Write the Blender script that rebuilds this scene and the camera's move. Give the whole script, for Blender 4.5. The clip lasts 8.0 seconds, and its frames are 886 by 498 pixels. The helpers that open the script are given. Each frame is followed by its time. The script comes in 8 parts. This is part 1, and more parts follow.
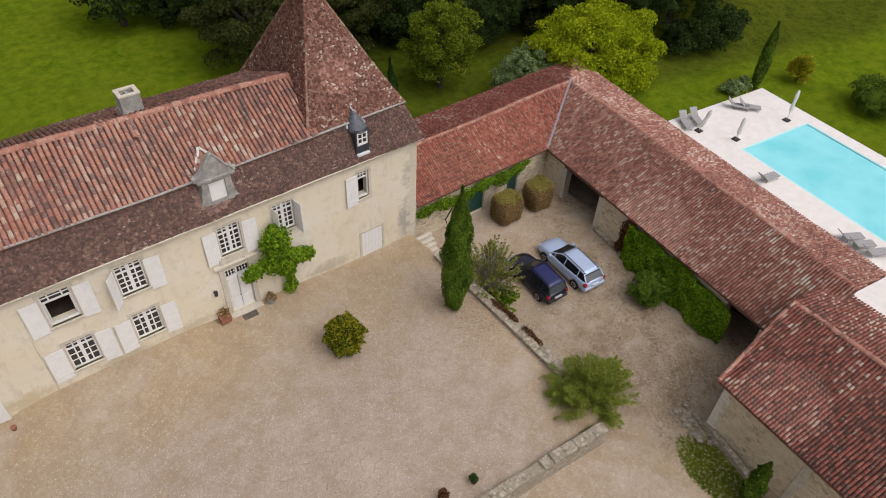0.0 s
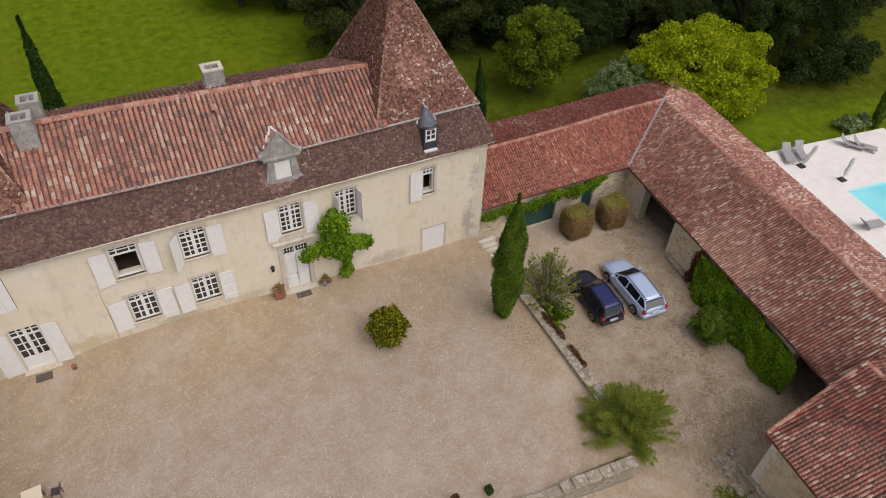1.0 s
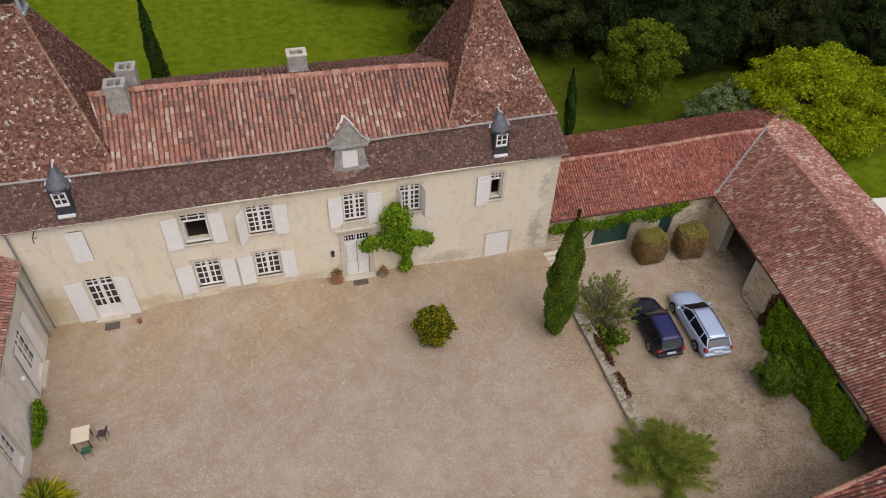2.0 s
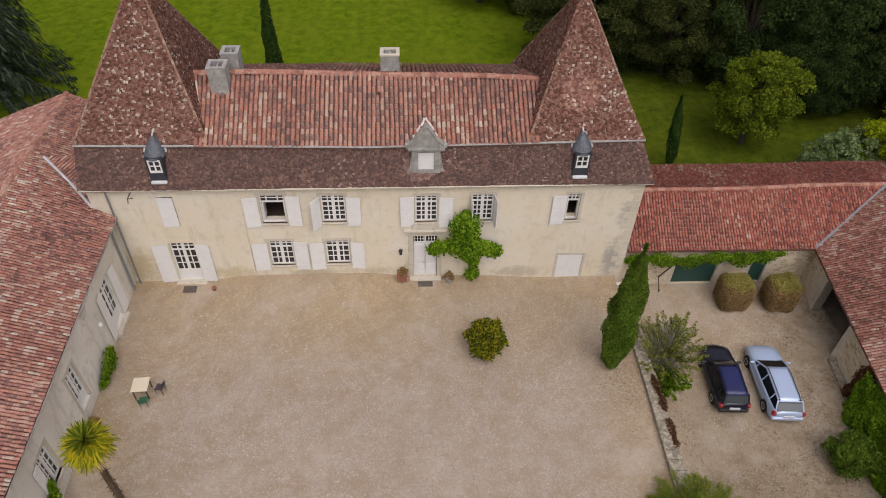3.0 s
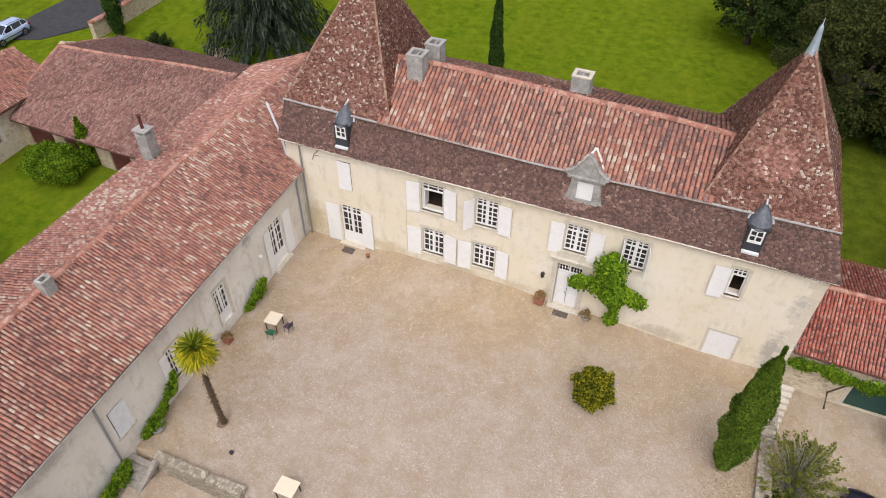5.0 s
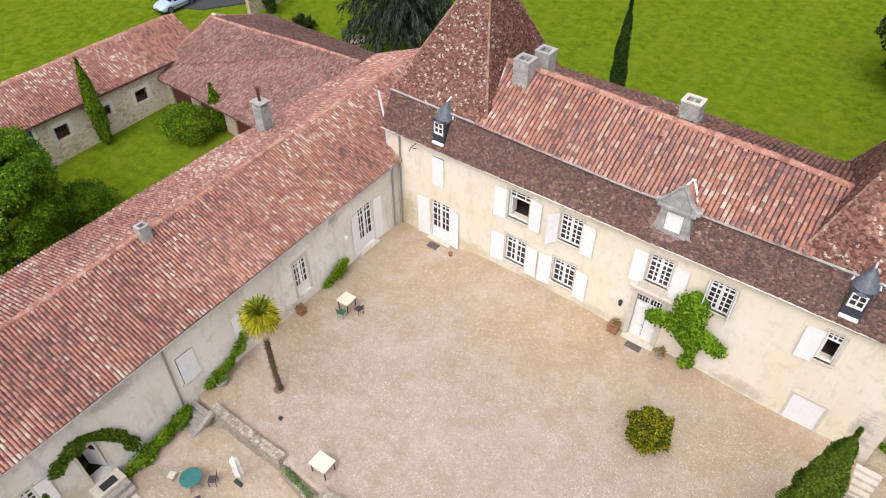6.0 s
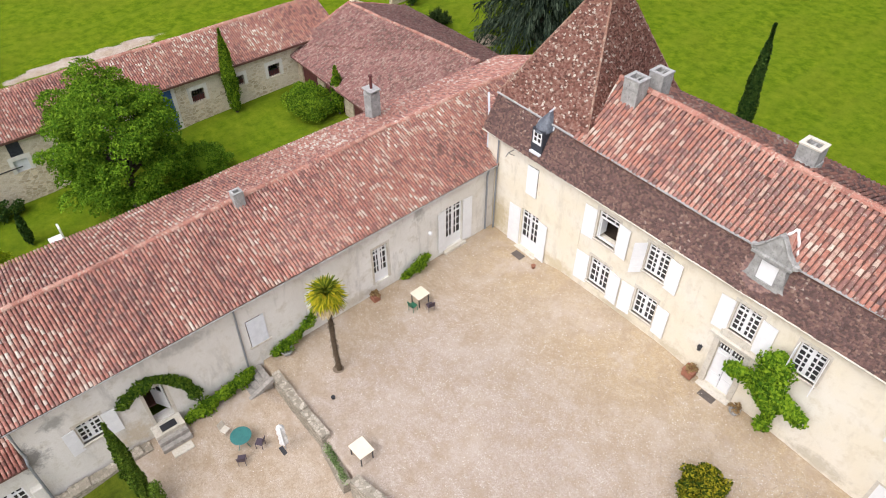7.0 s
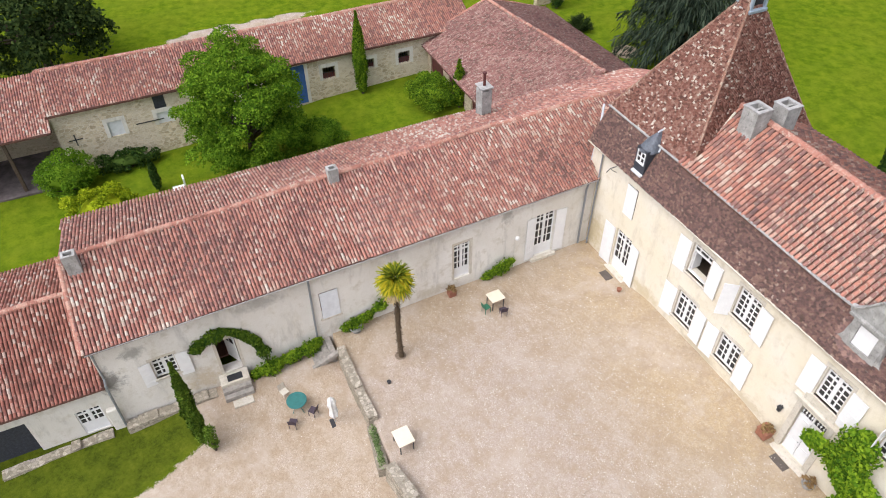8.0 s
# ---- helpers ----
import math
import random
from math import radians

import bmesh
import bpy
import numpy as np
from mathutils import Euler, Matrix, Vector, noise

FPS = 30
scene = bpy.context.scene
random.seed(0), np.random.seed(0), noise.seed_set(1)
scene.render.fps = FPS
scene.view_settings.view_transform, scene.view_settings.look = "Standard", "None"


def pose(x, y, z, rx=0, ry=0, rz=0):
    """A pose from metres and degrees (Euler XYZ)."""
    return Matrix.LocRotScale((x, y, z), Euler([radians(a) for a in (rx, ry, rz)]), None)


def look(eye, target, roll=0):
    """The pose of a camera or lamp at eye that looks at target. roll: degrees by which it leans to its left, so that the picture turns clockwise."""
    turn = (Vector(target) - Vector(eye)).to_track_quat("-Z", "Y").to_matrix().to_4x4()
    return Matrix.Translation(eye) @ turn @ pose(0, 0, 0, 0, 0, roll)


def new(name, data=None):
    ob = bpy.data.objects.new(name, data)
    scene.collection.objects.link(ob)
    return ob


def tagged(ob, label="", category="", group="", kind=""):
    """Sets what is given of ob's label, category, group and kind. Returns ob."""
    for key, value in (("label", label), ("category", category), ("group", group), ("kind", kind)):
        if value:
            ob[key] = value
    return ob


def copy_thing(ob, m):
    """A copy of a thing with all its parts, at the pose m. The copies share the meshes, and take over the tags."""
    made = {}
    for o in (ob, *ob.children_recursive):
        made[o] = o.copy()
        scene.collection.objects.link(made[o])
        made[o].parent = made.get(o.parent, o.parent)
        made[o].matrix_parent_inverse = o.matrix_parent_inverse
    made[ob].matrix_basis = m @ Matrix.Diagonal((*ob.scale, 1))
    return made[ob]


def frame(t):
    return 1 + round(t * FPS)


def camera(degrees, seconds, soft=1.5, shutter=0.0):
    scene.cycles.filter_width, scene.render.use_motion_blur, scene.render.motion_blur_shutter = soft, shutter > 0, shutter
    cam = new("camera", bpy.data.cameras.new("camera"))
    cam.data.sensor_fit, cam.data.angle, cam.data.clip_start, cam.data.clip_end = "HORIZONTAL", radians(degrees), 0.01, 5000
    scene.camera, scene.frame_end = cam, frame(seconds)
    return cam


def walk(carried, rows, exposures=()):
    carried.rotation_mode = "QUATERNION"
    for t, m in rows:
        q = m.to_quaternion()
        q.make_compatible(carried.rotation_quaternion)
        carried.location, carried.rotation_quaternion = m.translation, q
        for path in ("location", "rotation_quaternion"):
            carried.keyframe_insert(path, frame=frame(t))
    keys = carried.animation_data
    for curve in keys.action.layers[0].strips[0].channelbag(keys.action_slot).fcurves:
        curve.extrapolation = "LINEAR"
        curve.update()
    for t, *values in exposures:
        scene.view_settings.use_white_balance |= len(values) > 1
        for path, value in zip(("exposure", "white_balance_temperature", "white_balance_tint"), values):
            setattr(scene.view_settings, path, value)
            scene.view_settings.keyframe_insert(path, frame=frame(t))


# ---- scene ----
cam = camera(66.0, 8.0, 1.0)
PATH = [
    (0, (9.435, -25.684, 28.571), (18.823, -14.415, 14.913), 3.10),
    (0.5, (10.464, -26.231, 28.538), (18.711, -14.138, 14.847), 3.00),
    (1, (11.504, -26.766, 28.513), (18.484, -13.939, 14.786), 2.90),
    (1.5, (12.547, -27.116, 28.493), (18.254, -13.728, 14.714), 2.70),
    (3, (16.197, -27.442, 28.674), (17.243, -12.942, 14.878), 1.80),
    (3.5, (17.406, -27.336, 28.728), (16.819, -12.791, 14.953), 1.40),
    (4, (18.619, -27.131, 28.783), (16.288, -12.721, 15.051), 1.20),
    (4.5, (19.769, -26.710, 28.784), (15.836, -12.648, 15.056), 0.80),
    (5.8, (22.652, -25.106, 28.608), (14.395, -12.959, 14.973), -0.10),
    (6, (22.995, -24.781, 28.578), (14.174, -13.031, 14.947), -0.10),
    (6.5, (23.696, -23.913, 28.489), (13.487, -13.341, 14.862), -0.20),
    (7, (24.351, -22.955, 28.451), (12.954, -13.629, 14.856), -0.20),
    (7.5, (24.921, -21.931, 28.371), (12.478, -14.085, 14.760), -0.30),
    (8, (25.458, -20.798, 28.274), (12.091, -14.600, 14.688), -0.50),
]
walk(cam, [(t, look(eye, target, roll)) for t, eye, target, roll in PATH],
     exposures=[(0.0, 0.05, 6500, 15), (1.5, -0.05, 6500, 17), (3.5, -0.05, 6500, 17), (4.5, 0.25, 6400, 16), (6.0, 0.76, 6200, 15), (8.0, 0.85, 6040, 14)])

# ---------------------------------------------------------------- light
SUN_EL, SUN_AZ = radians(58), radians(165)
world = bpy.data.worlds.new("overcast_sky")
scene.world = world
world.use_nodes = True
wn = world.node_tree
wn.nodes.clear()
sky = wn.nodes.new("ShaderNodeTexSky")
sky.sky_type, sky.sun_disc = "NISHITA", False
sky.sun_elevation, sky.sun_rotation = SUN_EL, SUN_AZ
sky.air_density, sky.dust_density = 1.0, 4.0
pale = wn.nodes.new("ShaderNodeHueSaturation")
pale.inputs["Saturation"].default_value = 0.25
bg = wn.nodes.new("ShaderNodeBackground")
bg.inputs["Strength"].default_value = 0.15
wout = wn.nodes.new("ShaderNodeOutputWorld")
wn.links.new(sky.outputs[0], pale.inputs["Color"])
wn.links.new(pale.outputs[0], bg.inputs["Color"])
wn.links.new(bg.outputs[0], wout.inputs["Surface"])

sun_data = bpy.data.lights.new("sun", "SUN")
sun_data.energy, sun_data.angle, sun_data.color = 1.15, radians(65), (1.0, 0.96, 0.91)
sun = new("sun", sun_data)
sun_dir = Vector((math.sin(SUN_AZ) * math.cos(SUN_EL), math.cos(SUN_AZ) * math.cos(SUN_EL), math.sin(SUN_EL)))
sun.matrix_basis = look(sun_dir * 100, (0, 0, 0))


# ---------------------------------------------------------------- material helpers
def mat(name):
    m = bpy.data.materials.new(name)
    m.use_nodes = True
    nt = m.node_tree
    return m, nt, nt.nodes["Principled BSDF"]


def nd(nt, kind, **sets):
    n = nt.nodes.new(kind)
    for k, v in sets.items():
        n.inputs[k.replace("_", " ")].default_value = v
    return n


def coords(nt, kind="Object"):
    return nt.nodes.new("ShaderNodeTexCoord").outputs[kind]


def noise_tex(nt, vec, scale, detail=4.0, rough=0.6):
    n = nd(nt, "ShaderNodeTexNoise", Scale=scale, Detail=detail, Roughness=rough)
    nt.links.new(vec, n.inputs["Vector"])
    return n.outputs["Fac"]


def ramp(nt, fac, stops):
    r = nt.nodes.new("ShaderNodeValToRGB")
    e = r.color_ramp.elements
    while len(e) < len(stops):
        e.new(0.5)
    for el, (p, c) in zip(e, stops):
        el.position, el.color = p, (*c, 1) if len(c) == 3 else c
    nt.links.new(fac, r.inputs["Fac"])
    return r.outputs["Color"]


def bw(nt, fac, lo, hi):
    return ramp(nt, fac, [(lo, (0, 0, 0)), (hi, (1, 1, 1))])


def mix(nt, fac, a, b, blend="MIX"):
    m = nt.nodes.new("ShaderNodeMix")
    m.data_type, m.blend_type = "RGBA", blend
    if isinstance(fac, (int, float)):
        m.inputs[0].default_value = fac
    else:
        nt.links.new(fac, m.inputs[0])
    for sock, v in ((m.inputs[6], a), (m.inputs[7], b)):
        if isinstance(v, tuple):
            sock.default_value = (*v, 1)
        else:
            nt.links.new(v, sock)
    return m.outputs[2]


def mathn(nt, op, a, b):
    m = nt.nodes.new("ShaderNodeMath")
    m.operation = op
    for i, v in enumerate((a, b)):
        if isinstance(v, (int, float)):
            m.inputs[i].default_value = v
        else:
            nt.links.new(v, m.inputs[i])
    return m.outputs[0]


def bump(nt, bsdf, height, strength=0.4, dist=0.02):
    b = nd(nt, "ShaderNodeBump", Strength=strength, Distance=dist)
    nt.links.new(height, b.inputs["Height"])
    nt.links.new(b.outputs[0], bsdf.inputs["Normal"])


def finish(nt, bsdf, color, rough=0.9, spec=0.3):
    if isinstance(color, tuple):
        bsdf.inputs["Base Color"].default_value = (*color, 1)
    else:
        nt.links.new(color, bsdf.inputs["Base Color"])
    bsdf.inputs["Roughness"].default_value = rough
    bsdf.inputs["Specular IOR Level"].default_value = spec


def stucco(name, base, stain, patch, dark, k=1.0, spots=()):
    """Lime render. spots: damp or sooty stains, each a centre, its reach along x, y and z, and a colour."""
    m, nt, b = mat(name)
    v = coords(nt)
    big = noise_tex(nt, v, 0.4 * k, 5, 0.66)
    mid = noise_tex(nt, v, 1.6 * k, 6, 0.72)
    fine = noise_tex(nt, v, 28, 3, 0.6)
    streak_map = nd(nt, "ShaderNodeMapping", Scale=(1.0, 1.0, 0.24))
    nt.links.new(v, streak_map.inputs["Vector"])
    streak = noise_tex(nt, streak_map.outputs[0], 1.4 * k, 5, 0.7)
    c = mix(nt, bw(nt, big, 0.42, 0.66), base, stain)
    c = mix(nt, bw(nt, mid, 0.50, 0.70), c, patch)
    c = mix(nt, mathn(nt, "MULTIPLY", bw(nt, streak, 0.54, 0.74), 0.55), c, dark)
    for at, reach, tone in spots:
        inv = [1 / r for r in reach]
        mp = nd(nt, "ShaderNodeMapping", Location=tuple(-p * q for p, q in zip(at, inv)), Scale=tuple(inv))
        nt.links.new(v, mp.inputs["Vector"])
        far = nt.nodes.new("ShaderNodeVectorMath")
        far.operation = "LENGTH"
        nt.links.new(mp.outputs[0], far.inputs[0])
        ragged = mathn(nt, "ADD", far.outputs["Value"], mathn(nt, "MULTIPLY", mathn(nt, "SUBTRACT", noise_tex(nt, v, 2.4, 6, 0.75), 0.5), 2.6))
        c = mix(nt, mathn(nt, "MULTIPLY", ramp(nt, ragged, [(0.35, (1, 1, 1)), (1.0, (0, 0, 0))]), 0.75), c, tone)
    c = mix(nt, 0.12, c, ramp(nt, fine, [(0.3, (0.1, 0.1, 0.1)), (0.7, (1, 1, 1))]), "OVERLAY")
    finish(nt, b, c, 0.95, 0.08)
    bump(nt, b, mathn(nt, "ADD", mid, mathn(nt, "MULTIPLY", fine, 0.3)), 0.35, 0.03)
    return m


def rubble(name, stone_a, stone_b, mortar, scale=3.2, render=0.55):
    m, nt, b = mat(name)
    v = coords(nt)
    sq = nd(nt, "ShaderNodeMapping", Scale=(1, 1, 1.7))
    nt.links.new(v, sq.inputs["Vector"])
    vo = nd(nt, "ShaderNodeTexVoronoi", Scale=scale)
    vo.feature = "DISTANCE_TO_EDGE"
    vc = nd(nt, "ShaderNodeTexVoronoi", Scale=scale)
    nt.links.new(sq.outputs[0], vo.inputs["Vector"])
    nt.links.new(sq.outputs[0], vc.inputs["Vector"])
    sep = nt.nodes.new("ShaderNodeSeparateColor")
    nt.links.new(vc.outputs["Color"], sep.inputs[0])
    stone = ramp(nt, sep.outputs[0], [(0.0, stone_a), (0.6, stone_b), (1.0, tuple(min(1, x * 1.25) for x in stone_b))])
    edge = bw(nt, vo.outputs["Distance"], 0.03, 0.09)
    c = mix(nt, edge, mortar, stone)
    big = noise_tex(nt, v, 0.5, 5, 0.65)
    c = mix(nt, mathn(nt, "MULTIPLY", bw(nt, big, render - 0.08, render + 0.1), 0.8), c, mortar)
    fine = noise_tex(nt, v, 18, 4, 0.65)
    c = mix(nt, 0.3, c, ramp(nt, fine, [(0.25, (0.15, 0.15, 0.15)), (0.75, (1, 1, 1))]), "OVERLAY")
    finish(nt, b, c, 0.95, 0.08)
    bump(nt, b, mathn(nt, "ADD", mathn(nt, "MULTIPLY", edge, 1.0), fine), 0.6, 0.04)
    return m


def tile_mat(name, stops, lichen, lichen_at=0.62, source="island", moss=(0.10, 0.09, 0.045), tone_scale=0.25, spread=0.72, drift=1.1):
    """Clay tiles, one colour from the ramp for each tile, with lichen spots and weathering in patches."""
    m, nt, b = mat(name)
    v = coords(nt)
    if source == "island":
        rnd = nt.nodes.new("ShaderNodeNewGeometry").outputs["Random Per Island"]
    else:
        rnd = nt.nodes.new("ShaderNodeObjectInfo").outputs["Random"]
    big = noise_tex(nt, v, tone_scale, 4, 0.6)
    shifted = mathn(nt, "ADD", mathn(nt, "ADD", mathn(nt, "MULTIPLY", rnd, spread), 0.5 - spread / 2), mathn(nt, "MULTIPLY", mathn(nt, "SUBTRACT", big, 0.5), drift))
    c = ramp(nt, shifted, stops)
    spot = noise_tex(nt, v, 6.0, 5, 0.75)
    c = mix(nt, mathn(nt, "MULTIPLY", bw(nt, spot, lichen_at - 0.05, lichen_at + 0.06), 0.62), c, lichen)
    mott = noise_tex(nt, v, 11.0, 4, 0.7)
    c = mix(nt, mathn(nt, "MULTIPLY", bw(nt, mott, 0.50, 0.66), 0.45), c, (0.14, 0.085, 0.066))
    mo = noise_tex(nt, v, 2.3, 6, 0.75)
    c = mix(nt, mathn(nt, "MULTIPLY", bw(nt, mo, 0.56, 0.78), 0.4), c, moss)
    fine = noise_tex(nt, v, 40, 3, 0.7)
    c = mix(nt, 0.3, c, ramp(nt, fine, [(0.25, (0.15, 0.15, 0.15)), (0.75, (1, 1, 1))]), "OVERLAY")
    finish(nt, b, c, 0.92, 0.06)
    bump(nt, b, mathn(nt, "ADD", fine, spot), 0.4, 0.012)
    return m


def wash(name, base, k=1.0):
    """Mottled clay beds between the barrel tiles, darkened for the shade in the channels."""
    m, nt, b = mat(name)
    v = coords(nt)
    n1, n2 = noise_tex(nt, v, 1.2, 5, 0.7), noise_tex(nt, v, 9.0, 5, 0.75)
    c = mix(nt, bw(nt, n1, 0.4, 0.65), base, tuple(x * 0.7 for x in base))
    c = mix(nt, mathn(nt, "MULTIPLY", bw(nt, n2, 0.5, 0.66), 0.6), c, (0.20, 0.14, 0.105))
    finish(nt, b, c, 0.95, 0.05)
    bump(nt, b, n2, 0.5, 0.02)
    return m


def plain(name, color, rough=0.6, spec=0.4, metal=0.0, wear=0.25, scale=6.0):
    m, nt, b = mat(name)
    v = coords(nt)
    n1 = noise_tex(nt, v, scale, 5, 0.65)
    n2 = noise_tex(nt, v, scale * 6, 4, 0.6)
    dark = tuple(x * (1 - wear) for x in color)
    c = mix(nt, bw(nt, n1, 0.35, 0.7), dark, color)
    c = mix(nt, bw(nt, n2, 0.6, 0.8), c, tuple(x * (1 - wear * 0.7) for x in color))
    finish(nt, b, c, rough, spec)
    b.inputs["Metallic"].default_value = metal
    bump(nt, b, n2, 0.12, 0.005)
    return m


def leaf_mat(name, a, b_, c_, trans=0.35):
    m, nt, b = mat(name)
    rnd = nt.nodes.new("ShaderNodeNewGeometry").outputs["Random Per Island"]
    v = coords(nt)
    big = noise_tex(nt, v, 0.6, 3, 0.6)
    s = mathn(nt, "ADD", mathn(nt, "MULTIPLY", rnd, 0.65), mathn(nt, "MULTIPLY", big, 0.5))
    c = ramp(nt, s, [(0.2, a), (0.5, b_), (0.85, c_)])
    finish(nt, b, c, 0.7, 0.04)
    tr = nt.nodes.new("ShaderNodeBsdfTranslucent")
    nt.links.new(c, tr.inputs["Color"])
    mx = nt.nodes.new("ShaderNodeMixShader")
    mx.inputs[0].default_value = trans
    out = nt.nodes["Material Output"]
    nt.links.new(b.outputs[0], mx.inputs[1])
    nt.links.new(tr.outputs[0], mx.inputs[2])
    nt.links.new(mx.outputs[0], out.inputs["Surface"])
    return m


# ---------------------------------------------------------------- materials
M_CREAM = stucco("cream_render", (0.64, 0.572, 0.435), (0.66, 0.615, 0.52), (0.55, 0.475, 0.335), (0.38, 0.33, 0.25), 1.0,
                 [((1.2, 0, 1.2), (1.3, 1, 1.6), (0.44, 0.36, 0.21)), ((6.2, 0, 0.6), (1.6, 1, 0.6), (0.46, 0.38, 0.24)), ((28.0, 0, 1.0), (0.7, 1, 2.0), (0.30, 0.28, 0.25)),
                  ((22.6, 0, 0.2), (1.8, 1, 0.6), (0.40, 0.35, 0.26)), ((28.3, 0, 4.6), (0.6, 1, 1.3), (0.36, 0.34, 0.30)), ((10.8, 0, 0.5), (2.0, 1, 0.35), (0.42, 0.36, 0.25)), ((14.4, 0, 0.5), (1.2, 1, 0.5), (0.45, 0.38, 0.26))])
M_GREYR = stucco("grey_render", (0.60, 0.565, 0.49), (0.69, 0.66, 0.595), (0.48, 0.45, 0.385), (0.25, 0.23, 0.195))
M_WINGR = stucco("patched_grey_render", (0.60, 0.565, 0.495), (0.69, 0.66, 0.60), (0.50, 0.455, 0.365), (0.27, 0.25, 0.215), 1.0,
                 [((1.45, -26.85, 2.3), (1, 0.75, 1.2), (0.10, 0.095, 0.085)), ((1.4, -25.4, 3.6), (1, 0.6, 0.5), (0.26, 0.25, 0.22)), ((1.4, -22.9, 0.1), (1, 1.3, 0.9), (0.46, 0.38, 0.26)),
                  ((1.3, -19.4, 4.0), (1, 1.5, 0.5), (0.36, 0.34, 0.30)), ((0.9, -5.4, 4.2), (1, 0.5, 0.7), (0.32, 0.30, 0.26)), ((1.0, -10.3, 0.4), (1, 1.4, 0.5), (0.44, 0.39, 0.29))])
M_RUBBLE = rubble("rubble_stone", (0.28, 0.225, 0.15), (0.44, 0.36, 0.25), (0.46, 0.39, 0.28), 4.2)
M_RUBBLE_W = rubble("limewashed_rubble", (0.36, 0.29, 0.19), (0.52, 0.43, 0.30), (0.58, 0.505, 0.385), 3.0, 0.52)
M_DRYWALL = rubble("mossy_wall_stone", (0.20, 0.175, 0.13), (0.36, 0.315, 0.25), (0.26, 0.225, 0.17), 5.5, 0.58)
M_ASHLAR = stucco("grey_limestone", (0.27, 0.262, 0.24), (0.42, 0.405, 0.375), (0.15, 0.145, 0.132), (0.07, 0.066, 0.06), 5.0)
M_LIME = stucco("white_lime_mortar", (0.60, 0.57, 0.52), (0.66, 0.64, 0.60), (0.48, 0.45, 0.40), (0.30, 0.28, 0.25), 4.0)
M_PALESTONE = stucco("pale_limestone", (0.50, 0.45, 0.36), (0.56, 0.52, 0.44), (0.38, 0.335, 0.26), (0.24, 0.21, 0.17), 3.0)
M_QUOIN = stucco("cream_quoin_stone", (0.54, 0.48, 0.37), (0.58, 0.53, 0.43), (0.42, 0.38, 0.31), (0.32, 0.29, 0.24))
M_WHITE = plain("white_paint", (0.72, 0.712, 0.69), 0.5, 0.4, wear=0.08, scale=3)
M_WHITE2 = plain("weathered_white_paint", (0.66, 0.67, 0.67), 0.6, 0.3, wear=0.15, scale=3)
# near black: the shade of unlit rooms and flues as a colour
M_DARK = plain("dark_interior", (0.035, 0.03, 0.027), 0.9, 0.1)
M_FLOORB = plain("red_floor_tiles", (0.20, 0.09, 0.06), 0.7, 0.3)
M_ZINC = plain("zinc", (0.34, 0.36, 0.38), 0.5, 0.5, 0.6)
M_SLATE = plain("slate", (0.05, 0.053, 0.063), 0.6, 0.25, wear=0.4, scale=9)
M_SLATECAP = plain("weathered_slate", (0.12, 0.13, 0.15), 0.5, 0.4, wear=0.5, scale=7)
M_PALELEAD = plain("pale_lead", (0.55, 0.56, 0.58), 0.6, 0.3, wear=0.25)
M_LEADBLUE = plain("blue_grey_zinc_finial", (0.42, 0.50, 0.58), 0.45, 0.5, 0.4)
M_PALEZINC = plain("pale_weathered_zinc", (0.38, 0.365, 0.34), 0.7, 0.3, wear=0.3)
M_GREEN = plain("dark_green_paint", (0.02, 0.07, 0.055), 0.55, 0.4)
M_BLUE = plain("faded_blue_paint", (0.05, 0.13, 0.36), 0.6, 0.4, wear=0.3)
M_OXRED = plain("oxblood_boards", (0.12, 0.035, 0.03), 0.7, 0.3, wear=0.4)
M_SHEDFLOOR = plain("dark_packed_earth", (0.13, 0.11, 0.105), 0.95, 0.1, wear=0.5, scale=1.4)
M_BAYFLOOR = plain("dusty_barn_floor", (0.24, 0.19, 0.14), 0.95, 0.1, wear=0.4, scale=1.6)
M_WOOD = plain("grey_weathered_wood", (0.36, 0.325, 0.28), 0.85, 0.2, wear=0.4, scale=5)
M_TIMBER = plain("dark_timber", (0.10, 0.07, 0.05), 0.85, 0.2, wear=0.4)
M_BARK = plain("bark", (0.10, 0.08, 0.06), 0.95, 0.1, wear=0.5, scale=8)
M_IRON = plain("black_iron", (0.03, 0.03, 0.032), 0.6, 0.4)
M_TERRA = plain("terracotta", (0.30, 0.13, 0.08), 0.85, 0.2)
M_DECKTILE = wash("clay_underlay", (0.165, 0.085, 0.066))
M_FLATDECK = plain("brown_underlay", (0.10, 0.06, 0.045), 0.95, 0.1, wear=0.4, scale=4)

REDS = [(0.0, (0.125, 0.082, 0.076)), (0.18, (0.20, 0.115, 0.098)), (0.36, (0.285, 0.142, 0.115)), (0.55, (0.365, 0.157, 0.112)), (0.72, (0.40, 0.20, 0.148)),
        (0.86, (0.44, 0.32, 0.25)), (1.0, (0.55, 0.48, 0.39))]
WINGC = [(0.0, (0.155, 0.085, 0.074)), (0.2, (0.245, 0.122, 0.106)), (0.42, (0.345, 0.152, 0.119)), (0.62, (0.415, 0.191, 0.144)),
         (0.78, (0.44, 0.28, 0.22)), (0.9, (0.54, 0.45, 0.37)), (1.0, (0.62, 0.55, 0.46))]
DARKR = [(0.0, (0.15, 0.055, 0.047)), (0.3, (0.27, 0.082, 0.062)), (0.6, (0.37, 0.112, 0.080)), (0.84, (0.43, 0.17, 0.122)), (0.93, (0.48, 0.32, 0.25)), (1.0, (0.55, 0.44, 0.36))]
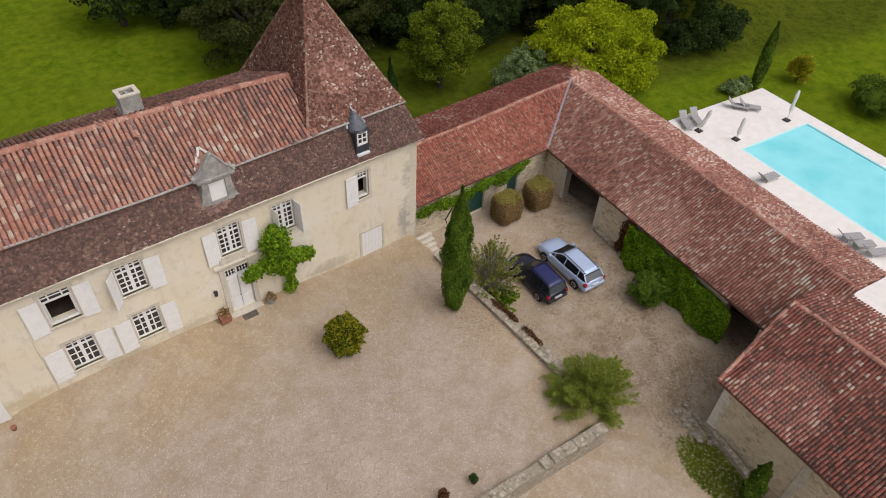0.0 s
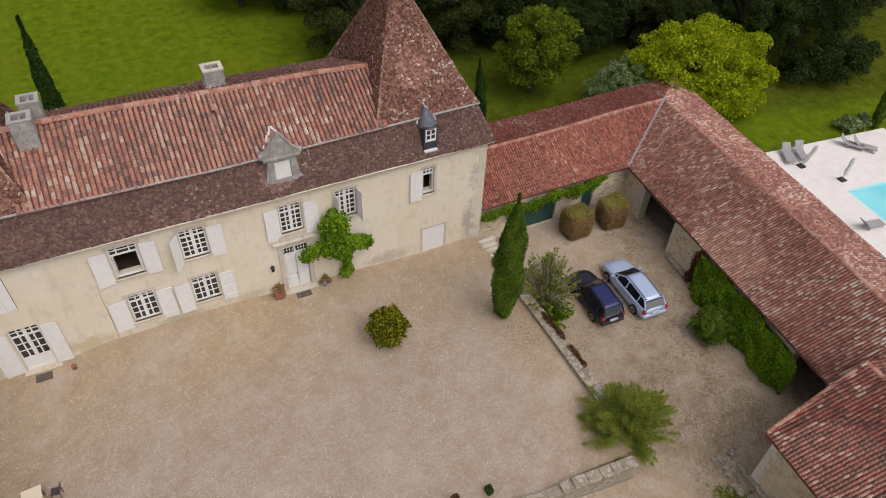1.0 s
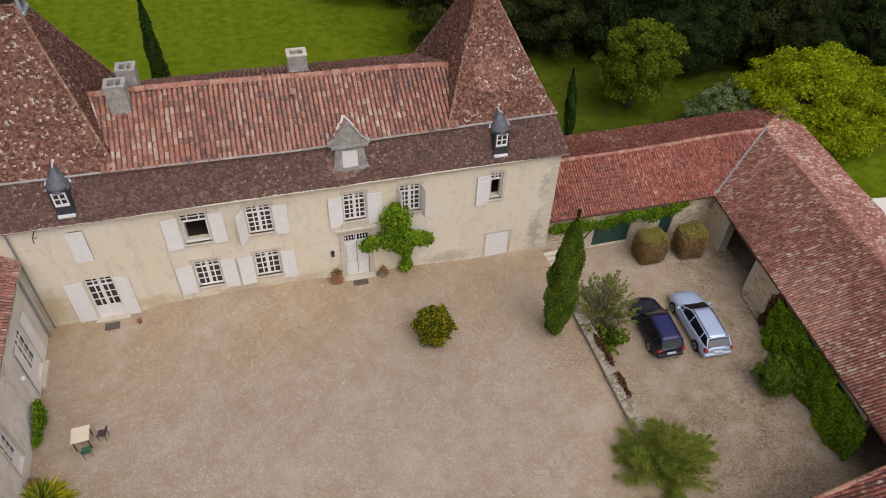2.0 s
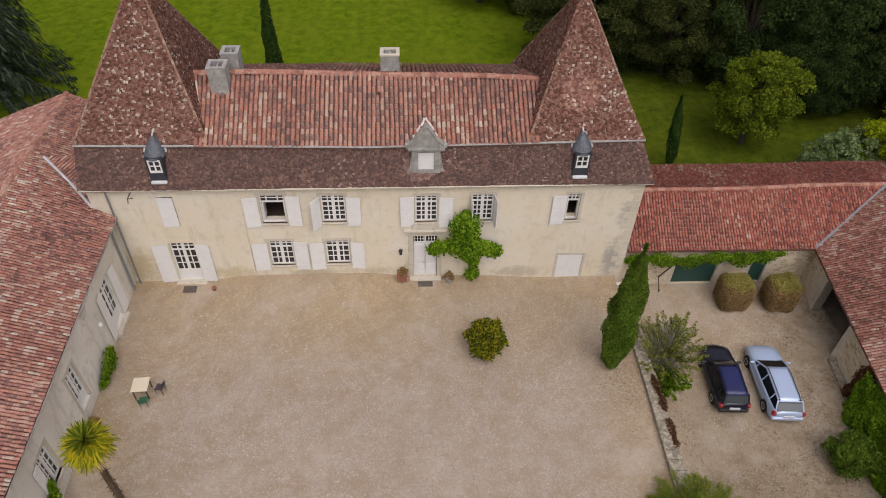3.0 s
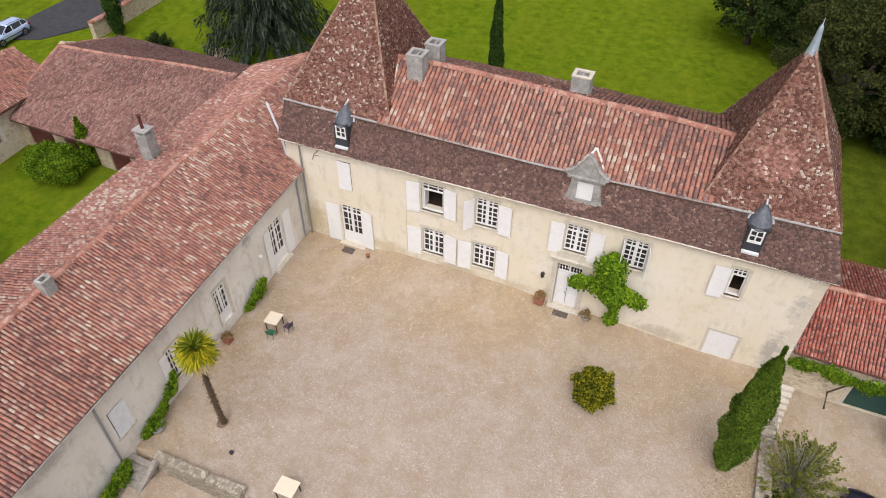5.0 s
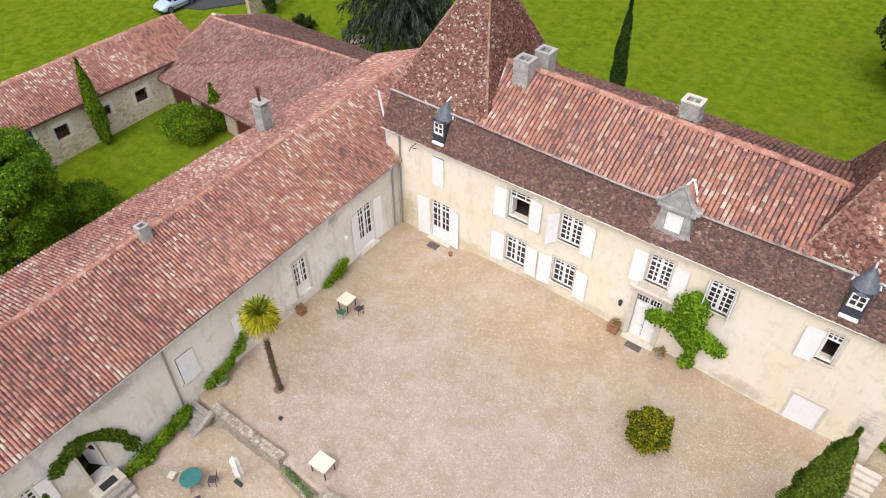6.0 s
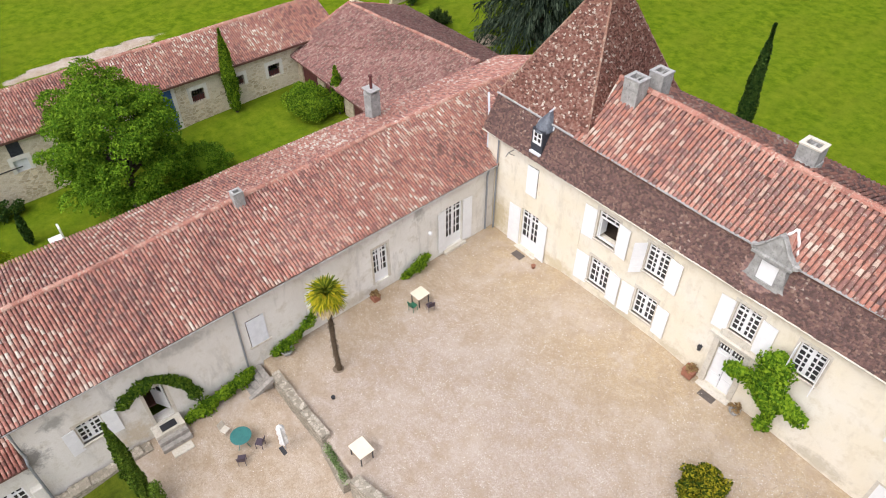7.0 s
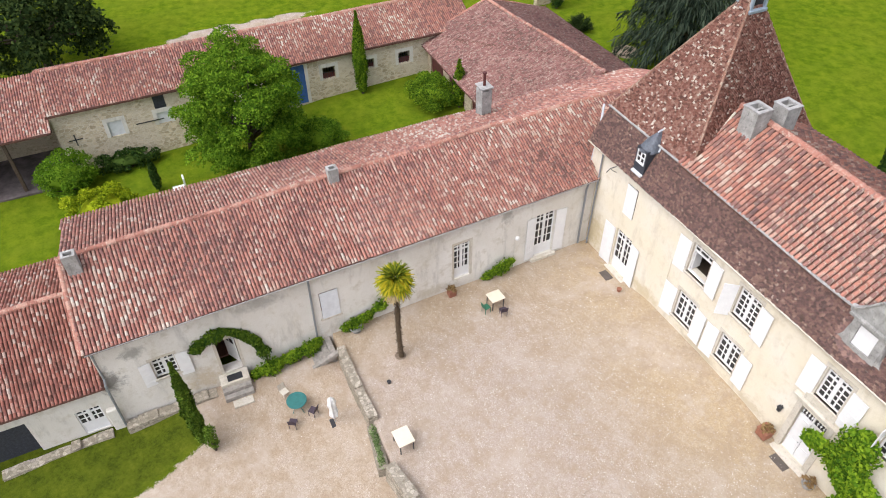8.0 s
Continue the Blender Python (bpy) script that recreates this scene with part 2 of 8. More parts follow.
BARNC = [(0.0, (0.135, 0.066, 0.055)), (0.25, (0.23, 0.096, 0.076)), (0.5, (0.32, 0.128, 0.096)), (0.7, (0.38, 0.18, 0.137)), (0.84, (0.46, 0.33, 0.27)), (1.0, (0.60, 0.51, 0.43))]
OUTC = [(0.0, (0.10, 0.050, 0.043)), (0.3, (0.18, 0.075, 0.060)), (0.6, (0.27, 0.086, 0.068)), (0.82, (0.33, 0.120, 0.092)), (0.92, (0.42, 0.29, 0.23)), (1.0, (0.52, 0.43, 0.35))]
CARTC = [(0.0, (0.14, 0.078, 0.068)), (0.35, (0.21, 0.105, 0.090)), (0.7, (0.26, 0.132, 0.112)), (1.0, (0.31, 0.19, 0.165))]
PAV = [(0.0, (0.105, 0.053, 0.042)), (0.25, (0.18, 0.082, 0.062)), (0.5, (0.25, 0.118, 0.088)), (0.75, (0.30, 0.160, 0.122)), (0.93, (0.34, 0.21, 0.165)), (0.965, (0.50, 0.42, 0.34)), (1.0, (0.62, 0.55, 0.46))]
MANS = [(0.0, (0.11, 0.075, 0.068)), (0.35, (0.165, 0.104, 0.092)), (0.65, (0.21, 0.126, 0.106)), (0.90, (0.26, 0.160, 0.128)), (0.96, (0.33, 0.22, 0.17)), (1.0, (0.44, 0.34, 0.28))]
LICH = (0.46, 0.42, 0.33)

# ---------------------------------------------------------------- building helpers
BASE = {}


def thing(name, loc, label, category, group="", kind=""):
    ob = new(name)
    ob.empty_display_size = 0.3
    ob.location = loc
    BASE[ob.name] = Vector(loc)
    return tagged(ob, label, category, group, kind)


def link(name, me, material, parent=None, label="", local=False):
    ob = new(name, me)
    if material is not None and not me.materials:
        me.materials.append(material)
    if parent is not None:
        ob.parent = parent
        if not local and parent.name in BASE:
            ob.matrix_parent_inverse = Matrix.Translation(-BASE[parent.name])
    return tagged(ob, label) if label else ob


def bm_mesh(name, bm):
    me = bpy.data.meshes.new(name)
    bm.normal_update()
    bm.to_mesh(me)
    bm.free()
    return me


def part(name, bm, material, parent, label="", local=False, smooth=False):
    me = bm_mesh(name, bm)
    if smooth:
        me.polygons.foreach_set("use_smooth", [True] * len(me.polygons))
    return link(name, me, material, parent, label, local)


def structure(name, bm, material, label, category):
    return tagged(link(name, bm_mesh(name, bm), material), label, category, kind="structure")


def box(bm, lo, hi, m=None, bevel=0.0):
    x0, y0, z0 = lo
    x1, y1, z1 = hi
    vs = [bm.verts.new(p) for p in ((x0, y0, z0), (x1, y0, z0), (x1, y1, z0), (x0, y1, z0), (x0, y0, z1), (x1, y0, z1), (x1, y1, z1), (x0, y1, z1))]
    fs = [bm.faces.new([vs[i] for i in f]) for f in ((0, 3, 2, 1), (4, 5, 6, 7), (0, 1, 5, 4), (1, 2, 6, 5), (2, 3, 7, 6), (3, 0, 4, 7))]
    if bevel:
        es = list({e for f in fs for e in f.edges})
        r = bmesh.ops.bevel(bm, geom=es, offset=bevel, segments=1, affect="EDGES", profile=0.5)
        vs = list({v for f in r["faces"] for v in f.verts} | {v for v in vs if v.is_valid})
    if m is not None:
        bmesh.ops.transform(bm, matrix=m, verts=[v for v in vs if v.is_valid])
    return bm


def boxes(*items, bevel=0.0):
    bm = bmesh.new()
    for it in items:
        box(bm, it[0], it[1], it[2] if len(it) > 2 else None, bevel)
    return bm


def prism(bm, poly, a, b, axis="x"):
    """A solid of a polygon in the two other axes, from a to b along axis."""
    def p(u, v, w):
        return {"x": (w, u, v), "y": (u, w, v), "z": (u, v, w)}[axis]
    n = len(poly)
    lo = [bm.verts.new(p(u, v, a)) for u, v in poly]
    hi = [bm.verts.new(p(u, v, b)) for u, v in poly]
    bm.faces.new(lo)
    bm.faces.new(hi[::-1])
    for i in range(n):
        bm.faces.new((lo[i], hi[i], hi[(i + 1) % n], lo[(i + 1) % n]))
    bmesh.ops.recalc_face_normals(bm, faces=bm.faces)
    return bm


def lathe(bm, profile, centre=(0, 0, 0), n=14):
    rings = []
    cx, cy, cz = centre
    for r, z in profile:
        rings.append([bm.verts.new((cx + r * math.cos(2 * math.pi * i / n), cy + r * math.sin(2 * math.pi * i / n), cz + z)) for i in range(n)])
    for a, b in zip(rings, rings[1:]):
        for i in range(n):
            bm.faces.new((a[i], a[(i + 1) % n], b[(i + 1) % n], b[i]))
    bm.faces.new(rings[0][::-1])
    bm.faces.new(rings[-1])
    return bm


def tube(bm, pts, radii, n=7):
    """A round limb through points."""
    pts = [Vector(p) for p in pts]
    rings = []
    for i, p in enumerate(pts):
        d = (pts[min(i + 1, len(pts) - 1)] - pts[max(i - 1, 0)]).normalized()
        q = d.to_track_quat("Z", "Y")
        r = radii[i] if isinstance(radii, (list, tuple)) else radii
        rings.append([bm.verts.new(p + q @ Vector((r * math.cos(2 * math.pi * k / n), r * math.sin(2 * math.pi * k / n), 0))) for k in range(n)])
    for a, b in zip(rings, rings[1:]):
        for i in range(n):
            bm.faces.new((a[i], a[(i + 1) % n], b[(i + 1) % n], b[i]))
    bm.faces.new(rings[0][::-1])
    bm.faces.new(rings[-1])
    return bm


def wall_mesh(length, z0, z1, thick, holes, top=None, wave=0.0):
    """A wall along local x from 0 to length, its face at y = 0, its back at y = thick, with rectangular openings (x0, x1, z0, z1)
    that go through it. top(x): the height of its upper edge."""
    bm = bmesh.new()
    xs = sorted({0.0, length, *[h[0] for h in holes], *[h[1] for h in holes], *np.arange(1.5, length, 1.5).round(3)})
    zs = sorted({z0, z1, *[h[2] for h in holes], *[h[3] for h in holes]})
    made = {}

    def v(x, y, z):
        key = (round(x, 4), y, round(z, 4))
        if key not in made:
            zz = top(x) if top and abs(z - z1) < 1e-6 else z
            made[key] = bm.verts.new((x, y, zz))
        return made[key]

    def solid(i, j):
        if not (0 <= i < len(xs) - 1 and 0 <= j < len(zs) - 1):
            return False
        cx, cz = (xs[i] + xs[i + 1]) / 2, (zs[j] + zs[j + 1]) / 2
        return not any(h[0] < cx < h[1] and h[2] < cz < h[3] for h in holes)

    for i in range(len(xs) - 1):
        for j in range(len(zs) - 1):
            if not solid(i, j):
                continue
            a, b, c, d = xs[i], xs[i + 1], zs[j], zs[j + 1]
            bm.faces.new((v(a, 0, c), v(b, 0, c), v(b, 0, d), v(a, 0, d)))
            bm.faces.new((v(a, thick, c), v(a, thick, d), v(b, thick, d), v(b, thick, c)))
            if not solid(i - 1, j):
                bm.faces.new((v(a, 0, c), v(a, 0, d), v(a, thick, d), v(a, thick, c)))
            if not solid(i + 1, j):
                bm.faces.new((v(b, 0, c), v(b, thick, c), v(b, thick, d), v(b, 0, d)))
            if not solid(i, j - 1):
                bm.faces.new((v(a, 0, c), v(a, thick, c), v(b, thick, c), v(b, 0, c)))
            if not solid(i, j + 1):
                bm.faces.new((v(a, 0, d), v(b, 0, d), v(b, thick, d), v(a, thick, d)))
    return bm


def xform(bm, m):
    bmesh.ops.transform(bm, matrix=m, verts=bm.verts)
    return bm


# ---------------------------------------------------------------- tiles
def canal_template():
    """A barrel tile, 0.45 long, wide end downhill at x = 0; x runs uphill, z out of the roof."""
    n, vs, fs = 4, [], []
    for x, r, lift in ((0.0, 0.090, 0.03), (0.45, 0.072, 0.0)):
        for i in range(n + 1):
            a = math.pi * i / n
            vs.append((x, r * math.cos(a), lift + r * 0.78 * math.sin(a)))
    for i in range(n):
        fs.append((i, i + n + 1, i + n + 2, i + 1))
    k = len(vs)
    for i in range(n + 1):
        a = math.pi * i / n
        vs.append((0.0, 0.071 * math.cos(a), 0.03 + 0.071 * 0.72 * math.sin(a)))
    for i in range(n):
        fs.append((i, i + 1, k + i + 1, k + i))
    return np.array(vs), fs


def flat_template():
    """A plain tile 0.178 wide, 0.18 long, lower edge at x = 0 and lifted."""
    w, t = 0.082, 0.016
    vs = [(0, -w, 0.026), (0, w, 0.026), (0.18, w, 0.003), (0.18, -w, 0.003), (0, -w, 0.026 - t), (0, w, 0.026 - t), (0.18, w, -0.012), (0.18, -w, -0.012)]
    return np.array(vs), [(0, 3, 2, 1), (0, 1, 5, 4), (0, 4, 7, 3), (1, 2, 6, 5)]


CANAL, FLAT = canal_template(), flat_template()


def inside(poly, u, v):
    c = np.zeros(len(u), bool)
    n = len(poly)
    for i in range(n):
        (x0, y0), (x1, y1) = poly[i], poly[(i + 1) % n]
        if y0 == y1:
            continue
        c ^= ((y0 > v) != (y1 > v)) & (u < (x1 - x0) * (v - y0) / (y1 - y0) + x0)
    return c


def sag(x, y, amount):
    return amount * (np.sin(x * 0.55 + 1.3) * 0.5 + np.sin(y * 0.43 + x * 0.21) * 0.5 + 0.35 * np.sin(x * 1.7 + y * 1.1))


def fan_offset(p, flat, nrm, gu, gd):
    """How far the face's fan of triangles rises over its first plane."""
    out = np.zeros(len(gu))
    h = [(q - p[0]) @ nrm for q in p]
    done = np.zeros(len(gu), bool)
    for i in range(1, len(p) - 1):
        (x0, y0), (x1, y1), (x2, y2) = flat[0], flat[i], flat[i + 1]
        det = (y1 - y2) * (x0 - x2) + (x2 - x1) * (y0 - y2)
        if abs(det) < 1e-9:
            continue
        a = ((y1 - y2) * (gu - x2) + (x2 - x1) * (gd - y2)) / det
        b = ((y2 - y0) * (gu - x2) + (x0 - x2) * (gd - y2)) / det
        c = 1 - a - b
        ok = (a > -0.08) & (b > -0.08) & (c > -0.08) & ~done
        out[ok] = (a * h[0] + b * h[i] + c * h[i + 1])[ok]
        done |= ok
    return out


def roof_tiles(polys, kind, uneven=0.02, seed=1, size=1.0):
    """Poses of tiles on roof faces. polys: faces as lists of 3D points, of which the first two are the eave (left to right, seen from outside)."""
    rng = np.random.default_rng(seed)
    pitch, step = (0.22 * size, 0.30 * size) if kind == "canal" else (0.168 * size, 0.098 * size)
    out = []
    for poly in polys:
        p = np.array(poly, float)
        u = p[1] - p[0]
        width = np.linalg.norm(u)
        u /= width
        nrm = np.cross(p[1] - p[0], p[2] - p[0])
        nrm /= np.linalg.norm(nrm)
        if nrm[2] < 0:
            nrm = -nrm
        d = np.cross(nrm, u)
        flat = [((q - p[0]) @ u, (q - p[0]) @ d) for q in p]
        us, ds = [a for a, _ in flat], [b for _, b in flat]
        rows = np.arange(min(us) + pitch / 2, max(us), pitch)
        cols = np.arange(-0.06, max(ds), step)
        gu, gd = np.meshgrid(rows, cols)
        if kind == "flat":
            gu = gu + (np.arange(len(cols)) % 2)[:, None] * pitch / 2
        gu, gd = gu.ravel(), gd.ravel()
        eave_row = gd < 0.01
        ok = inside(flat, gu, np.where(eave_row, 0.03, gd + (0.24 * size if kind == "canal" else 0.1)))
        gu, gd = gu[ok], gd[ok]
        n = len(gu)
        gu = gu + rng.normal(0, 0.006, n)
        gd = gd + rng.normal(0, 0.014 if kind == "canal" else 0.006, n)
        yaw = rng.normal(0, 0.022 if kind == "canal" else 0.02, n)
        tilt = rng.normal(0, 0.014, n)
        pos = p[0] + gu[:, None] * u + gd[:, None] * d + nrm * fan_offset(p, flat, nrm, gu, gd)[:, None]
        pos = pos + nrm * (sag(pos[:, 0] + pos[:, 2], pos[:, 1], uneven) + rng.normal(0, 0.006, n) + 0.012)[:, None]
        m = np.zeros((n, 4, 4))
        m[:, 3, 3] = 1
        ax = d[None] * np.cos(yaw)[:, None] + u[None] * np.sin(yaw)[:, None]
        ax = ax + nrm[None] * tilt[:, None]
        ax /= np.linalg.norm(ax, axis=1)[:, None]
        az = nrm[None] - ax * (ax @ nrm)[:, None]
        az /= np.linalg.norm(az, axis=1)[:, None]
        ay = np.cross(az, ax)
        m[:, :3, 0], m[:, :3, 1], m[:, :3, 2], m[:, :3, 3] = ax * size, ay * size, az * size, pos
        out.append(m)
    return np.concatenate(out)


def joined(name, template, ms):
    vs, fs = template
    n, k = len(ms), len(vs)
    pts = np.einsum("nij,kj->nki", ms[:, :3, :3], vs) + ms[:, None, :3, 3]
    me = bpy.data.meshes.new(name)
    f = np.array(fs)
    loops = (f[None] + (np.arange(n) * k)[:, None, None]).reshape(-1)
    nf = n * len(f)
    me.vertices.add(n * k)
    me.vertices.foreach_set("co", pts.ravel())
    me.loops.add(len(loops))
    me.loops.foreach_set("vertex_index", loops.astype(np.int32))
    me.polygons.add(nf)
    me.polygons.foreach_set("loop_start", np.arange(0, nf * f.shape[1], f.shape[1], dtype=np.int32))
    me.update(calc_edges=True)
    me.validate()
    return me


TILE_JOBS = []


def cover(roof, polys, kind, stops, uneven=0.02, seed=1, near=None, lichen_at=0.62, spread=0.72, drift=1.1, size=0.78):
    """Lays tiles on a roof: the nearest ones to the point near singly, later; the rest joined."""
    ms = roof_tiles(polys, kind, uneven, seed, size)
    template = CANAL if kind == "canal" else FLAT
    what = "canal_tile" if kind == "canal" else "flat_tile"
    if near is not None:
        order = np.argsort(np.linalg.norm(ms[:, :3, 3] - np.array(near), axis=1))
        TILE_JOBS.append((roof, template, what, ms[order[:280]], tile_mat(what + "_single", stops, LICH, lichen_at, "object", spread=spread, drift=drift)))
        ms = ms[order[280:]]
    ob = link("roof_tiles", joined("roof_tiles", template, ms), tile_mat(what + "_many", stops, LICH, lichen_at, spread=spread, drift=drift), roof)
    tagged(ob, kind="stuff")
    return ob


def deck(name, polys, parent, material, thick=0.12, label=""):
    """The solid boards and battens under the tiles of each face."""
    bm = bmesh.new()
    drop, deep = Vector((0, 0, 0.06)), Vector((0, 0, 0.06 + thick))
    for poly in polys:
        p = [Vector(q) for q in poly]
        k = len(p)
        top = [bm.verts.new(q - drop) for q in p]
        low = [bm.verts.new(q - deep) for q in p]
        for i in range(1, k - 1):
            bm.faces.new((top[0], top[i], top[i + 1]))
            bm.faces.new((low[0], low[i + 1], low[i]))
        for i in range(k):
            bm.faces.new((top[i], low[i], low[(i + 1) % k], top[(i + 1) % k]))
    bmesh.ops.remove_doubles(bm, verts=bm.verts, dist=0.001)
    bmesh.ops.recalc_face_normals(bm, faces=bm.faces)
    return part(name, bm, material, parent, label)


def grooved(bm, x0, x1, z0, z1, y0, y1, n):
    """A boarded leaf: one slab whose front, at y0, has a groove between its boards."""
    poly = [(x0, y1), (x0, y0)]
    for i in range(1, n):
        x = x0 + (x1 - x0) * i / n
        poly += [(x - 0.006, y0), (x, y0 + 0.006), (x + 0.006, y0)]
    poly += [(x1, y0), (x1, y1)]
    lo = [bm.verts.new((u, v, z0)) for u, v in poly]
    hi = [bm.verts.new((u, v, z1)) for u, v in poly]
    bm.faces.new(lo)
    bm.faces.new(hi[::-1])
    for i in range(len(poly)):
        j = (i + 1) % len(poly)
        bm.faces.new((lo[i], hi[i], hi[j], lo[j]))
    bmesh.ops.recalc_face_normals(bm, faces=bm.faces)
    return bm


def ridge_row(name, a, b, parent, material, r=0.13, seed=3, step=0.42, label=""):
    """Ridge or hip tiles bedded in a line from a to b, as one piece of masonry."""
    rng = random.Random(seed)
    a, b = Vector(a), Vector(b)
    d = b - a
    n = max(2, int(d.length / step))
    q = d.to_track_quat("X", "Z")
    bm = bmesh.new()
    for i in range(n):
        c = a + d * ((i + 0.5) / n) + Vector((0, 0, 0.05 * math.sin((a.x + a.y + i * step) * 0.6) + rng.uniform(-0.015, 0.015)))
        ring = []
        half = d.length / n * 0.53
        for x, rr in ((-half, r * 1.05), (half, r * 0.9)):
            ring.append([bm.verts.new(c + q @ Vector((x, rr * 1.15 * math.cos(math.pi * k / 5), rr * math.sin(math.pi * k / 5) - 0.03))) for k in range(6)])
        for k in range(5):
            bm.faces.new((ring[0][k], ring[1][k], ring[1][k + 1], ring[0][k + 1]))
        bm.faces.new(ring[0])
        bm.faces.new(ring[1][::-1])
    bmesh.ops.recalc_face_normals(bm, faces=bm.faces)
    return part(name, bm, material, parent, label)


# ---------------------------------------------------------------- openings
def glass_mat():
    m, nt, b = mat("window_glass")
    finish(nt, b, (0.035, 0.034, 0.034), 0.1, 0.6)
    return m


M_GLASS = glass_mat()


def frame_at(origin, along):
    """World from a wall's own axes: x along the wall, y into it, z up."""
    a = Vector(along).normalized()
    inn = Vector((0, 0, 1)).cross(a)
    m = Matrix.Identity(4)
    for i in range(3):
        m[i][0], m[i][1], m[i][2], m[i][3] = a[i], inn[i], (0, 0, 1)[i], origin[i]
    return m


def window(house, fr, x0, x1, z0, z1, cols=4, rows=(3, 3, 1), leaves=2, depth=0.18, solid=0.0, name="window", open_from=None, sill=True):
    """A casement: outer frame, one sash a leaf with glazing bars, panes and a sill. solid: height of a wooden panel below.
    open_from: panes below this height are gone, as the sash stands open."""
    bm = boxes(((x0, depth - 0.05, z0), (x0 + 0.07, depth + 0.05, z1)), ((x1 - 0.07, depth - 0.05, z0), (x1, depth + 0.05, z1)),
               ((x0 + 0.07, depth - 0.05, z1 - 0.07), (x1 - 0.07, depth + 0.05, z1)), ((x0 + 0.07, depth - 0.05, z0), (x1 - 0.07, depth + 0.05, z0 + 0.07)))
    frame_ob = part(name, xform(bm, fr), M_WHITE, house)
    zt = z1 - 0.07
    transom = z1 - (z1 - z0 - solid) * 0.27
    bars = bmesh.new()
    lo = z0 + 0.07 + solid
    if open_from is None:
        box(bars, (x0 + 0.07, depth - 0.04, transom - 0.05), (x1 - 0.07, depth + 0.03, transom + 0.05))
        mid = (x0 + x1) / 2
        if leaves == 2:
            box(bars, (mid - 0.085, depth - 0.047, lo), (mid + 0.085, depth + 0.026, zt))
    else:
        box(bars, (x0 + 0.07, depth - 0.04, transom - 0.05), (x1 - 0.07, depth + 0.03, transom + 0.05))
        mid = (x0 + x1) / 2
    w = (x1 - x0 - 0.14)
    for i in range(1, cols):
        if leaves == 2 and i * 2 == cols:
            continue
        x = x0 + 0.07 + w * i / cols
        box(bars, (x - 0.034, depth - 0.02, lo if open_from is None else transom), (x + 0.034, depth + 0.02, zt))
    nb = rows[0]
    if open_from is None:
        for i in range(1, nb):
            z = lo + (transom - 0.05 - lo) * i / nb
            box(bars, (x0 + 0.07, depth - 0.018, z - 0.031), (x1 - 0.07, depth + 0.018, z + 0.031))
    nt_ = rows[2]
    for i in range(1, nt_):
        z = transom + 0.05 + (zt - transom - 0.05) * i / nt_
        box(bars, (x0 + 0.07, depth - 0.018, z - 0.031), (x1 - 0.07, depth + 0.018, z + 0.031))
    part("glazing_lattice", xform(bars, fr), M_WHITE, frame_ob, local=True)
    levels = [lo + (transom - lo) * i / nb for i in range(nb + 1)] if open_from is None else [transom]
    levels = levels + [transom + (zt - transom) * (i + 1) / nt_ for i in range(nt_)]
    for i in range(cols):
        a, b = x0 + 0.07 + w * i / cols, x0 + 0.07 + w * (i + 1) / cols
        for c, d in zip(levels, levels[1:]):
            part("pane", xform(boxes(((a, depth - 0.003, c), (b, depth + 0.003, d))), fr), M_GLASS, frame_ob, local=True)
    if solid:
        part("door_panel", xform(boxes(((x0 + 0.07, depth - 0.03, z0 + 0.07), (x1 - 0.07, depth + 0.03, lo))), fr), M_WHITE, frame_ob, local=True)
    if sill:
        part("sill", xform(boxes(((x0 - 0.12, -0.09, z0 - 0.14), (x1 + 0.12, depth - 0.06, z0)), bevel=0.02), fr), M_PALESTONE, house)
    return frame_ob


def shutter(house, fr, hinge_x, width, z0, z1, side, angle=4.0, material=None):
    """A boarded shutter hung at hinge_x on the wall's face. side: -1 swings to the left, 1 to the right; angle from flat against the wall."""
    bm = grooved(bmesh.new(), 0.0, width, z0, z1, -0.035, 0.0, max(3, round(width / 0.14)))
    sign = 1 if side > 0 else -1
    turn = Matrix.Translation((hinge_x, -0.03, 0)) @ Matrix.Rotation(radians(-angle) * sign, 4, "Z") @ Matrix.Diagonal((sign, 1, 1, 1))
    xform(bm, fr @ turn)
    bmesh.ops.recalc_face_normals(bm, faces=bm.faces)
    ob = part("shutter", bm, material or M_WHITE, house)
    for f in (0.18, 0.5, 0.82):
        z = z0 + f * (z1 - z0)
        part("batten", xform(boxes(((0.03, -0.042, z - 0.04), (width - 0.03, -0.034, z + 0.04))), fr @ turn), material or M_WHITE, ob, local=True)
    return ob


def surround(house, fr, x0, x1, z0, z1, w=0.16, material=None):
    """Flush dressed-stone jambs and lintel, set a little proud of the render."""
    bm = boxes(((x0 - w, -0.012, z0), (x0 + 0.004, 0.1, z1 - 0.004)), ((x1 - 0.004, -0.012, z0), (x1 + w, 0.1, z1 - 0.004)), ((x0 - w, -0.012, z1 - 0.004), (x1 + w, 0.1, z1 + w * 1.2)), bevel=0.003)
    return part("window_surround", xform(bm, fr), material or M_PALESTONE, house)

# ---------------------------------------------------------------- ground
def smooth(a, b, v):
    t = np.clip((v - a) / (b - a), 0, 1)
    return t * t * (3 - 2 * t)


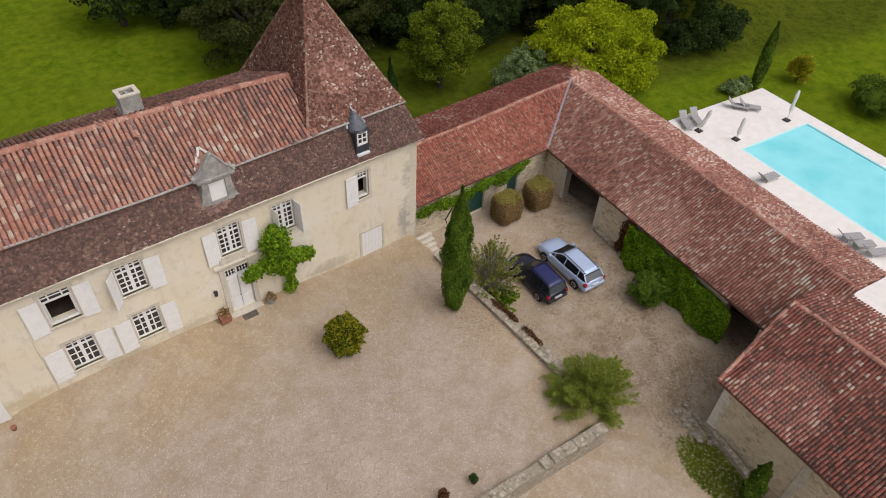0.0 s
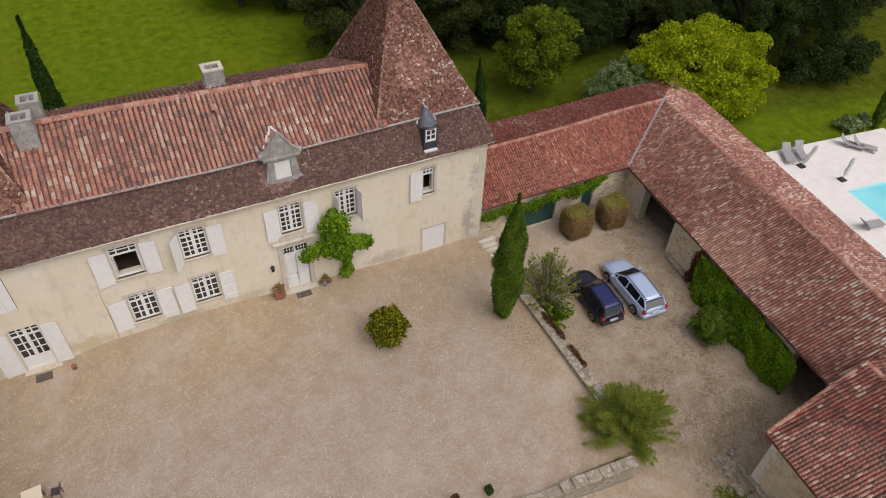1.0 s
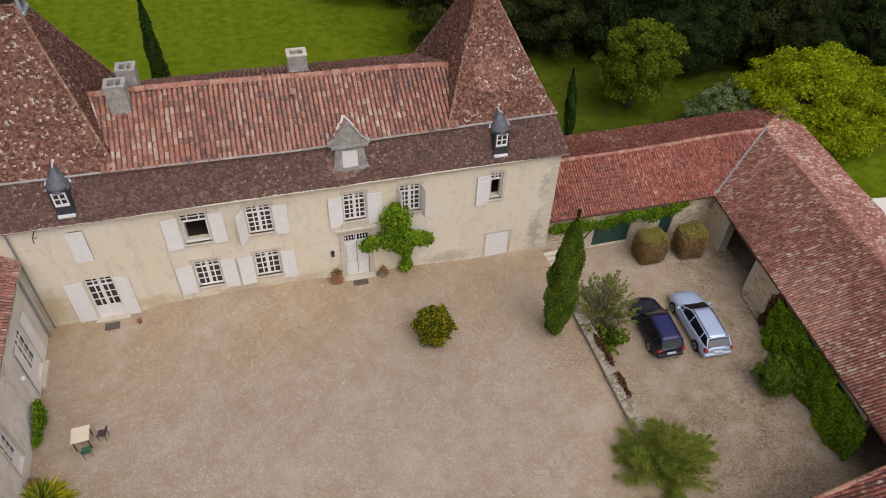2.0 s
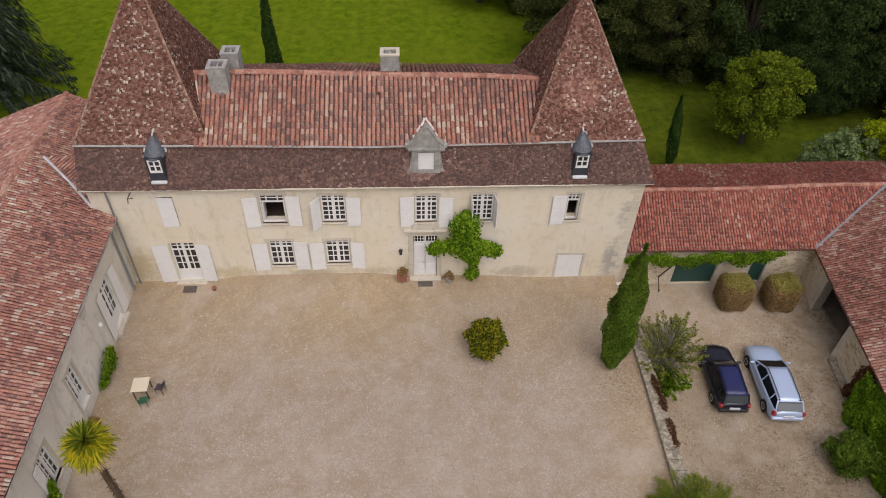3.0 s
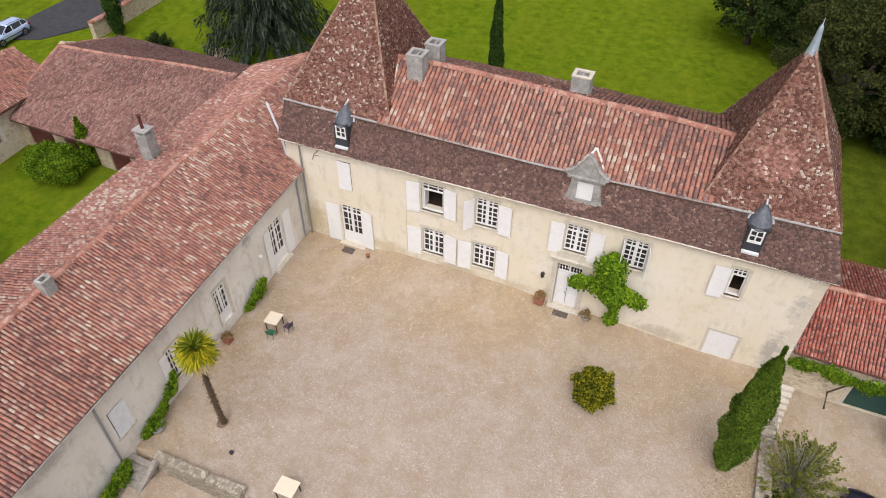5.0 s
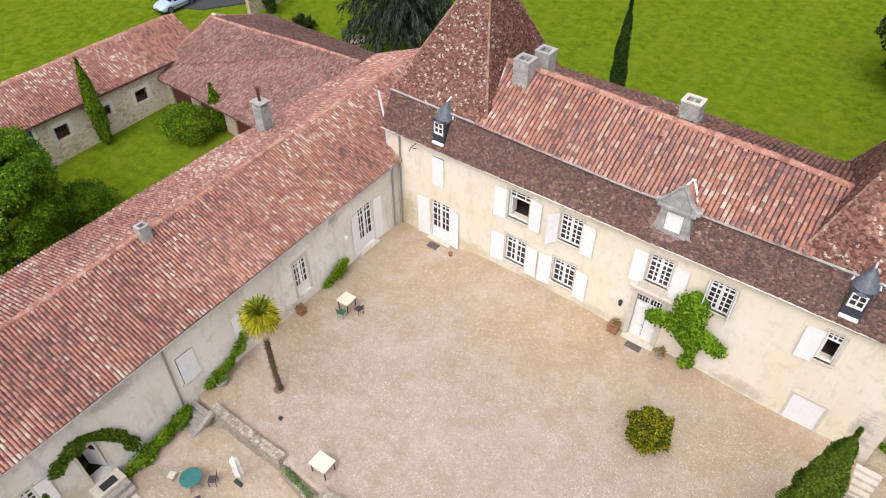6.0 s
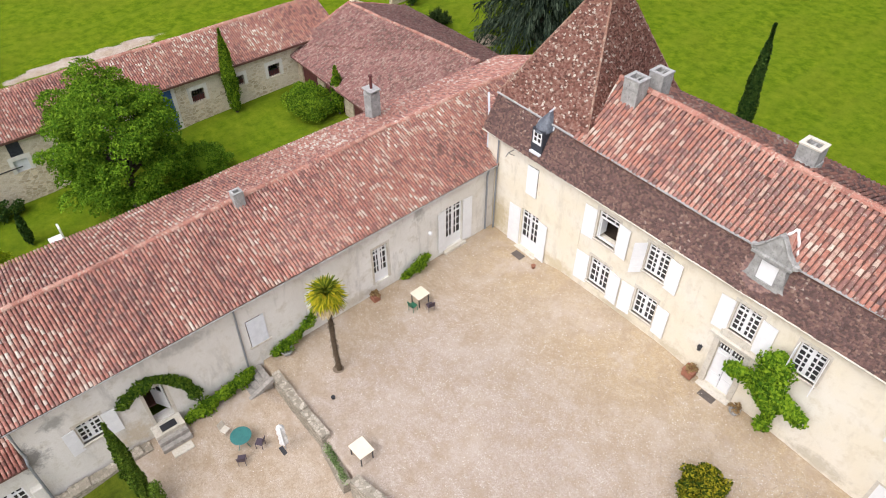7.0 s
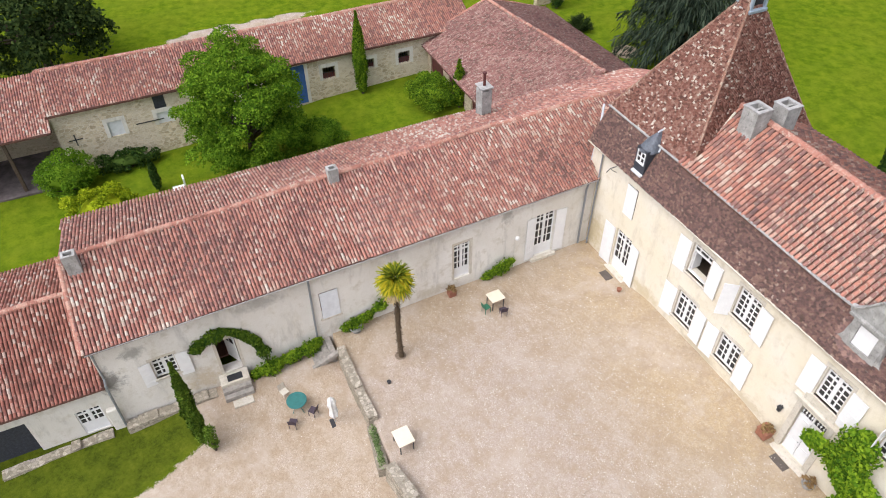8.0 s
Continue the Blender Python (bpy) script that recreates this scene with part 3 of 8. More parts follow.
def ground_z(x, y):
    """Height of the land: a raised courtyard, a car yard and a terrace below it, gardens and lawns round them."""
    x, y = np.asarray(x, float), np.asarray(y, float)
    z = np.full(np.broadcast(x, y).shape, -0.8)
    east = smooth(28.0, 29.5, x) * (1 - smooth(5.0, 12.0, y))
    z = z + east * -0.6
    south = (1 - smooth(-19.0, -16.4, y)) * smooth(0.0, 1.0, x) * (1 - smooth(9, 28, x))
    z = z - 0.2 * south
    garden = smooth(-29.5, -27.8, x) * (1 - smooth(-9.0, -7.5, x)) * smooth(-40.0, -33.0, y) * (1 - smooth(1.0, 6.0, y))
    z = z + garden * (np.interp(y, [-30.0, -20.0, -9.0, 0.0], [-0.8, -0.6, 0.68, 1.0]))
    terrace = smooth(1.0, 1.4, x) * (1 - smooth(2.6, 4.2, x)) * (1 - smooth(-17.0, -16.5, y)) * smooth(-27.0, -24.0, y)
    z = z + 0.28 * terrace
    court = (x > 0.3) & (x < 28.5) & (y > -16.15) & (y < 8.5)
    bank = 0.36 * smooth(4.6, 7.0, x) * (1 - smooth(13.5, 17.5, x)) - 0.28 * smooth(19.0, 25.0, x)
    z = np.where(court, smooth(-3.0, 0.5, y) * bank, z)
    z = z + smooth(80, 300, np.hypot(x - 14, y + 5)) * -1.5
    return z + np.where(court, 0.025, 0.05) * np.sin(x * 0.7 + 0.4) * np.sin(y * 0.6 + 1.0)


def ground_zones(x, y):
    """Shares of gravel, earth and mown grass."""
    n = 0.6 * np.sin(x * 1.3 + y * 0.7) + 0.4 * np.sin(y * 2.1 - x * 0.9 + 1)
    court = (x > 0.3) & (x < 28.6) & (y > -16.4) & (y < 8.5)
    yard = smooth(28.3, 28.7, x) * (1 - smooth(41, 42, x)) * (1 - smooth(0.6, 1.2, y))
    terrace = (1 - smooth(-16.4, -16.1, y)) * smooth(0.8, 1.2, x) * (1 - smooth(41, 42, x))
    gravel = np.maximum(np.where(court, 1.0, 0.0), np.maximum(yard, terrace))
    lawn_sw = (1 - smooth(-0.4, 0.4, (y + 24.1) - 0.12 * (x - 1) + 0.25 * n)) * (1 - smooth(-0.5, 0.5, x - 4.5 - 0.42 * (-23.7 - y) + 0.25 * n))
    gravel = gravel * (1 - lawn_sw)
    patch_se = (1 - smooth(1.3, 1.9, np.hypot((x - 31.3) / 1.0, (y + 21.2) / 1.7) + 0.12 * n))
    gravel = gravel * (1 - 0.6 * patch_se)
    dirt = np.maximum(smooth(28.8, 31, x) * (1 - smooth(-10.5, -5.5, y + 0.4 * n)), smooth(35.8, 37.6, x + 0.5 * n)) * gravel
    rubble_bank = (1 - smooth(0.8, 1.3, np.hypot((x + 40.6) / 1.1, (y + 11.0) / 7.0) + 0.35 * n)) * 0.72
    bare = (1 - smooth(0.7, 1.3, np.hypot((x + 19.8) / 1.6, (y - 18.9) / 1.4) + 0.2 * n))
    bed = (1 - smooth(0.9, 1.05, np.hypot((x + 8.0) / 3.2, (y - 51.5) / 3.2)))
    gravel = np.maximum(gravel, np.maximum(rubble_bank, np.maximum(bare * 0.62, bed)))
    dirt = np.maximum(dirt, np.maximum(bed, bare * 0.6))
    sandy = np.maximum(smooth(-10.0, -0.5, y), 0.7 * (1 - smooth(1.2, 7.0, x))) * np.where(court, 1.0, 0.0)
    sandy = np.maximum(sandy, smooth(22.5, 28.0, x) * np.where(court, 0.75, 0.0))
    meadow_and_shade = smooth(46, 56, x + 0.5 * (y - 8)) * smooth(3.5, 7.5, y + 0.22 * (x - 58))
    meadow_and_shade = np.maximum(meadow_and_shade, 0.9 * lawn_sw * np.where((x > 0.5) & (y > -42) & (x < 14), 1.0, 0.0))
    meadow_and_shade = np.maximum(meadow_and_shade, 0.9 * patch_se)
    # tree shade at the wood edge, put into the ground colour as darker grass
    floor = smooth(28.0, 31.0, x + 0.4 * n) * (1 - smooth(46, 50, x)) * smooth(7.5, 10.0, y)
    meadow_and_shade = np.maximum(meadow_and_shade, 0.8 * floor)
    return gravel, dirt, np.maximum(sandy, np.maximum(yard * 0.7, terrace * 0.45)), meadow_and_shade


def axis(lo, hi, step, extra, outer):
    v = list(np.arange(lo, hi + 1e-6, step)) + list(extra)
    v += list(outer)
    v = sorted(v)
    keep = [v[0]]
    for a in v[1:]:
        if a - keep[-1] > 0.04:
            keep.append(a)
    return np.array(keep)


def ground_material():
    m, nt, b = mat("gravel_earth_and_grass")
    v = coords(nt)
    att = nt.nodes.new("ShaderNodeAttribute")
    att.attribute_name = "zones"
    sep = nt.nodes.new("ShaderNodeSeparateColor")
    nt.links.new(att.outputs["Color"], sep.inputs[0])
    # gravel: pebbles, drifts and damp patches
    peb = nd(nt, "ShaderNodeTexVoronoi", Scale=34.0)
    nt.links.new(v, peb.inputs["Vector"])
    ps = nt.nodes.new("ShaderNodeSeparateColor")
    nt.links.new(peb.outputs["Color"], ps.inputs[0])
    fine = noise_tex(nt, v, 26, 4, 0.75)
    mid = noise_tex(nt, v, 1.1, 6, 0.7)
    big = noise_tex(nt, v, 0.16, 5, 0.6)
    clump = noise_tex(nt, v, 6.5, 6, 0.8)
    g = ramp(nt, ps.outputs[0], [(0.0, (0.29, 0.225, 0.175)), (0.4, (0.365, 0.292, 0.235)), (0.75, (0.40, 0.33, 0.272)), (1.0, (0.52, 0.45, 0.385))])
    sandy = ramp(nt, ps.outputs[0], [(0.0, (0.32, 0.235, 0.135)), (0.45, (0.375, 0.283, 0.17)), (0.8, (0.41, 0.315, 0.195)), (1.0, (0.48, 0.395, 0.275))])
    sand = bw(nt, mathn(nt, "ADD", sep.outputs[2], mathn(nt, "MULTIPLY", mathn(nt, "SUBTRACT", mid, 0.5), 1.0)), 0.1, 0.9)
    g = mix(nt, sand, g, sandy)
    g = mix(nt, mathn(nt, "MULTIPLY", bw(nt, mid, 0.42, 0.64), 0.62), g, (0.29, 0.215, 0.145))
    g = mix(nt, mathn(nt, "MULTIPLY", bw(nt, big, 0.46, 0.62), 0.35), g, (0.37, 0.31, 0.25))
    g = mix(nt, mathn(nt, "MULTIPLY", bw(nt, noise_tex(nt, v, 4.5, 3, 0.55), 0.50, 0.66), 0.36), g, (0.47, 0.405, 0.32))
    g = mix(nt, mathn(nt, "MULTIPLY", bw(nt, noise_tex(nt, v, 10.0, 2, 0.55), 0.52, 0.66), 0.42), g, (0.25, 0.19, 0.13))
    patch = noise_tex(nt, v, 0.55, 5, 0.68)
    g = mix(nt, mathn(nt, "MULTIPLY", bw(nt, patch, 0.48, 0.66), 0.4), g, (0.30, 0.225, 0.15))
    peb2 = nd(nt, "ShaderNodeTexVoronoi", Scale=5.0)
    nt.links.new(v, peb2.inputs["Vector"])
    stone = mathn(nt, "MULTIPLY", ramp(nt, peb2.outputs["Distance"], [(0.10, (1, 1, 1)), (0.17, (0, 0, 0))]), bw(nt, noise_tex(nt, v, 1.7, 3, 0.6), 0.5, 0.6))
    g = mix(nt, mathn(nt, "MULTIPLY", stone, 0.8), g, (0.60, 0.54, 0.47))
    worn = noise_tex(nt, v, 0.32, 6, 0.72)
    g = mix(nt, mathn(nt, "MULTIPLY", bw(nt, worn, 0.52, 0.66), 0.4), g, (0.47, 0.40, 0.335))
    # trodden earth
    e = ramp(nt, mid, [(0.3, (0.23, 0.17, 0.11)), (0.5, (0.335, 0.265, 0.185)), (0.7, (0.40, 0.34, 0.27))])
    e = mix(nt, mathn(nt, "MULTIPLY", bw(nt, clump, 0.58, 0.74), 0.6), e, (0.34, 0.29, 0.23))
    wet = noise_tex(nt, v, 0.45, 4, 0.6)
    e = mix(nt, mathn(nt, "MULTIPLY", bw(nt, wet, 0.54, 0.7), 0.4), e, (0.15, 0.11, 0.078))
    litter = mathn(nt, "MULTIPLY", bw(nt, noise_tex(nt, v, 4.2, 6, 0.8), 0.48, 0.64), bw(nt, noise_tex(nt, v, 0.6, 4, 0.6), 0.44, 0.58))
    e = mix(nt, mathn(nt, "MULTIPLY", litter, 0.8), e, (0.12, 0.082, 0.05))
    # grass, mown in stripes near the house, rougher beyond
    st = nd(nt, "ShaderNodeMapping", Rotation=(0, 0, radians(4)), Scale=(0.9, 0.02, 1))
    nt.links.new(v, st.inputs["Vector"])
    stripe = noise_tex(nt, st.outputs[0], 0.8, 3, 0.6)
    gr = ramp(nt, mathn(nt, "ADD", mathn(nt, "MULTIPLY", fine, 0.4), mathn(nt, "MULTIPLY", mid, 0.6)),
              [(0.34, (0.040, 0.082, 0.004)), (0.5, (0.092, 0.138, 0.006)), (0.66, (0.165, 0.195, 0.011))])
    gr = mix(nt, mathn(nt, "MULTIPLY", bw(nt, stripe, 0.45, 0.65), 0.35), gr, (0.125, 0.165, 0.012))
    gr = mix(nt, mathn(nt, "MULTIPLY", bw(nt, big, 0.45, 0.65), 0.3), gr, (0.135, 0.150, 0.012))
    gr = mix(nt, mathn(nt, "MULTIPLY", bw(nt, clump, 0.5, 0.66), 0.35), gr, (0.030, 0.060, 0.005))
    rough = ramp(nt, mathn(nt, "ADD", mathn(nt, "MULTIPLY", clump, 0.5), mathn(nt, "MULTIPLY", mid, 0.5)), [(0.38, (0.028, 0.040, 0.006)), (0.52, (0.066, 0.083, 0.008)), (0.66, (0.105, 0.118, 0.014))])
    # alpha mixes in the dark grass: real rough meadow, and painted wood-edge shade
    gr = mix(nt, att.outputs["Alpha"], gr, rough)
    # ragged borders
    rag = mathn(nt, "MULTIPLY", mathn(nt, "SUBTRACT", clump, 0.5), 0.9)
    k = bw(nt, mathn(nt, "ADD", sep.outputs[0], rag), 0.42, 0.58)
    ke = bw(nt, mathn(nt, "ADD", sep.outputs[1], mathn(nt, "MULTIPLY", mathn(nt, "SUBTRACT", mid, 0.5), 0.9)), 0.25, 0.8)
    c = mix(nt, ke, g, e)
    c = mix(nt, k, gr, c)
    finish(nt, b, c, 0.97, 0.0)
    hb = mathn(nt, "ADD", mathn(nt, "MULTIPLY", ps.outputs[1], 0.5), mathn(nt, "ADD", fine, mathn(nt, "MULTIPLY", clump, 0.6)))
    bump(nt, b, hb, 0.5, 0.03)
    return m


def build_ground():
    out_n = [110, 150, 220, 400, 800, 1500]
    xs = axis(-46, 74, 0.5, [0.25, 0.34, 28.46, 28.54, 28.3, 28.7], [-v for v in out_n] + [-70, -58] + [86] + out_n)
    ys = axis(-40, 44, 0.5, [-16.11, -16.19, -16.3, 8.46, 8.54], [-v for v in out_n] + [-60, -50] + [55, 70, 86] + out_n)
    gx, gy = np.meshgrid(xs, ys)
    z = ground_z(gx, gy)
    pts = np.stack([gx, gy, z], -1).reshape(-1, 3)
    nx, ny = len(xs), len(ys)
    i = np.arange(ny - 1)[:, None] * nx + np.arange(nx - 1)[None]
    cx, cy = (xs[:-1] + xs[1:])[None] / 2, (ys[:-1] + ys[1:])[:, None] / 2
    px_, py_ = (cx - POOL_AT[0]) * math.cos(POOL_TURN) + (cy - POOL_AT[1]) * math.sin(POOL_TURN), -(cx - POOL_AT[0]) * math.sin(POOL_TURN) + (cy - POOL_AT[1]) * math.cos(POOL_TURN)
    pool = (px_ > -0.3) & (px_ < POOL_W + 0.3) & (py_ > -POOL_L - 0.3) & (py_ < 0.3)
    quads = np.stack([i, i + 1, i + nx + 1, i + nx], -1)[~pool]
    me = bpy.data.meshes.new("ground")
    me.from_pydata(pts.tolist(), [], quads.reshape(-1, 4).tolist())
    me.polygons.foreach_set("use_smooth", [True] * len(me.polygons))
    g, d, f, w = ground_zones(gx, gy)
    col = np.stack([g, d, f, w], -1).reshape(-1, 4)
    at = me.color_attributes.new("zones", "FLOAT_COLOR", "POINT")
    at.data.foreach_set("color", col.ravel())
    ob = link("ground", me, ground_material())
    return tagged(ob, "pale gravel courtyard, trodden earth yard and mown green lawns", "ground", kind="structure")


POOL_AT, POOL_TURN, POOL_W, POOL_L = (56.25, -5.45), radians(-6.5), 8.1, 16.0
build_ground()


def stone_wall(name, pts, z0, z1, thick, material, label, jag=0.05, cap=None, seed=1):
    """A free-standing old wall along a polyline, with an uneven top. Its cap stones are pieces of their own."""
    rng = random.Random(seed)
    holder = thing(name, (pts[0][0], pts[0][1], z0), label, "wall", kind="structure")
    bm = bmesh.new()
    rows = []
    for (x0, y0), (x1, y1) in zip(pts, pts[1:]):
        L = math.hypot(x1 - x0, y1 - y0)
        n = max(1, int(L / 0.5))
        nx, ny = -(y1 - y0) / L, (x1 - x0) / L
        for i in range(n + (1 if (x1, y1) == pts[-1] else 0)):
            t = i / n
            x, y = x0 + (x1 - x0) * t, y0 + (y1 - y0) * t
            h = z1 + rng.uniform(-jag, jag)
            o = thick / 2
            a = rng.uniform(-0.03, 0.03)
            rows.append([(x + nx * (o + 0.04), y + ny * (o + 0.04), z0), (x + nx * (o + a), y + ny * (o + a), h), (x - nx * (o + a), y - ny * (o + a), h + rng.uniform(-jag, jag) * 0.4), (x - nx * (o + 0.04), y - ny * (o + 0.04), z0)])
    vs = [[bm.verts.new(p) for p in r] for r in rows]
    for a, b in zip(vs, vs[1:]):
        for k in range(3):
            bm.faces.new((a[k], a[k + 1], b[k + 1], b[k]))
    bm.faces.new(vs[0][::-1])
    bm.faces.new(vs[-1])
    bmesh.ops.recalc_face_normals(bm, faces=bm.faces)
    part("masonry", bm, material, holder)
    if cap:
        for (x0, y0), (x1, y1) in zip(pts, pts[1:]):
            L = math.hypot(x1 - x0, y1 - y0)
            ang = math.atan2(y1 - y0, x1 - x0)
            s = 0.0
            while s < L - 0.3:
                w = rng.uniform(0.5, 1.0)
                w = min(w, L - s)
                if rng.random() < cap:
                    t = (s + w / 2) / L
                    m = Matrix.Translation((x0 + (x1 - x0) * t, y0 + (y1 - y0) * t, z1 + 0.03)) @ Matrix.Rotation(ang + rng.uniform(-0.03, 0.03), 4, "Z") @ Matrix.Rotation(rng.uniform(-0.03, 0.03), 4, "X")
                    b2 = boxes(((-w / 2 + 0.01, -thick / 2 - 0.03, -0.04), (w / 2 - 0.01, thick / 2 + 0.03, 0.05)), bevel=0.025)
                    part("cap_stone", xform(b2, m), M_DRYWALL, holder)
                s += w
    return holder


stone_wall("courtyard_wall", [(28.45, -2.4), (28.4, -9.0), (28.3, -13.4)], -1.6, 0.22, 0.66, M_DRYWALL, "low mossy stone retaining wall between courtyard and car yard", 0.06, 0.75, 4)
stone_wall("courtyard_wall", [(27.6, -16.75), (24.2, -16.45), (20.0, -16.2), (12.2, -16.05)], -1.6, 0.3, 0.5, M_DRYWALL, "low weathered stone retaining wall along the courtyard edge", 0.06, 0.7, 5)
stone_wall("terrace_wall", [(11.9, -15.95), (9.9, -16.3)], -1.3, 0.42, 0.5, M_DRYWALL, "short thick pale stone wall end beside the terrace", 0.05, 0.6, 6)
stone_wall("terrace_wall", [(9.7, -16.55), (7.3, -16.2)], -1.3, -0.12, 0.5, M_DRYWALL, "broken lower stretch of stone terrace wall with dry plants", 0.1, 0.2, 7)
stone_wall("terrace_wall", [(7.25, -16.1), (4.6, -16.15), (2.45, -16.1)], -1.3, 0.32, 0.42, M_DRYWALL, "low stone terrace wall with crumbling coping", 0.06, 0.8, 8)
stone_wall("stone_ledge", [(1.85, -27.0), (1.72, -22.6)], -1.4, -0.62, 0.55, M_DRYWALL, "low crumbling stone ledge at the foot of the wing", 0.04, 0.6, 12)
stone_wall("stone_ledge", [(1.75, -27.7), (1.8, -29.6), (2.05, -32.6)], -1.6, -0.86, 0.5, M_DRYWALL, "broken low stone edging along the annex", 0.09, 0.3, 13)

# ---------------------------------------------------------------- manor house
EAVE, BRK = 6.92, 8.95
HX0, HX1, HY1 = 0.0, 28.82, 8.6


def build_house():
    house = thing("manor_house", (14, 4, 0), "cream rendered country manor with two tiled corner pavilions and mansard", "house")
    fr = frame_at((0, 0, 0), (1, 0, 0))
    holes = [(3.33, 4.16, 4.2, 6.18), (8.52, 9.82, 4.3, 6.2), (11.7, 12.96, 4.32, 6.13), (16.66, 17.84, 4.22, 6.02), (19.66, 20.84, 4.24, 6.06), (24.82, 25.52, 4.2, 6.0),
             (3.18, 4.52, 0.02, 2.95), (8.55, 9.85, 1.13, 2.97), (11.66, 12.96, 1.2, 2.94), (16.54, 17.87, 0.05, 3.18), (24.85, 26.33, -0.28, 1.54)]
    front = wall_mesh(HX1, -1.6, EAVE, 0.6, holes)
    part("front_wall", xform(front, fr), M_CREAM, house, "cream lime render, stained near the base")
    part("side_wall", boxes(((0.0, 0.6, -1.2), (0.6, HY1, EAVE))), M_CREAM, house)
    part("side_wall", boxes(((HX1 - 0.6, 0.6, -1.6), (HX1, HY1, EAVE))), M_CREAM, house)
    part("back_wall", boxes(((0.6, HY1 - 0.6, -1.2), (HX1 - 0.6, HY1, EAVE))), M_CREAM, house)
    part("upper_floor", boxes(((0.6, 0.6, 3.75), (HX1 - 0.6, HY1 - 0.6, 4.05))), M_TIMBER, house)
    part("ground_floor", boxes(((0.6, 0.6, -0.1), (HX1 - 0.6, HY1 - 0.6, 0.1))), M_FLOORB, house)
    # near-black partitions are added to keep the rooms behind the windows dark
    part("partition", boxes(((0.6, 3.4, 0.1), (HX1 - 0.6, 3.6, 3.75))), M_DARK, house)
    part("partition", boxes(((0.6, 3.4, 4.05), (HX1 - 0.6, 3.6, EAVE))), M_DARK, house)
    part("cornice", boxes(((-0.05, -0.16, EAVE - 0.26), (HX1 + 0.05, 0.0, EAVE - 0.1)), ((-0.1, -0.24, EAVE - 0.1), (HX1 + 0.1, 0.0, EAVE - 0.02)), bevel=0.02), M_PALESTONE, house)
    for i in range(19):
        part("quoin", boxes(((HX1 - (0.75 if i % 2 else 0.45), -0.012, -1.2 + i * 0.42), (HX1 + 0.012, 0.6, -1.2 + i * 0.42 + 0.40)), bevel=0.01), M_QUOIN, house)

    # openings
    for x0, x1, z0, z1 in holes[1:6] + holes[7:9]:
        surround(house, fr, x0, x1, z0, z1)
    window(house, fr, *holes[1], cols=4, rows=(3, 3, 2), open_from=1)
    window(house, fr, *holes[2], cols=4, rows=(4, 3, 2))
    window(house, fr, *holes[3], cols=4, rows=(4, 3, 2))
    window(house, fr, *holes[4], cols=4, rows=(4, 3, 2))
    window(house, fr, *holes[5], cols=3, rows=(4, 3, 2), leaves=1, open_from=1)
    window(house, fr, *holes[7], cols=4, rows=(3, 3, 2))
    window(house, fr, *holes[8], cols=4, rows=(3, 3, 2))
    window(house, fr, *holes[6], cols=4, rows=(3, 3, 2), solid=0.75, name="glazed_door", sill=False)
    for x, z0, z1 in ((8.6, 4.4, 5.65), (9.70, 4.4, 5.65), (24.88, 4.28, 5.48)):
        part("sash", xform(boxes(((x, 0.2, z0), (x + 0.06, 0.72, z1)), bevel=0.01), fr), M_WHITE, house)
    for x0, w, z0, z1, s, a in ((8.42, 0.76, 4.08, 6.1, -1, 4), (9.9, 0.72, 4.14, 6.15, 1, 4), (11.62, 0.66, 4.1, 6.08, -1, 52), (13.02, 0.74, 4.07, 6.05, 1, 4),
                                (16.58, 0.72, 3.95, 5.98, -1, 4), (17.94, 0.74, 3.9, 5.92, 1, 4), (19.6, 0.62, 4.1, 6.02, -1, 96), (20.9, 0.62, 4.1, 6.02, 1, 82),
                                (24.76, 0.76, 3.94, 5.94, -1, 4), (3.1, 0.86, 0.04, 2.86, -1, 4), (4.58, 0.72, 0.04, 2.86, 1, 4),
                                (8.46, 0.84, 0.85, 2.86, -1, 4), (9.92, 0.76, 0.83, 2.9, 1, 4), (11.56, 0.76, 0.8, 2.84, -1, 4), (13.06, 0.74, 0.83, 2.82, 1, 4)):
        shutter(house, fr, x0, w, z0, z1, s, a)
    shutter(house, fr, 3.34, 0.4, 4.22, 6.16, 1, 0.0)
    shutter(house, fr, 4.15, 0.4, 4.22, 6.16, -1, 0.0)
    # low hatch
    hatch = part("cellar_hatch", xform(grooved(bmesh.new(), 24.87, 26.31, -0.27, 1.53, 0.02, 0.08, 6), fr), M_WHITE, house, "white boarded cellar hatch")
    part("hatch_frame", xform(boxes(((24.72, -0.02, -0.35), (24.87, 0.05, 1.66)), ((26.31, -0.02, -0.35), (26.46, 0.05, 1.66)), ((24.87, -0.02, 1.535), (26.31, 0.05, 1.66))), fr), M_PALESTONE, house)
    # front door with carved fanlight and cornice
    frd = fr @ Matrix.Translation((-0.08, 0, -0.2))
    door = part("front_door", xform(boxes(((16.64, 0.14, 0.25), (17.27, 0.2, 2.72)), ((17.3, 0.14, 0.25), (17.93, 0.2, 2.72)), ((16.72, 0.11, 0.4), (17.2, 0.14, 1.1)), ((17.38, 0.11, 0.4), (17.85, 0.14, 1.1)), ((16.72, 0.11, 1.3), (17.2, 0.14, 2.6)), ((17.38, 0.11, 1.3), (17.85, 0.14, 2.6))), frd), M_WHITE, house, "white panelled double door")
    part("door_knob", xform(lathe(bmesh.new(), [(0.0, 0), (0.03, 0.02), (0.03, 0.05), (0.0, 0.06)], (17.22, 0.06, 1.25), 8), frd), M_IRON, door, local=True)
    fan = bmesh.new()
    box(fan, (16.64, 0.12, 2.72), (17.93, 0.2, 2.82))
    box(fan, (17.24, 0.12, 2.82), (17.33, 0.2, 3.36))
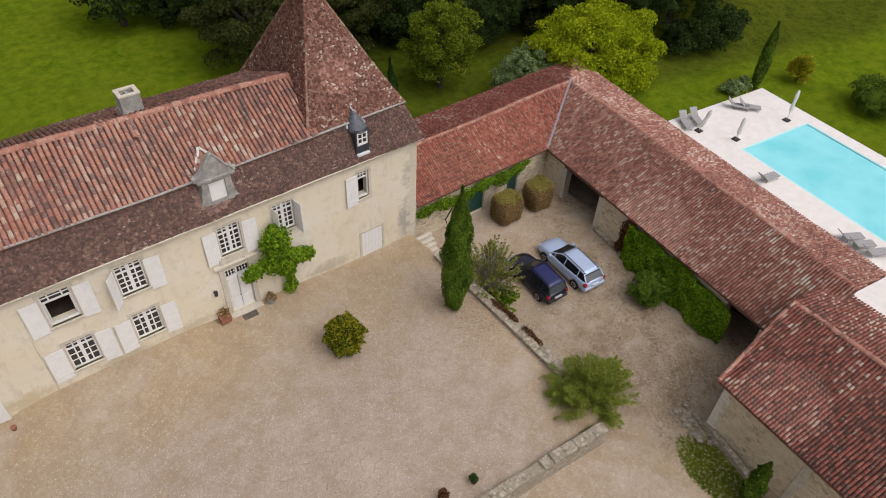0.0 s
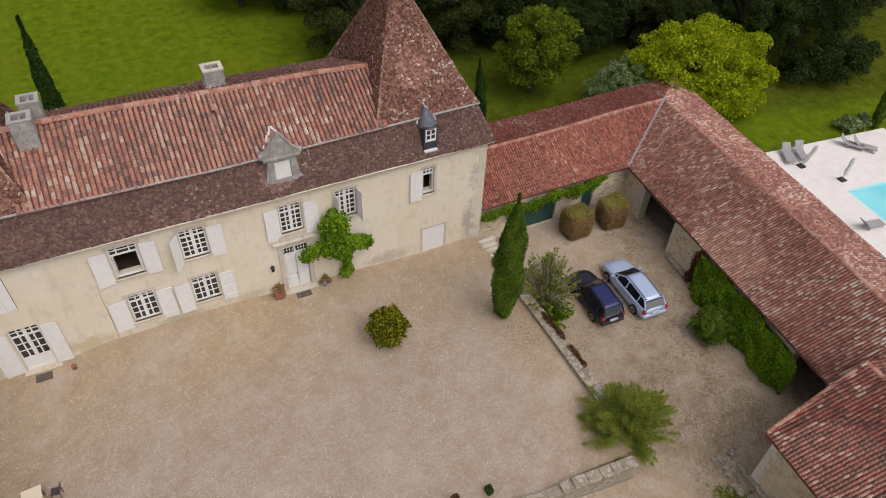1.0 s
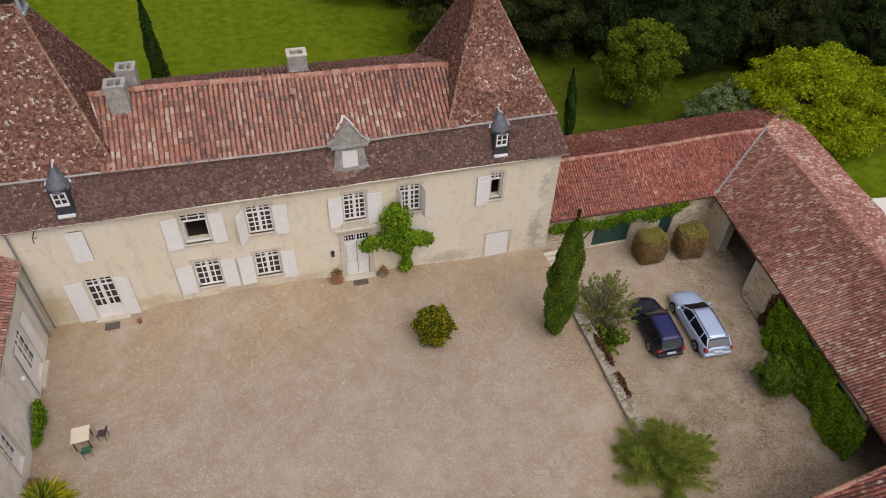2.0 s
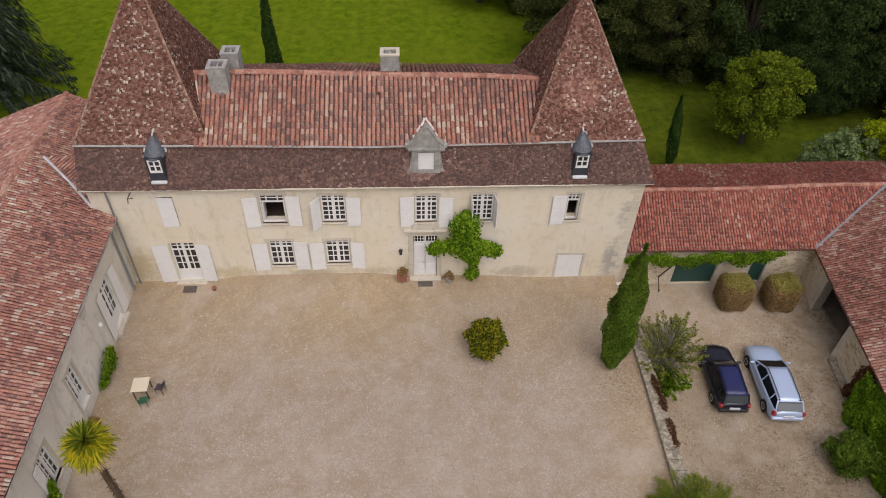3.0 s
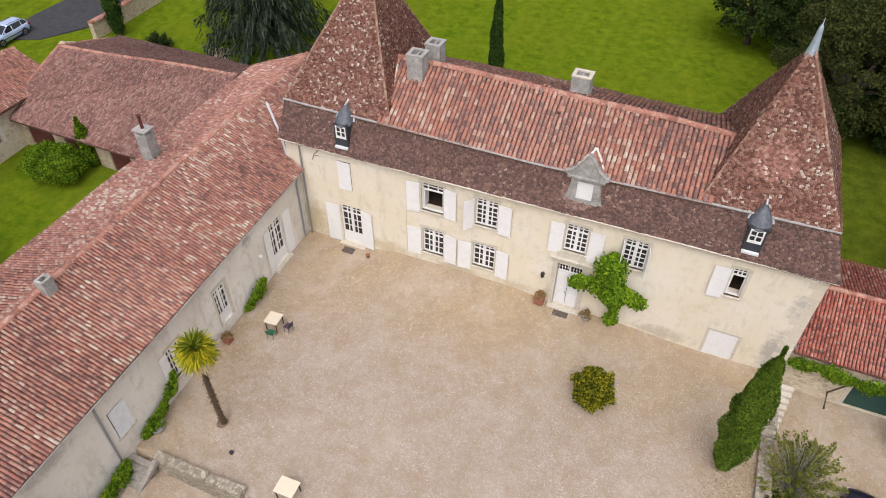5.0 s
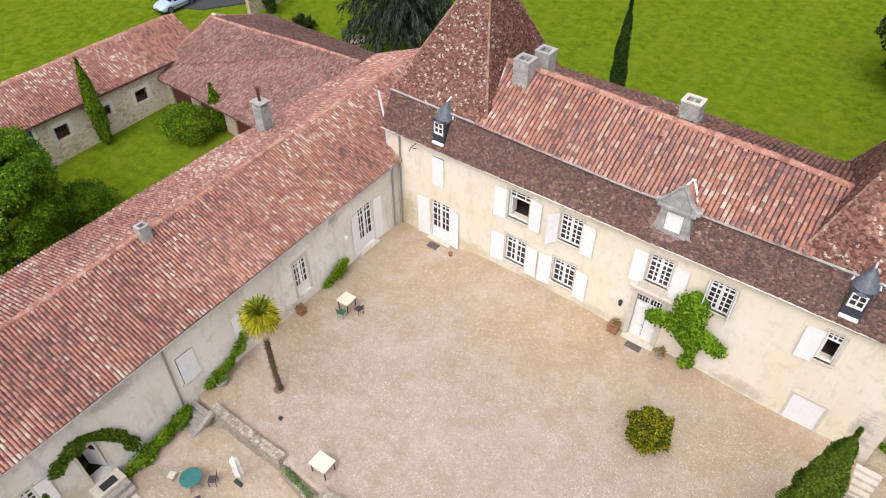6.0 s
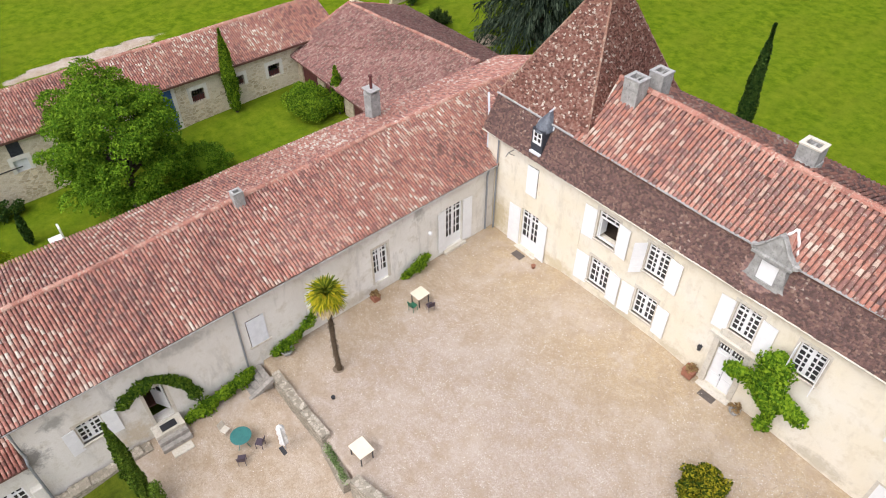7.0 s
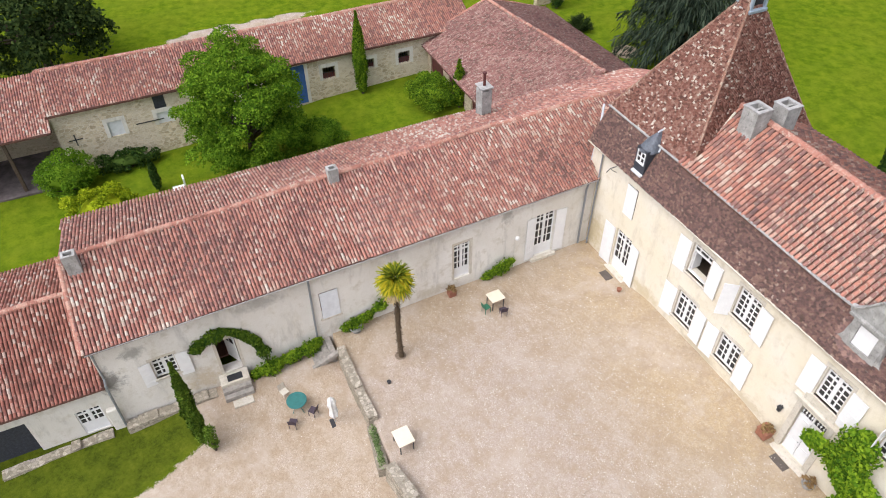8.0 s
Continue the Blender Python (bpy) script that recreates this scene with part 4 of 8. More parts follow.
    box(fan, (16.64, 0.12, 3.28), (17.93, 0.2, 3.37))
    fl = part("fanlight", xform(fan, frd), M_WHITE, house)
    for i in range(8):
        x = 16.7 + i * 0.157
        if abs(x - 17.28) > 0.08:
            part("fanlight_bar", xform(lathe(bmesh.new(), [(0.015, -0.23), (0.015, -0.06), (0.05, 0.0), (0.015, 0.06), (0.015, 0.23)], (x, 0.16, 3.05), 8), frd), M_WHITE, fl, local=True)
    part("fanlight_pane", xform(boxes(((16.64, 0.2, 2.8), (17.93, 0.21, 3.3))), frd), M_GLASS, house)
    part("door_surround", xform(boxes(((16.34, -0.05, 0.0), (16.624, 0.1, 3.5)), ((17.946, -0.05, 0.0), (18.23, 0.1, 3.5)), ((16.34, -0.05, 3.5), (18.23, 0.1, 3.72)), ((16.2, -0.16, 3.72), (18.38, 0.1, 3.82)), ((16.1, -0.24, 3.82), (18.48, 0.1, 3.92)), ((16.5, -0.09, 3.92), (18.05, 0.1, 4.3)), bevel=0.012), frd), M_PALESTONE, house)
    part("door_step", boxes(((16.25, -0.4, -0.15), (18.15, 0.1, 0.06)), bevel=0.02), M_PALESTONE, house)
    part("door_step", boxes(((3.0, -0.3, -0.15), (4.7, 0.1, 0.03)), bevel=0.02), M_PALESTONE, house)
    # wall fittings
    part("wall_lantern", boxes(((15.75, -0.22, 1.95), (15.9, -0.08, 2.2)), ((15.81, -0.15, 2.2), (15.84, 0.0, 2.26)), ((15.72, -0.25, 2.2), (15.93, -0.05, 2.23))), M_IRON, house)
    part("iron_bracket", tube(tube(bmesh.new(), [(2.2, -0.02, 6.55), (2.2, -0.5, 6.55), (2.25, -0.75, 6.4)], 0.025, 5), [(2.2, -0.02, 6.15), (2.2, -0.3, 6.35), (2.2, -0.5, 6.55)], 0.02, 5), M_IRON, house)
    part("down_pipe", tube(bmesh.new(), [(0.98, -0.1, 7.0), (0.98, -0.12, 5.0), (0.95, -0.13, 2.0), (0.95, -0.13, 0.0)], 0.055, 8), M_ZINC, house)
    part("down_pipe", tube(bmesh.new(), [(7.55, -0.03, 4.2), (7.55, -0.03, 0.0)], 0.025, 6), M_CREAM, house)

    # mansard: steep lower slope
    e, b = EAVE, BRK
    X0, X1 = HX0 - 0.2, HX1 + 0.28
    lo_f, lo_b = -0.28, HY1 + 0.25
    bx0, bx1, by0, by1 = 0.05, 28.3, 0.65, HY1 - 0.75
    mans = [[(X0, lo_f, e), (X1, lo_f, e), (bx1, by0, b), (bx0, by0, b)],
            [(X1, lo_f, e), (X1, lo_b, e), (bx1, by1, b), (bx1, by0, b)],
            [(X1, lo_b, e), (X0, lo_b, e), (bx0, by1, b), (bx1, by1, b)],
            [(X0, lo_b, e), (X0, lo_f, e), (bx0, by0, b), (bx0, by1, b)]]
    r1 = deck("mansard_roof", mans, house, M_FLATDECK, 0.1, "dark brown plain tiles, mossy")
    cover(r1, mans, "flat", MANS, 0.025, 11, near=(17, 0.2, 8), lichen_at=0.68, spread=0.95, drift=0.5)
    # pavilions
    pavs = []
    for x0, x1, ap in ((bx0 - 0.06, 6.5, (3.75, 4.52, 16.15)), (22.4, bx1 + 0.06, (25.0, 4.42, 15.35))):
        y0, y1 = by0 - 0.08, by1 + 0.55
        z = b + 0.1
        A, B, C, D = (x0, y0, z), (x1, y0, z), (x1, y1, z), (x0, y1, z)
        k = 0.16
        # the slope steepens above a flared foot
        def up(p, s=0.12, rise=0.90):
            return tuple(p[i] + (ap[i] - p[i]) * s * (rise if i == 2 else 1.0) for i in range(3))
        A2, B2, C2, D2 = up(A), up(B), up(C), up(D)
        faces = []
        for p, q, p2, q2 in ((A, B, A2, B2), (B, C, B2, C2), (C, D, C2, D2), (D, A, D2, A2)):
            faces.append([p, q, q2, p2])
            faces.append([p2, q2, ap])
        pavs.append((faces, (A2, B2, C2, D2), (A, B, C, D), ap))
    for n, (faces, mid4, low4, ap) in enumerate(pavs):
        r = deck("pavilion_roof", faces, house, M_FLATDECK, 0.1, "steep pyramid of lichen-spotted brown plain tiles")
        cover(r, faces, "flat", PAV, 0.03, 21 + n, near=(ap[0], 1.8, 11) if n else None, lichen_at=0.66, spread=1.0, drift=0.45)
        for p, q in zip(low4, mid4):
            ridge_row("hip_tiles", p, q, house, tile_hip, 0.06, 31 + n, 0.3)
        for q in mid4:
            ridge_row("hip_tiles", q, ap, house, tile_hip, 0.06, 35 + n, 0.3)
        if n:
            fin = bmesh.new()
            lathe(fin, [(0.27, -0.5), (0.22, -0.2), (0.17, 0.1), (0.14, 0.35), (0.10, 0.75), (0.085, 0.8), (0.03, 0.92), (0.018, 1.15), (0.0, 1.22)], ap, 10)
            part("finial", fin, M_LEADBLUE, house, "pale blue-grey zinc finial")
        else:
            # a square zinc lantern crowns this roof
            zl = ap[2] - 1.02
            lan = part("zinc_lantern", boxes(((ap[0] - 0.54, ap[1] - 0.54, zl - 0.12), (ap[0] + 0.54, ap[1] + 0.54, zl + 0.06)), bevel=0.03), M_LEADBLUE, house, "square pale zinc lantern")
            for sx in (-1, 1):
                for sy in (-1, 1):
                    part("lantern_post", boxes(((ap[0] + sx * 0.41 - 0.07, ap[1] + sy * 0.41 - 0.07, zl + 0.06), (ap[0] + sx * 0.41 + 0.07, ap[1] + sy * 0.41 + 0.07, zl + 0.75)), bevel=0.01), M_LEADBLUE, lan, local=True)
            part("lantern_glass", boxes(((ap[0] - 0.34, ap[1] - 0.34, zl + 0.06), (ap[0] + 0.34, ap[1] + 0.34, zl + 0.72))), M_GLASS, lan, local=True)
            part("lantern_cap", prism(bmesh.new(), [(ap[0] - 0.55, zl + 0.75), (ap[0] + 0.55, zl + 0.75), (ap[0], zl + 1.3)], ap[1] - 0.55, ap[1] + 0.55, "y"), M_LEADBLUE, lan, local=True)
        z = BRK + 0.1
    # central roof of canal tiles between the pavilions
    rl, rm, rr = (5.6, 3.75, 11.2), (15, 3.6, 11.15), (23.4, 3.55, 10.85)
    f0, f1 = (5.9, 0.44, 9.02), (23.0, 0.44, 9.02)
    fm = (14.5, 0.38, 8.96)
    g0, g1 = (5.9, 8.1, 9.2), (23.0, 8.1, 9.15)
    gm = (14.5, 8.12, 9.18)
    main = [[f0, fm, rm, rl], [fm, f1, rr, rm], [g1, gm, rm, rr], [gm, g0, rl, rm]]
    r2 = deck("main_roof", main, house, M_DECKTILE, 0.12, "red canal tiles weathered orange, grey and cream")
    cover(r2, main, "canal", REDS, 0.045, 41, near=(14, 1.5, 9.6), lichen_at=0.6, spread=0.72, drift=1.15, size=1.07)
    ridge_row("ridge_tiles", rl, rm, house, M_RIDGE, 0.17, 42)
    ridge_row("ridge_tiles", rm, rr, house, M_RIDGE, 0.17, 43)
    part("back_upstand", boxes(((6.5, 7.75, 8.9), (22.4, 7.95, 9.12))), M_CREAM, house)
    part("mortar_fillet", tube(bmesh.new(), [(6.32, 0.6, 9.12), (6.0, 2.0, 10.0), (5.75, 3.3, 10.95)], 0.07, 6), M_PALESTONE, house)
    part("mortar_fillet", tube(bmesh.new(), [(22.55, 0.6, 9.1), (22.85, 2.0, 9.95), (23.2, 3.2, 10.65)], 0.06, 6), M_PALESTONE, house)
    # lead flashing at the break
    part("lead_flashing", tube(bmesh.new(), [(0.0, 0.52, 9.02), (6.4, 0.44, 9.0), (14.5, 0.28, 8.95), (22.6, 0.42, 9.0), (28.4, 0.54, 9.02)], 0.06, 6), M_PALEZINC, house)
    part("gutter", tube(bmesh.new(), [(X0, -0.30, e - 0.06), (10, -0.31, e - 0.08), (X1, -0.30, e - 0.06)], 0.05, 8), M_PALESTONE, house)
    # chimneys
    for x0, x1, y0, y1, z0, z1, flues in ((15.0, 15.95, 4.15, 4.95, 10.3, 11.82, 2), (6.56, 7.46, 2.74, 3.6, 9.6, 11.9, 2), (7.0, 7.85, 4.12, 4.96, 9.9, 11.95, 2)):
        ch = bmesh.new()
        t = 0.16
        box(ch, (x0, y0, z0), (x1, y1, z1 - 0.5), bevel=0.02)
        box(ch, (x0 - 0.04, y0 - 0.04, z0), (x1 + 0.04, y1 + 0.04, z0 + 0.75), bevel=0.03)
        box(ch, (x0, y0, z1 - 0.5), (x0 + t, y1, z1)); box(ch, (x1 - t, y0, z1 - 0.5), (x1, y1, z1))
        box(ch, (x0 + t, y0, z1 - 0.5), (x1 - t, y0 + t, z1)); box(ch, (x0 + t, y1 - t, z1 - 0.5), (x1 - t, y1, z1))
        xm = (x0 + x1) / 2
        box(ch, (xm - 0.06, y0 + t, z1 - 0.5), (xm + 0.06, y1 - t, z1 - 0.04))
        st = part("chimney", ch, M_ASHLAR, house, "grey stone chimney with two open flues")
        rim = bmesh.new()
        w = 0.03
        box(rim, (x0 - w, y0 - w, z1), (x0 + t, y1 + w, z1 + 0.07)); box(rim, (x1 - t, y0 - w, z1), (x1 + w, y1 + w, z1 + 0.07))
        box(rim, (x0 + t, y0 - w, z1), (x1 - t, y0 + t, z1 + 0.07)); box(rim, (x0 + t, y1 - t, z1), (x1 - t, y1 + w, z1 + 0.07))
        part("chimney_rim", rim, M_PALESTONE if x0 == 15.0 else M_PALEZINC, st, local=True)
        # near-black bottoms put the shade of the open shafts into the colour
        part("flue_shade", boxes(((x0 + t, y0 + t, z1 - 0.5), (xm - 0.06, y1 - t, z1 - 0.42)), ((xm + 0.06, y0 + t, z1 - 0.5), (x1 - t, y1 - t, z1 - 0.42))), M_DARK, st, local=True)
    # stone dormer with pediment and scrolled sides
    x0, x1, yf = 16.62, 18.05, -0.02
    dm = bmesh.new()
    box(dm, (x0, yf, 7.5), (16.94, 1.2, 9.15)); box(dm, (17.74, yf, 7.5), (x1, 1.2, 9.15))
    box(dm, (16.94, yf, 7.5), (17.74, 1.2, 7.92)); box(dm, (16.94, yf, 8.98), (17.74, 1.2, 9.15))
    bmesh.ops.remove_doubles(dm, verts=dm.verts, dist=0.001)
    dorm = part("stone_dormer", dm, M_ASHLAR, house, "grey carved stone dormer with steep pediment")
    part("dormer_sill", boxes(((x0 - 0.42, yf - 0.1, 7.38), (x1 + 0.42, 0.5, 7.5)), bevel=0.02), M_ASHLAR, dorm, local=True)
    for sgn, xx in ((-1, x0), (1, x1)):
        sc = prism(bmesh.new(), [(xx, 7.5), (xx + sgn * 0.4, 7.5), (xx + sgn * 0.36, 7.7), (xx + sgn * 0.2, 7.9), (xx + sgn * 0.1, 8.15), (xx + sgn * 0.07, 8.5), (xx, 8.8)], yf + 0.03, 0.4, "y")
        part("scroll", sc, M_ASHLAR, dorm, local=True)
    part("dormer_cornice", boxes(((x0 - 0.2, yf - 0.12, 9.15), (x1 + 0.2, 1.6, 9.3)), bevel=0.02), M_ASHLAR, dorm, local=True)
    half = [(0.92, 9.3), (0.88, 9.45), (0.70, 9.62), (0.52, 9.82), (0.36, 10.08), (0.20, 10.32), (0.08, 10.48)]
    outline = [(17.335 - u, z) for u, z in half] + [(17.335 + u, z) for u, z in reversed(half)]
    part("pediment", prism(bmesh.new(), outline, yf, 0.26, "y"), M_ASHLAR, dorm, local=True)
    for sgn in (-1, 1):
        part("pediment_moulding", tube(bmesh.new(), [(17.335 + sgn * u, yf - 0.01, z) for u, z in half], 0.055, 6), M_ASHLAR, dorm, local=True)
        part("volute", lathe(bmesh.new(), [(0.05, -0.1), (0.13, -0.08), (0.13, 0.12), (0.05, 0.14)], (17.335 + sgn * 0.93, yf + 0.12, 9.34), 10), M_ASHLAR, dorm, local=True)
    part("dormer_roof", prism(bmesh.new(), [(x0 + 0.1, 9.2), (x1 - 0.1, 9.2), (17.335, 9.86)], 0.262, 2.4, "y"), M_RIDGE, dorm, "small gabled roof of red tiles", local=True)
    part("dormer_shutter", boxes(((16.945, 0.05, 7.925), (17.735, 0.1, 8.975))), M_WHITE, dorm, "closed white shutter", local=True)
    rg = random.Random(8)
    for sgn in (-1, 1):
        line = [(17.335 + sgn * (0.96 - 0.92 * k / 9 + rg.uniform(-0.04, 0.04)), 0.3 + 1.25 * k / 9, 9.06 + 0.9 * k / 9 + rg.uniform(-0.04, 0.05)) for k in range(10)]
        part("lime_fillet", tube(bmesh.new(), line, [rg.uniform(0.045, 0.09) for _ in line], 6), M_LIME, dorm, "jagged white lime fillet", local=True)
    part("dormer_finial", lathe(bmesh.new(), [(0.09, 0), (0.12, 0.07), (0.05, 0.12), (0.06, 0.16), (0.0, 0.2)], (17.335, 0.12, 10.42), 8), M_ASHLAR, dorm, local=True)
    dorm.location = (-0.12, 0, -0.2)
    # slate dormers: a rounded bonnet in front, its ridge running back into the pavilion roof
    for cx in (3.9, 25.14):
        d2 = bmesh.new()
        box(d2, (cx - 0.40, -0.16, 7.36), (cx - 0.31, 1.2, 8.74)); box(d2, (cx + 0.31, -0.16, 7.36), (cx + 0.40, 1.2, 8.74))
        box(d2, (cx - 0.31, -0.16, 7.36), (cx + 0.31, 1.2, 7.9)); box(d2, (cx - 0.31, -0.16, 8.6), (cx + 0.31, 1.2, 8.74))
        so = part("slate_dormer", d2, M_SLATE, house, "small slate-hung dormer with a pointed bonnet roof")
        cap_ = bmesh.new()
        rings = []
        n = 10
        for k, (r, z) in enumerate(((0.50, 8.6), (0.52, 8.68), (0.46, 8.86), (0.36, 9.08), (0.21, 9.3), (0.04, 9.52))):
            yc = 0.26 + 0.07 * k
            ring = [(cx + r * math.cos(math.pi * (1 + i / n)), yc + r * math.sin(math.pi * (1 + i / n)), z) for i in range(n + 1)]
            back = 0.75 + 0.17 * k
            ring += [(cx + r, back, z), (cx - r, back, z)]
            rings.append([cap_.verts.new(p) for p in ring])
        for a, bb in zip(rings, rings[1:]):
            for i in range(len(a)):
                j = (i + 1) % len(a)
                cap_.faces.new((a[i], a[j], bb[j], bb[i]))
        cap_.faces.new(rings[0][::-1]); cap_.faces.new(rings[-1])
        bmesh.ops.recalc_face_normals(cap_, faces=cap_.faces)
        part("slate_cap", cap_, M_SLATECAP, so, "grey-blue slates of the bonnet roof", local=True)
        for sx in (-1, 1):
            part("zinc_flashing", tube(bmesh.new(), [(cx + sx * 0.54, 0.40, 8.72), (cx + sx * 0.40, 0.72, 9.12), (cx + sx * 0.10, 1.15, 9.64)], [0.05, 0.075, 0.06], 6), M_PALELEAD, so, local=True)
        part("crest", tube(bmesh.new(), [(cx, 0.58, 9.54), (cx, 1.15, 9.66)], 0.045, 6), M_PALELEAD, so, local=True)
        wf = boxes(((cx - 0.31, -0.18, 7.86), (cx - 0.245, -0.1, 8.62)), ((cx + 0.245, -0.18, 7.86), (cx + 0.31, -0.1, 8.62)), ((cx - 0.245, -0.18, 7.86), (cx + 0.245, -0.1, 7.98)), ((cx - 0.245, -0.18, 8.54), (cx + 0.245, -0.1, 8.62)), ((cx - 0.03, -0.18, 7.98), (cx + 0.03, -0.1, 8.54)), ((cx - 0.245, -0.17, 8.24), (cx + 0.245, -0.11, 8.28)))
        part("dormer_window_frame", wf, M_WHITE, so, local=True)
        part("pane", boxes(((cx - 0.245, -0.13, 7.98), (cx + 0.245, -0.12, 8.54))), M_GLASS, so, local=True)
        part("dormer_sill", boxes(((cx - 0.38, -0.32, 7.26), (cx + 0.38, -0.08, 7.38)), bevel=0.015), M_WHITE2, so, local=True)
    return house


M_RIDGE = tile_mat("ridge_tile", [(0, (0.22, 0.10, 0.075)), (0.5, (0.34, 0.15, 0.11)), (1, (0.41, 0.25, 0.19))], LICH, 0.58)
tile_hip = tile_mat("hip_tile", [(0, (0.16, 0.085, 0.06)), (0.5, (0.24, 0.13, 0.09)), (1, (0.33, 0.22, 0.16))], LICH, 0.58)
manor = build_house()
manor.location.y += 0.43

# ---------------------------------------------------------------- west wing
def simple_chimney(owner, x, y, z0, z1, w=0.6, d=0.6, m=None, cap=True):
    ch = bmesh.new()
    t = 0.12
    box(ch, (x - w / 2, y - d / 2, z0), (x + w / 2, y + d / 2, z1 - 0.35), bevel=0.015)
    for a, b_ in (((x - w / 2, y - d / 2), (x - w / 2 + t, y + d / 2)), ((x + w / 2 - t, y - d / 2), (x + w / 2, y + d / 2)), ((x - w / 2 + t, y - d / 2), (x + w / 2 - t, y - d / 2 + t)), ((x - w / 2 + t, y + d / 2 - t), (x + w / 2 - t, y + d / 2))):
        box(ch, (*a, z1 - 0.35), (*b_, z1))
    return part("chimney", ch, m or M_ASHLAR, owner, "weathered grey rendered chimney stack")


def build_wing():
    wing = thing("west_wing", (-3, -12, -1), "long low grey rendered wing with lichened canal-tile roof", "building")
    # its face leans a touch away from square
    y_in, y_out, xa, xb = 0.4, -27.05, 0.68, 1.45
    fr = frame_at((xb, y_out, 0), (xa - xb, y_in - y_out, 0))
    Lw = math.hypot(xa - xb, y_in - y_out)
    s = lambda y: (y - y_out)
    holes = [(s(-3.45), s(-2.15), 0.2, 3.38), (s(-8.75), s(-7.75), 0.72, 3.3), (s(-12.65), s(-11.65), 0.95, 3.05), (s(-16.5), s(-15.5), 1.4, 3.25), (s(-24.92), s(-23.85), 1.38, 2.68), (s(-21.95), s(-21.0), 0.02, 2.4)]
    part("front_wall", xform(wall_mesh(Lw, -1.4, 4.9, 0.55, holes), fr), M_WINGR, wing, "patched grey-white lime render")
    part("back_wall", boxes(((-7.7, y_out, -1.9), (-7.25, 9.0, 5.2))), M_GREYR, wing)
    gab = bmesh.new()
    prism(gab, [(-7.25, -1.9), (1.38, -1.9), (1.38, 4.85), (-2.4, 6.9), (-7.25, 5.25)], y_out, y_out + 0.5, "y")
    part("gable_wall", gab, M_GREYR, wing)
    g2 = bmesh.new()
    prism(g2, [(-7.25, -1.4), (-0.05, -1.4), (-0.05, 5.4), (-3.75, 6.9), (-7.25, 5.25)], 8.5, 9.0, "y")
    part("gable_wall", g2, M_GREYR, wing)
    part("side_wall", boxes(((-0.55, 0.0, -1.2), (-0.05, 8.5, 5.4))), M_GREYR, wing)
    part("inner_floor", boxes(((-7.25, y_out + 0.5, -0.12), (0.12, 8.5, -0.02))), M_FLOORB, wing)
    # added backdrop, near black, for the unlit rooms of the wing
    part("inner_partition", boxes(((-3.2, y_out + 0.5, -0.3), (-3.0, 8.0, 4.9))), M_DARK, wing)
    # openings
    window(wing, fr, *holes[0], cols=4, rows=(3, 3, 2), solid=0.7, name="glazed_door", sill=False)
    shutter(wing, fr, holes[0][0] - 0.04, 0.62, 0.25, 3.36, -1, 5)
    shutter(wing, fr, holes[0][1] + 0.04, 0.66, 0.25, 3.36, 1, 5)
    part("door_step", xform(boxes(((holes[0][0] - 0.2, -0.25, -0.05), (holes[0][1] + 0.2, 0.1, 0.18)), bevel=0.02), fr), M_PALESTONE, wing)
    window(wing, fr, *holes[1], cols=4, rows=(3, 3, 2), solid=0.6, name="glazed_door", sill=False)
    window(wing, fr, *holes[2], cols=4, rows=(3, 3, 2))
    shutter(wing, fr, holes[2][0] - 0.04, 0.5, 0.9, 3.05, -1, 5)
    shutter(wing, fr, holes[3][0] + 0.02, 0.48, 1.4, 3.25, 1, 0, M_WHITE2)
    shutter(wing, fr, holes[3][1] - 0.02, 0.48, 1.4, 3.25, -1, 0, M_WHITE2)
    part("sill", xform(boxes(((holes[3][0] - 0.1, -0.08, 1.26), (holes[3][1] + 0.1, 0.1, 1.4)), bevel=0.02), fr), M_PALESTONE, wing)
    window(wing, fr, *holes[4], cols=4, rows=(3, 3, 1))
    shutter(wing, fr, holes[4][0] - 0.04, 0.54, 1.08, 2.64, -1, 5)
    shutter(wing, fr, holes[4][1] + 0.04, 0.6, 1.05, 2.64, 1, 5)
    for h in (holes[1], holes[2], holes[4], holes[5]):
        surround(wing, fr, *h, w=0.14)
    # open kitchen door, leaf swung inwards
    leaf = part("open_door", xform(boxes(((0.0, 0.0, -0.28), (0.88, 0.05, 1.0)), ((0.0, 0.0, 1.0), (0.1, 0.05, 1.93)), ((0.78, 0.0, 1.0), (0.88, 0.05, 1.93)), ((0.1, 0.0, 1.83), (0.78, 0.05, 1.93)), ((0.42, 0.0, 1.0), (0.46, 0.05, 1.83)), ((0.1, 0.0, 1.4), (0.78, 0.05, 1.44))),
                fr @ Matrix.Translation((holes[5][1] - 0.03, 0.3, 0.4)) @ Matrix.Rotation(radians(118), 4, "Z")), M_WHITE, wing, "open white half-glazed door")
    part("pane", xform(boxes(((0.1, 0.02, 1.0), (0.78, 0.03, 1.83))), fr @ Matrix.Translation((holes[5][1] - 0.03, 0.3, 0.4)) @ Matrix.Rotation(radians(118), 4, "Z")), M_GLASS, leaf, local=True)
    part("down_pipe", xform(tube(bmesh.new(), [(s(-16.9), -0.1, 4.75), (s(-16.95), -0.1, 2.5), (s(-17.0), -0.1, -0.6)], 0.055, 8), fr), M_ZINC, wing)
    part("down_pipe", xform(tube(bmesh.new(), [(s(-0.25), -0.2, 4.75), (s(-0.25), -0.1, 4.2), (s(-0.25), -0.1, 0.1)], 0.06, 8), fr), M_ZINC, wing)
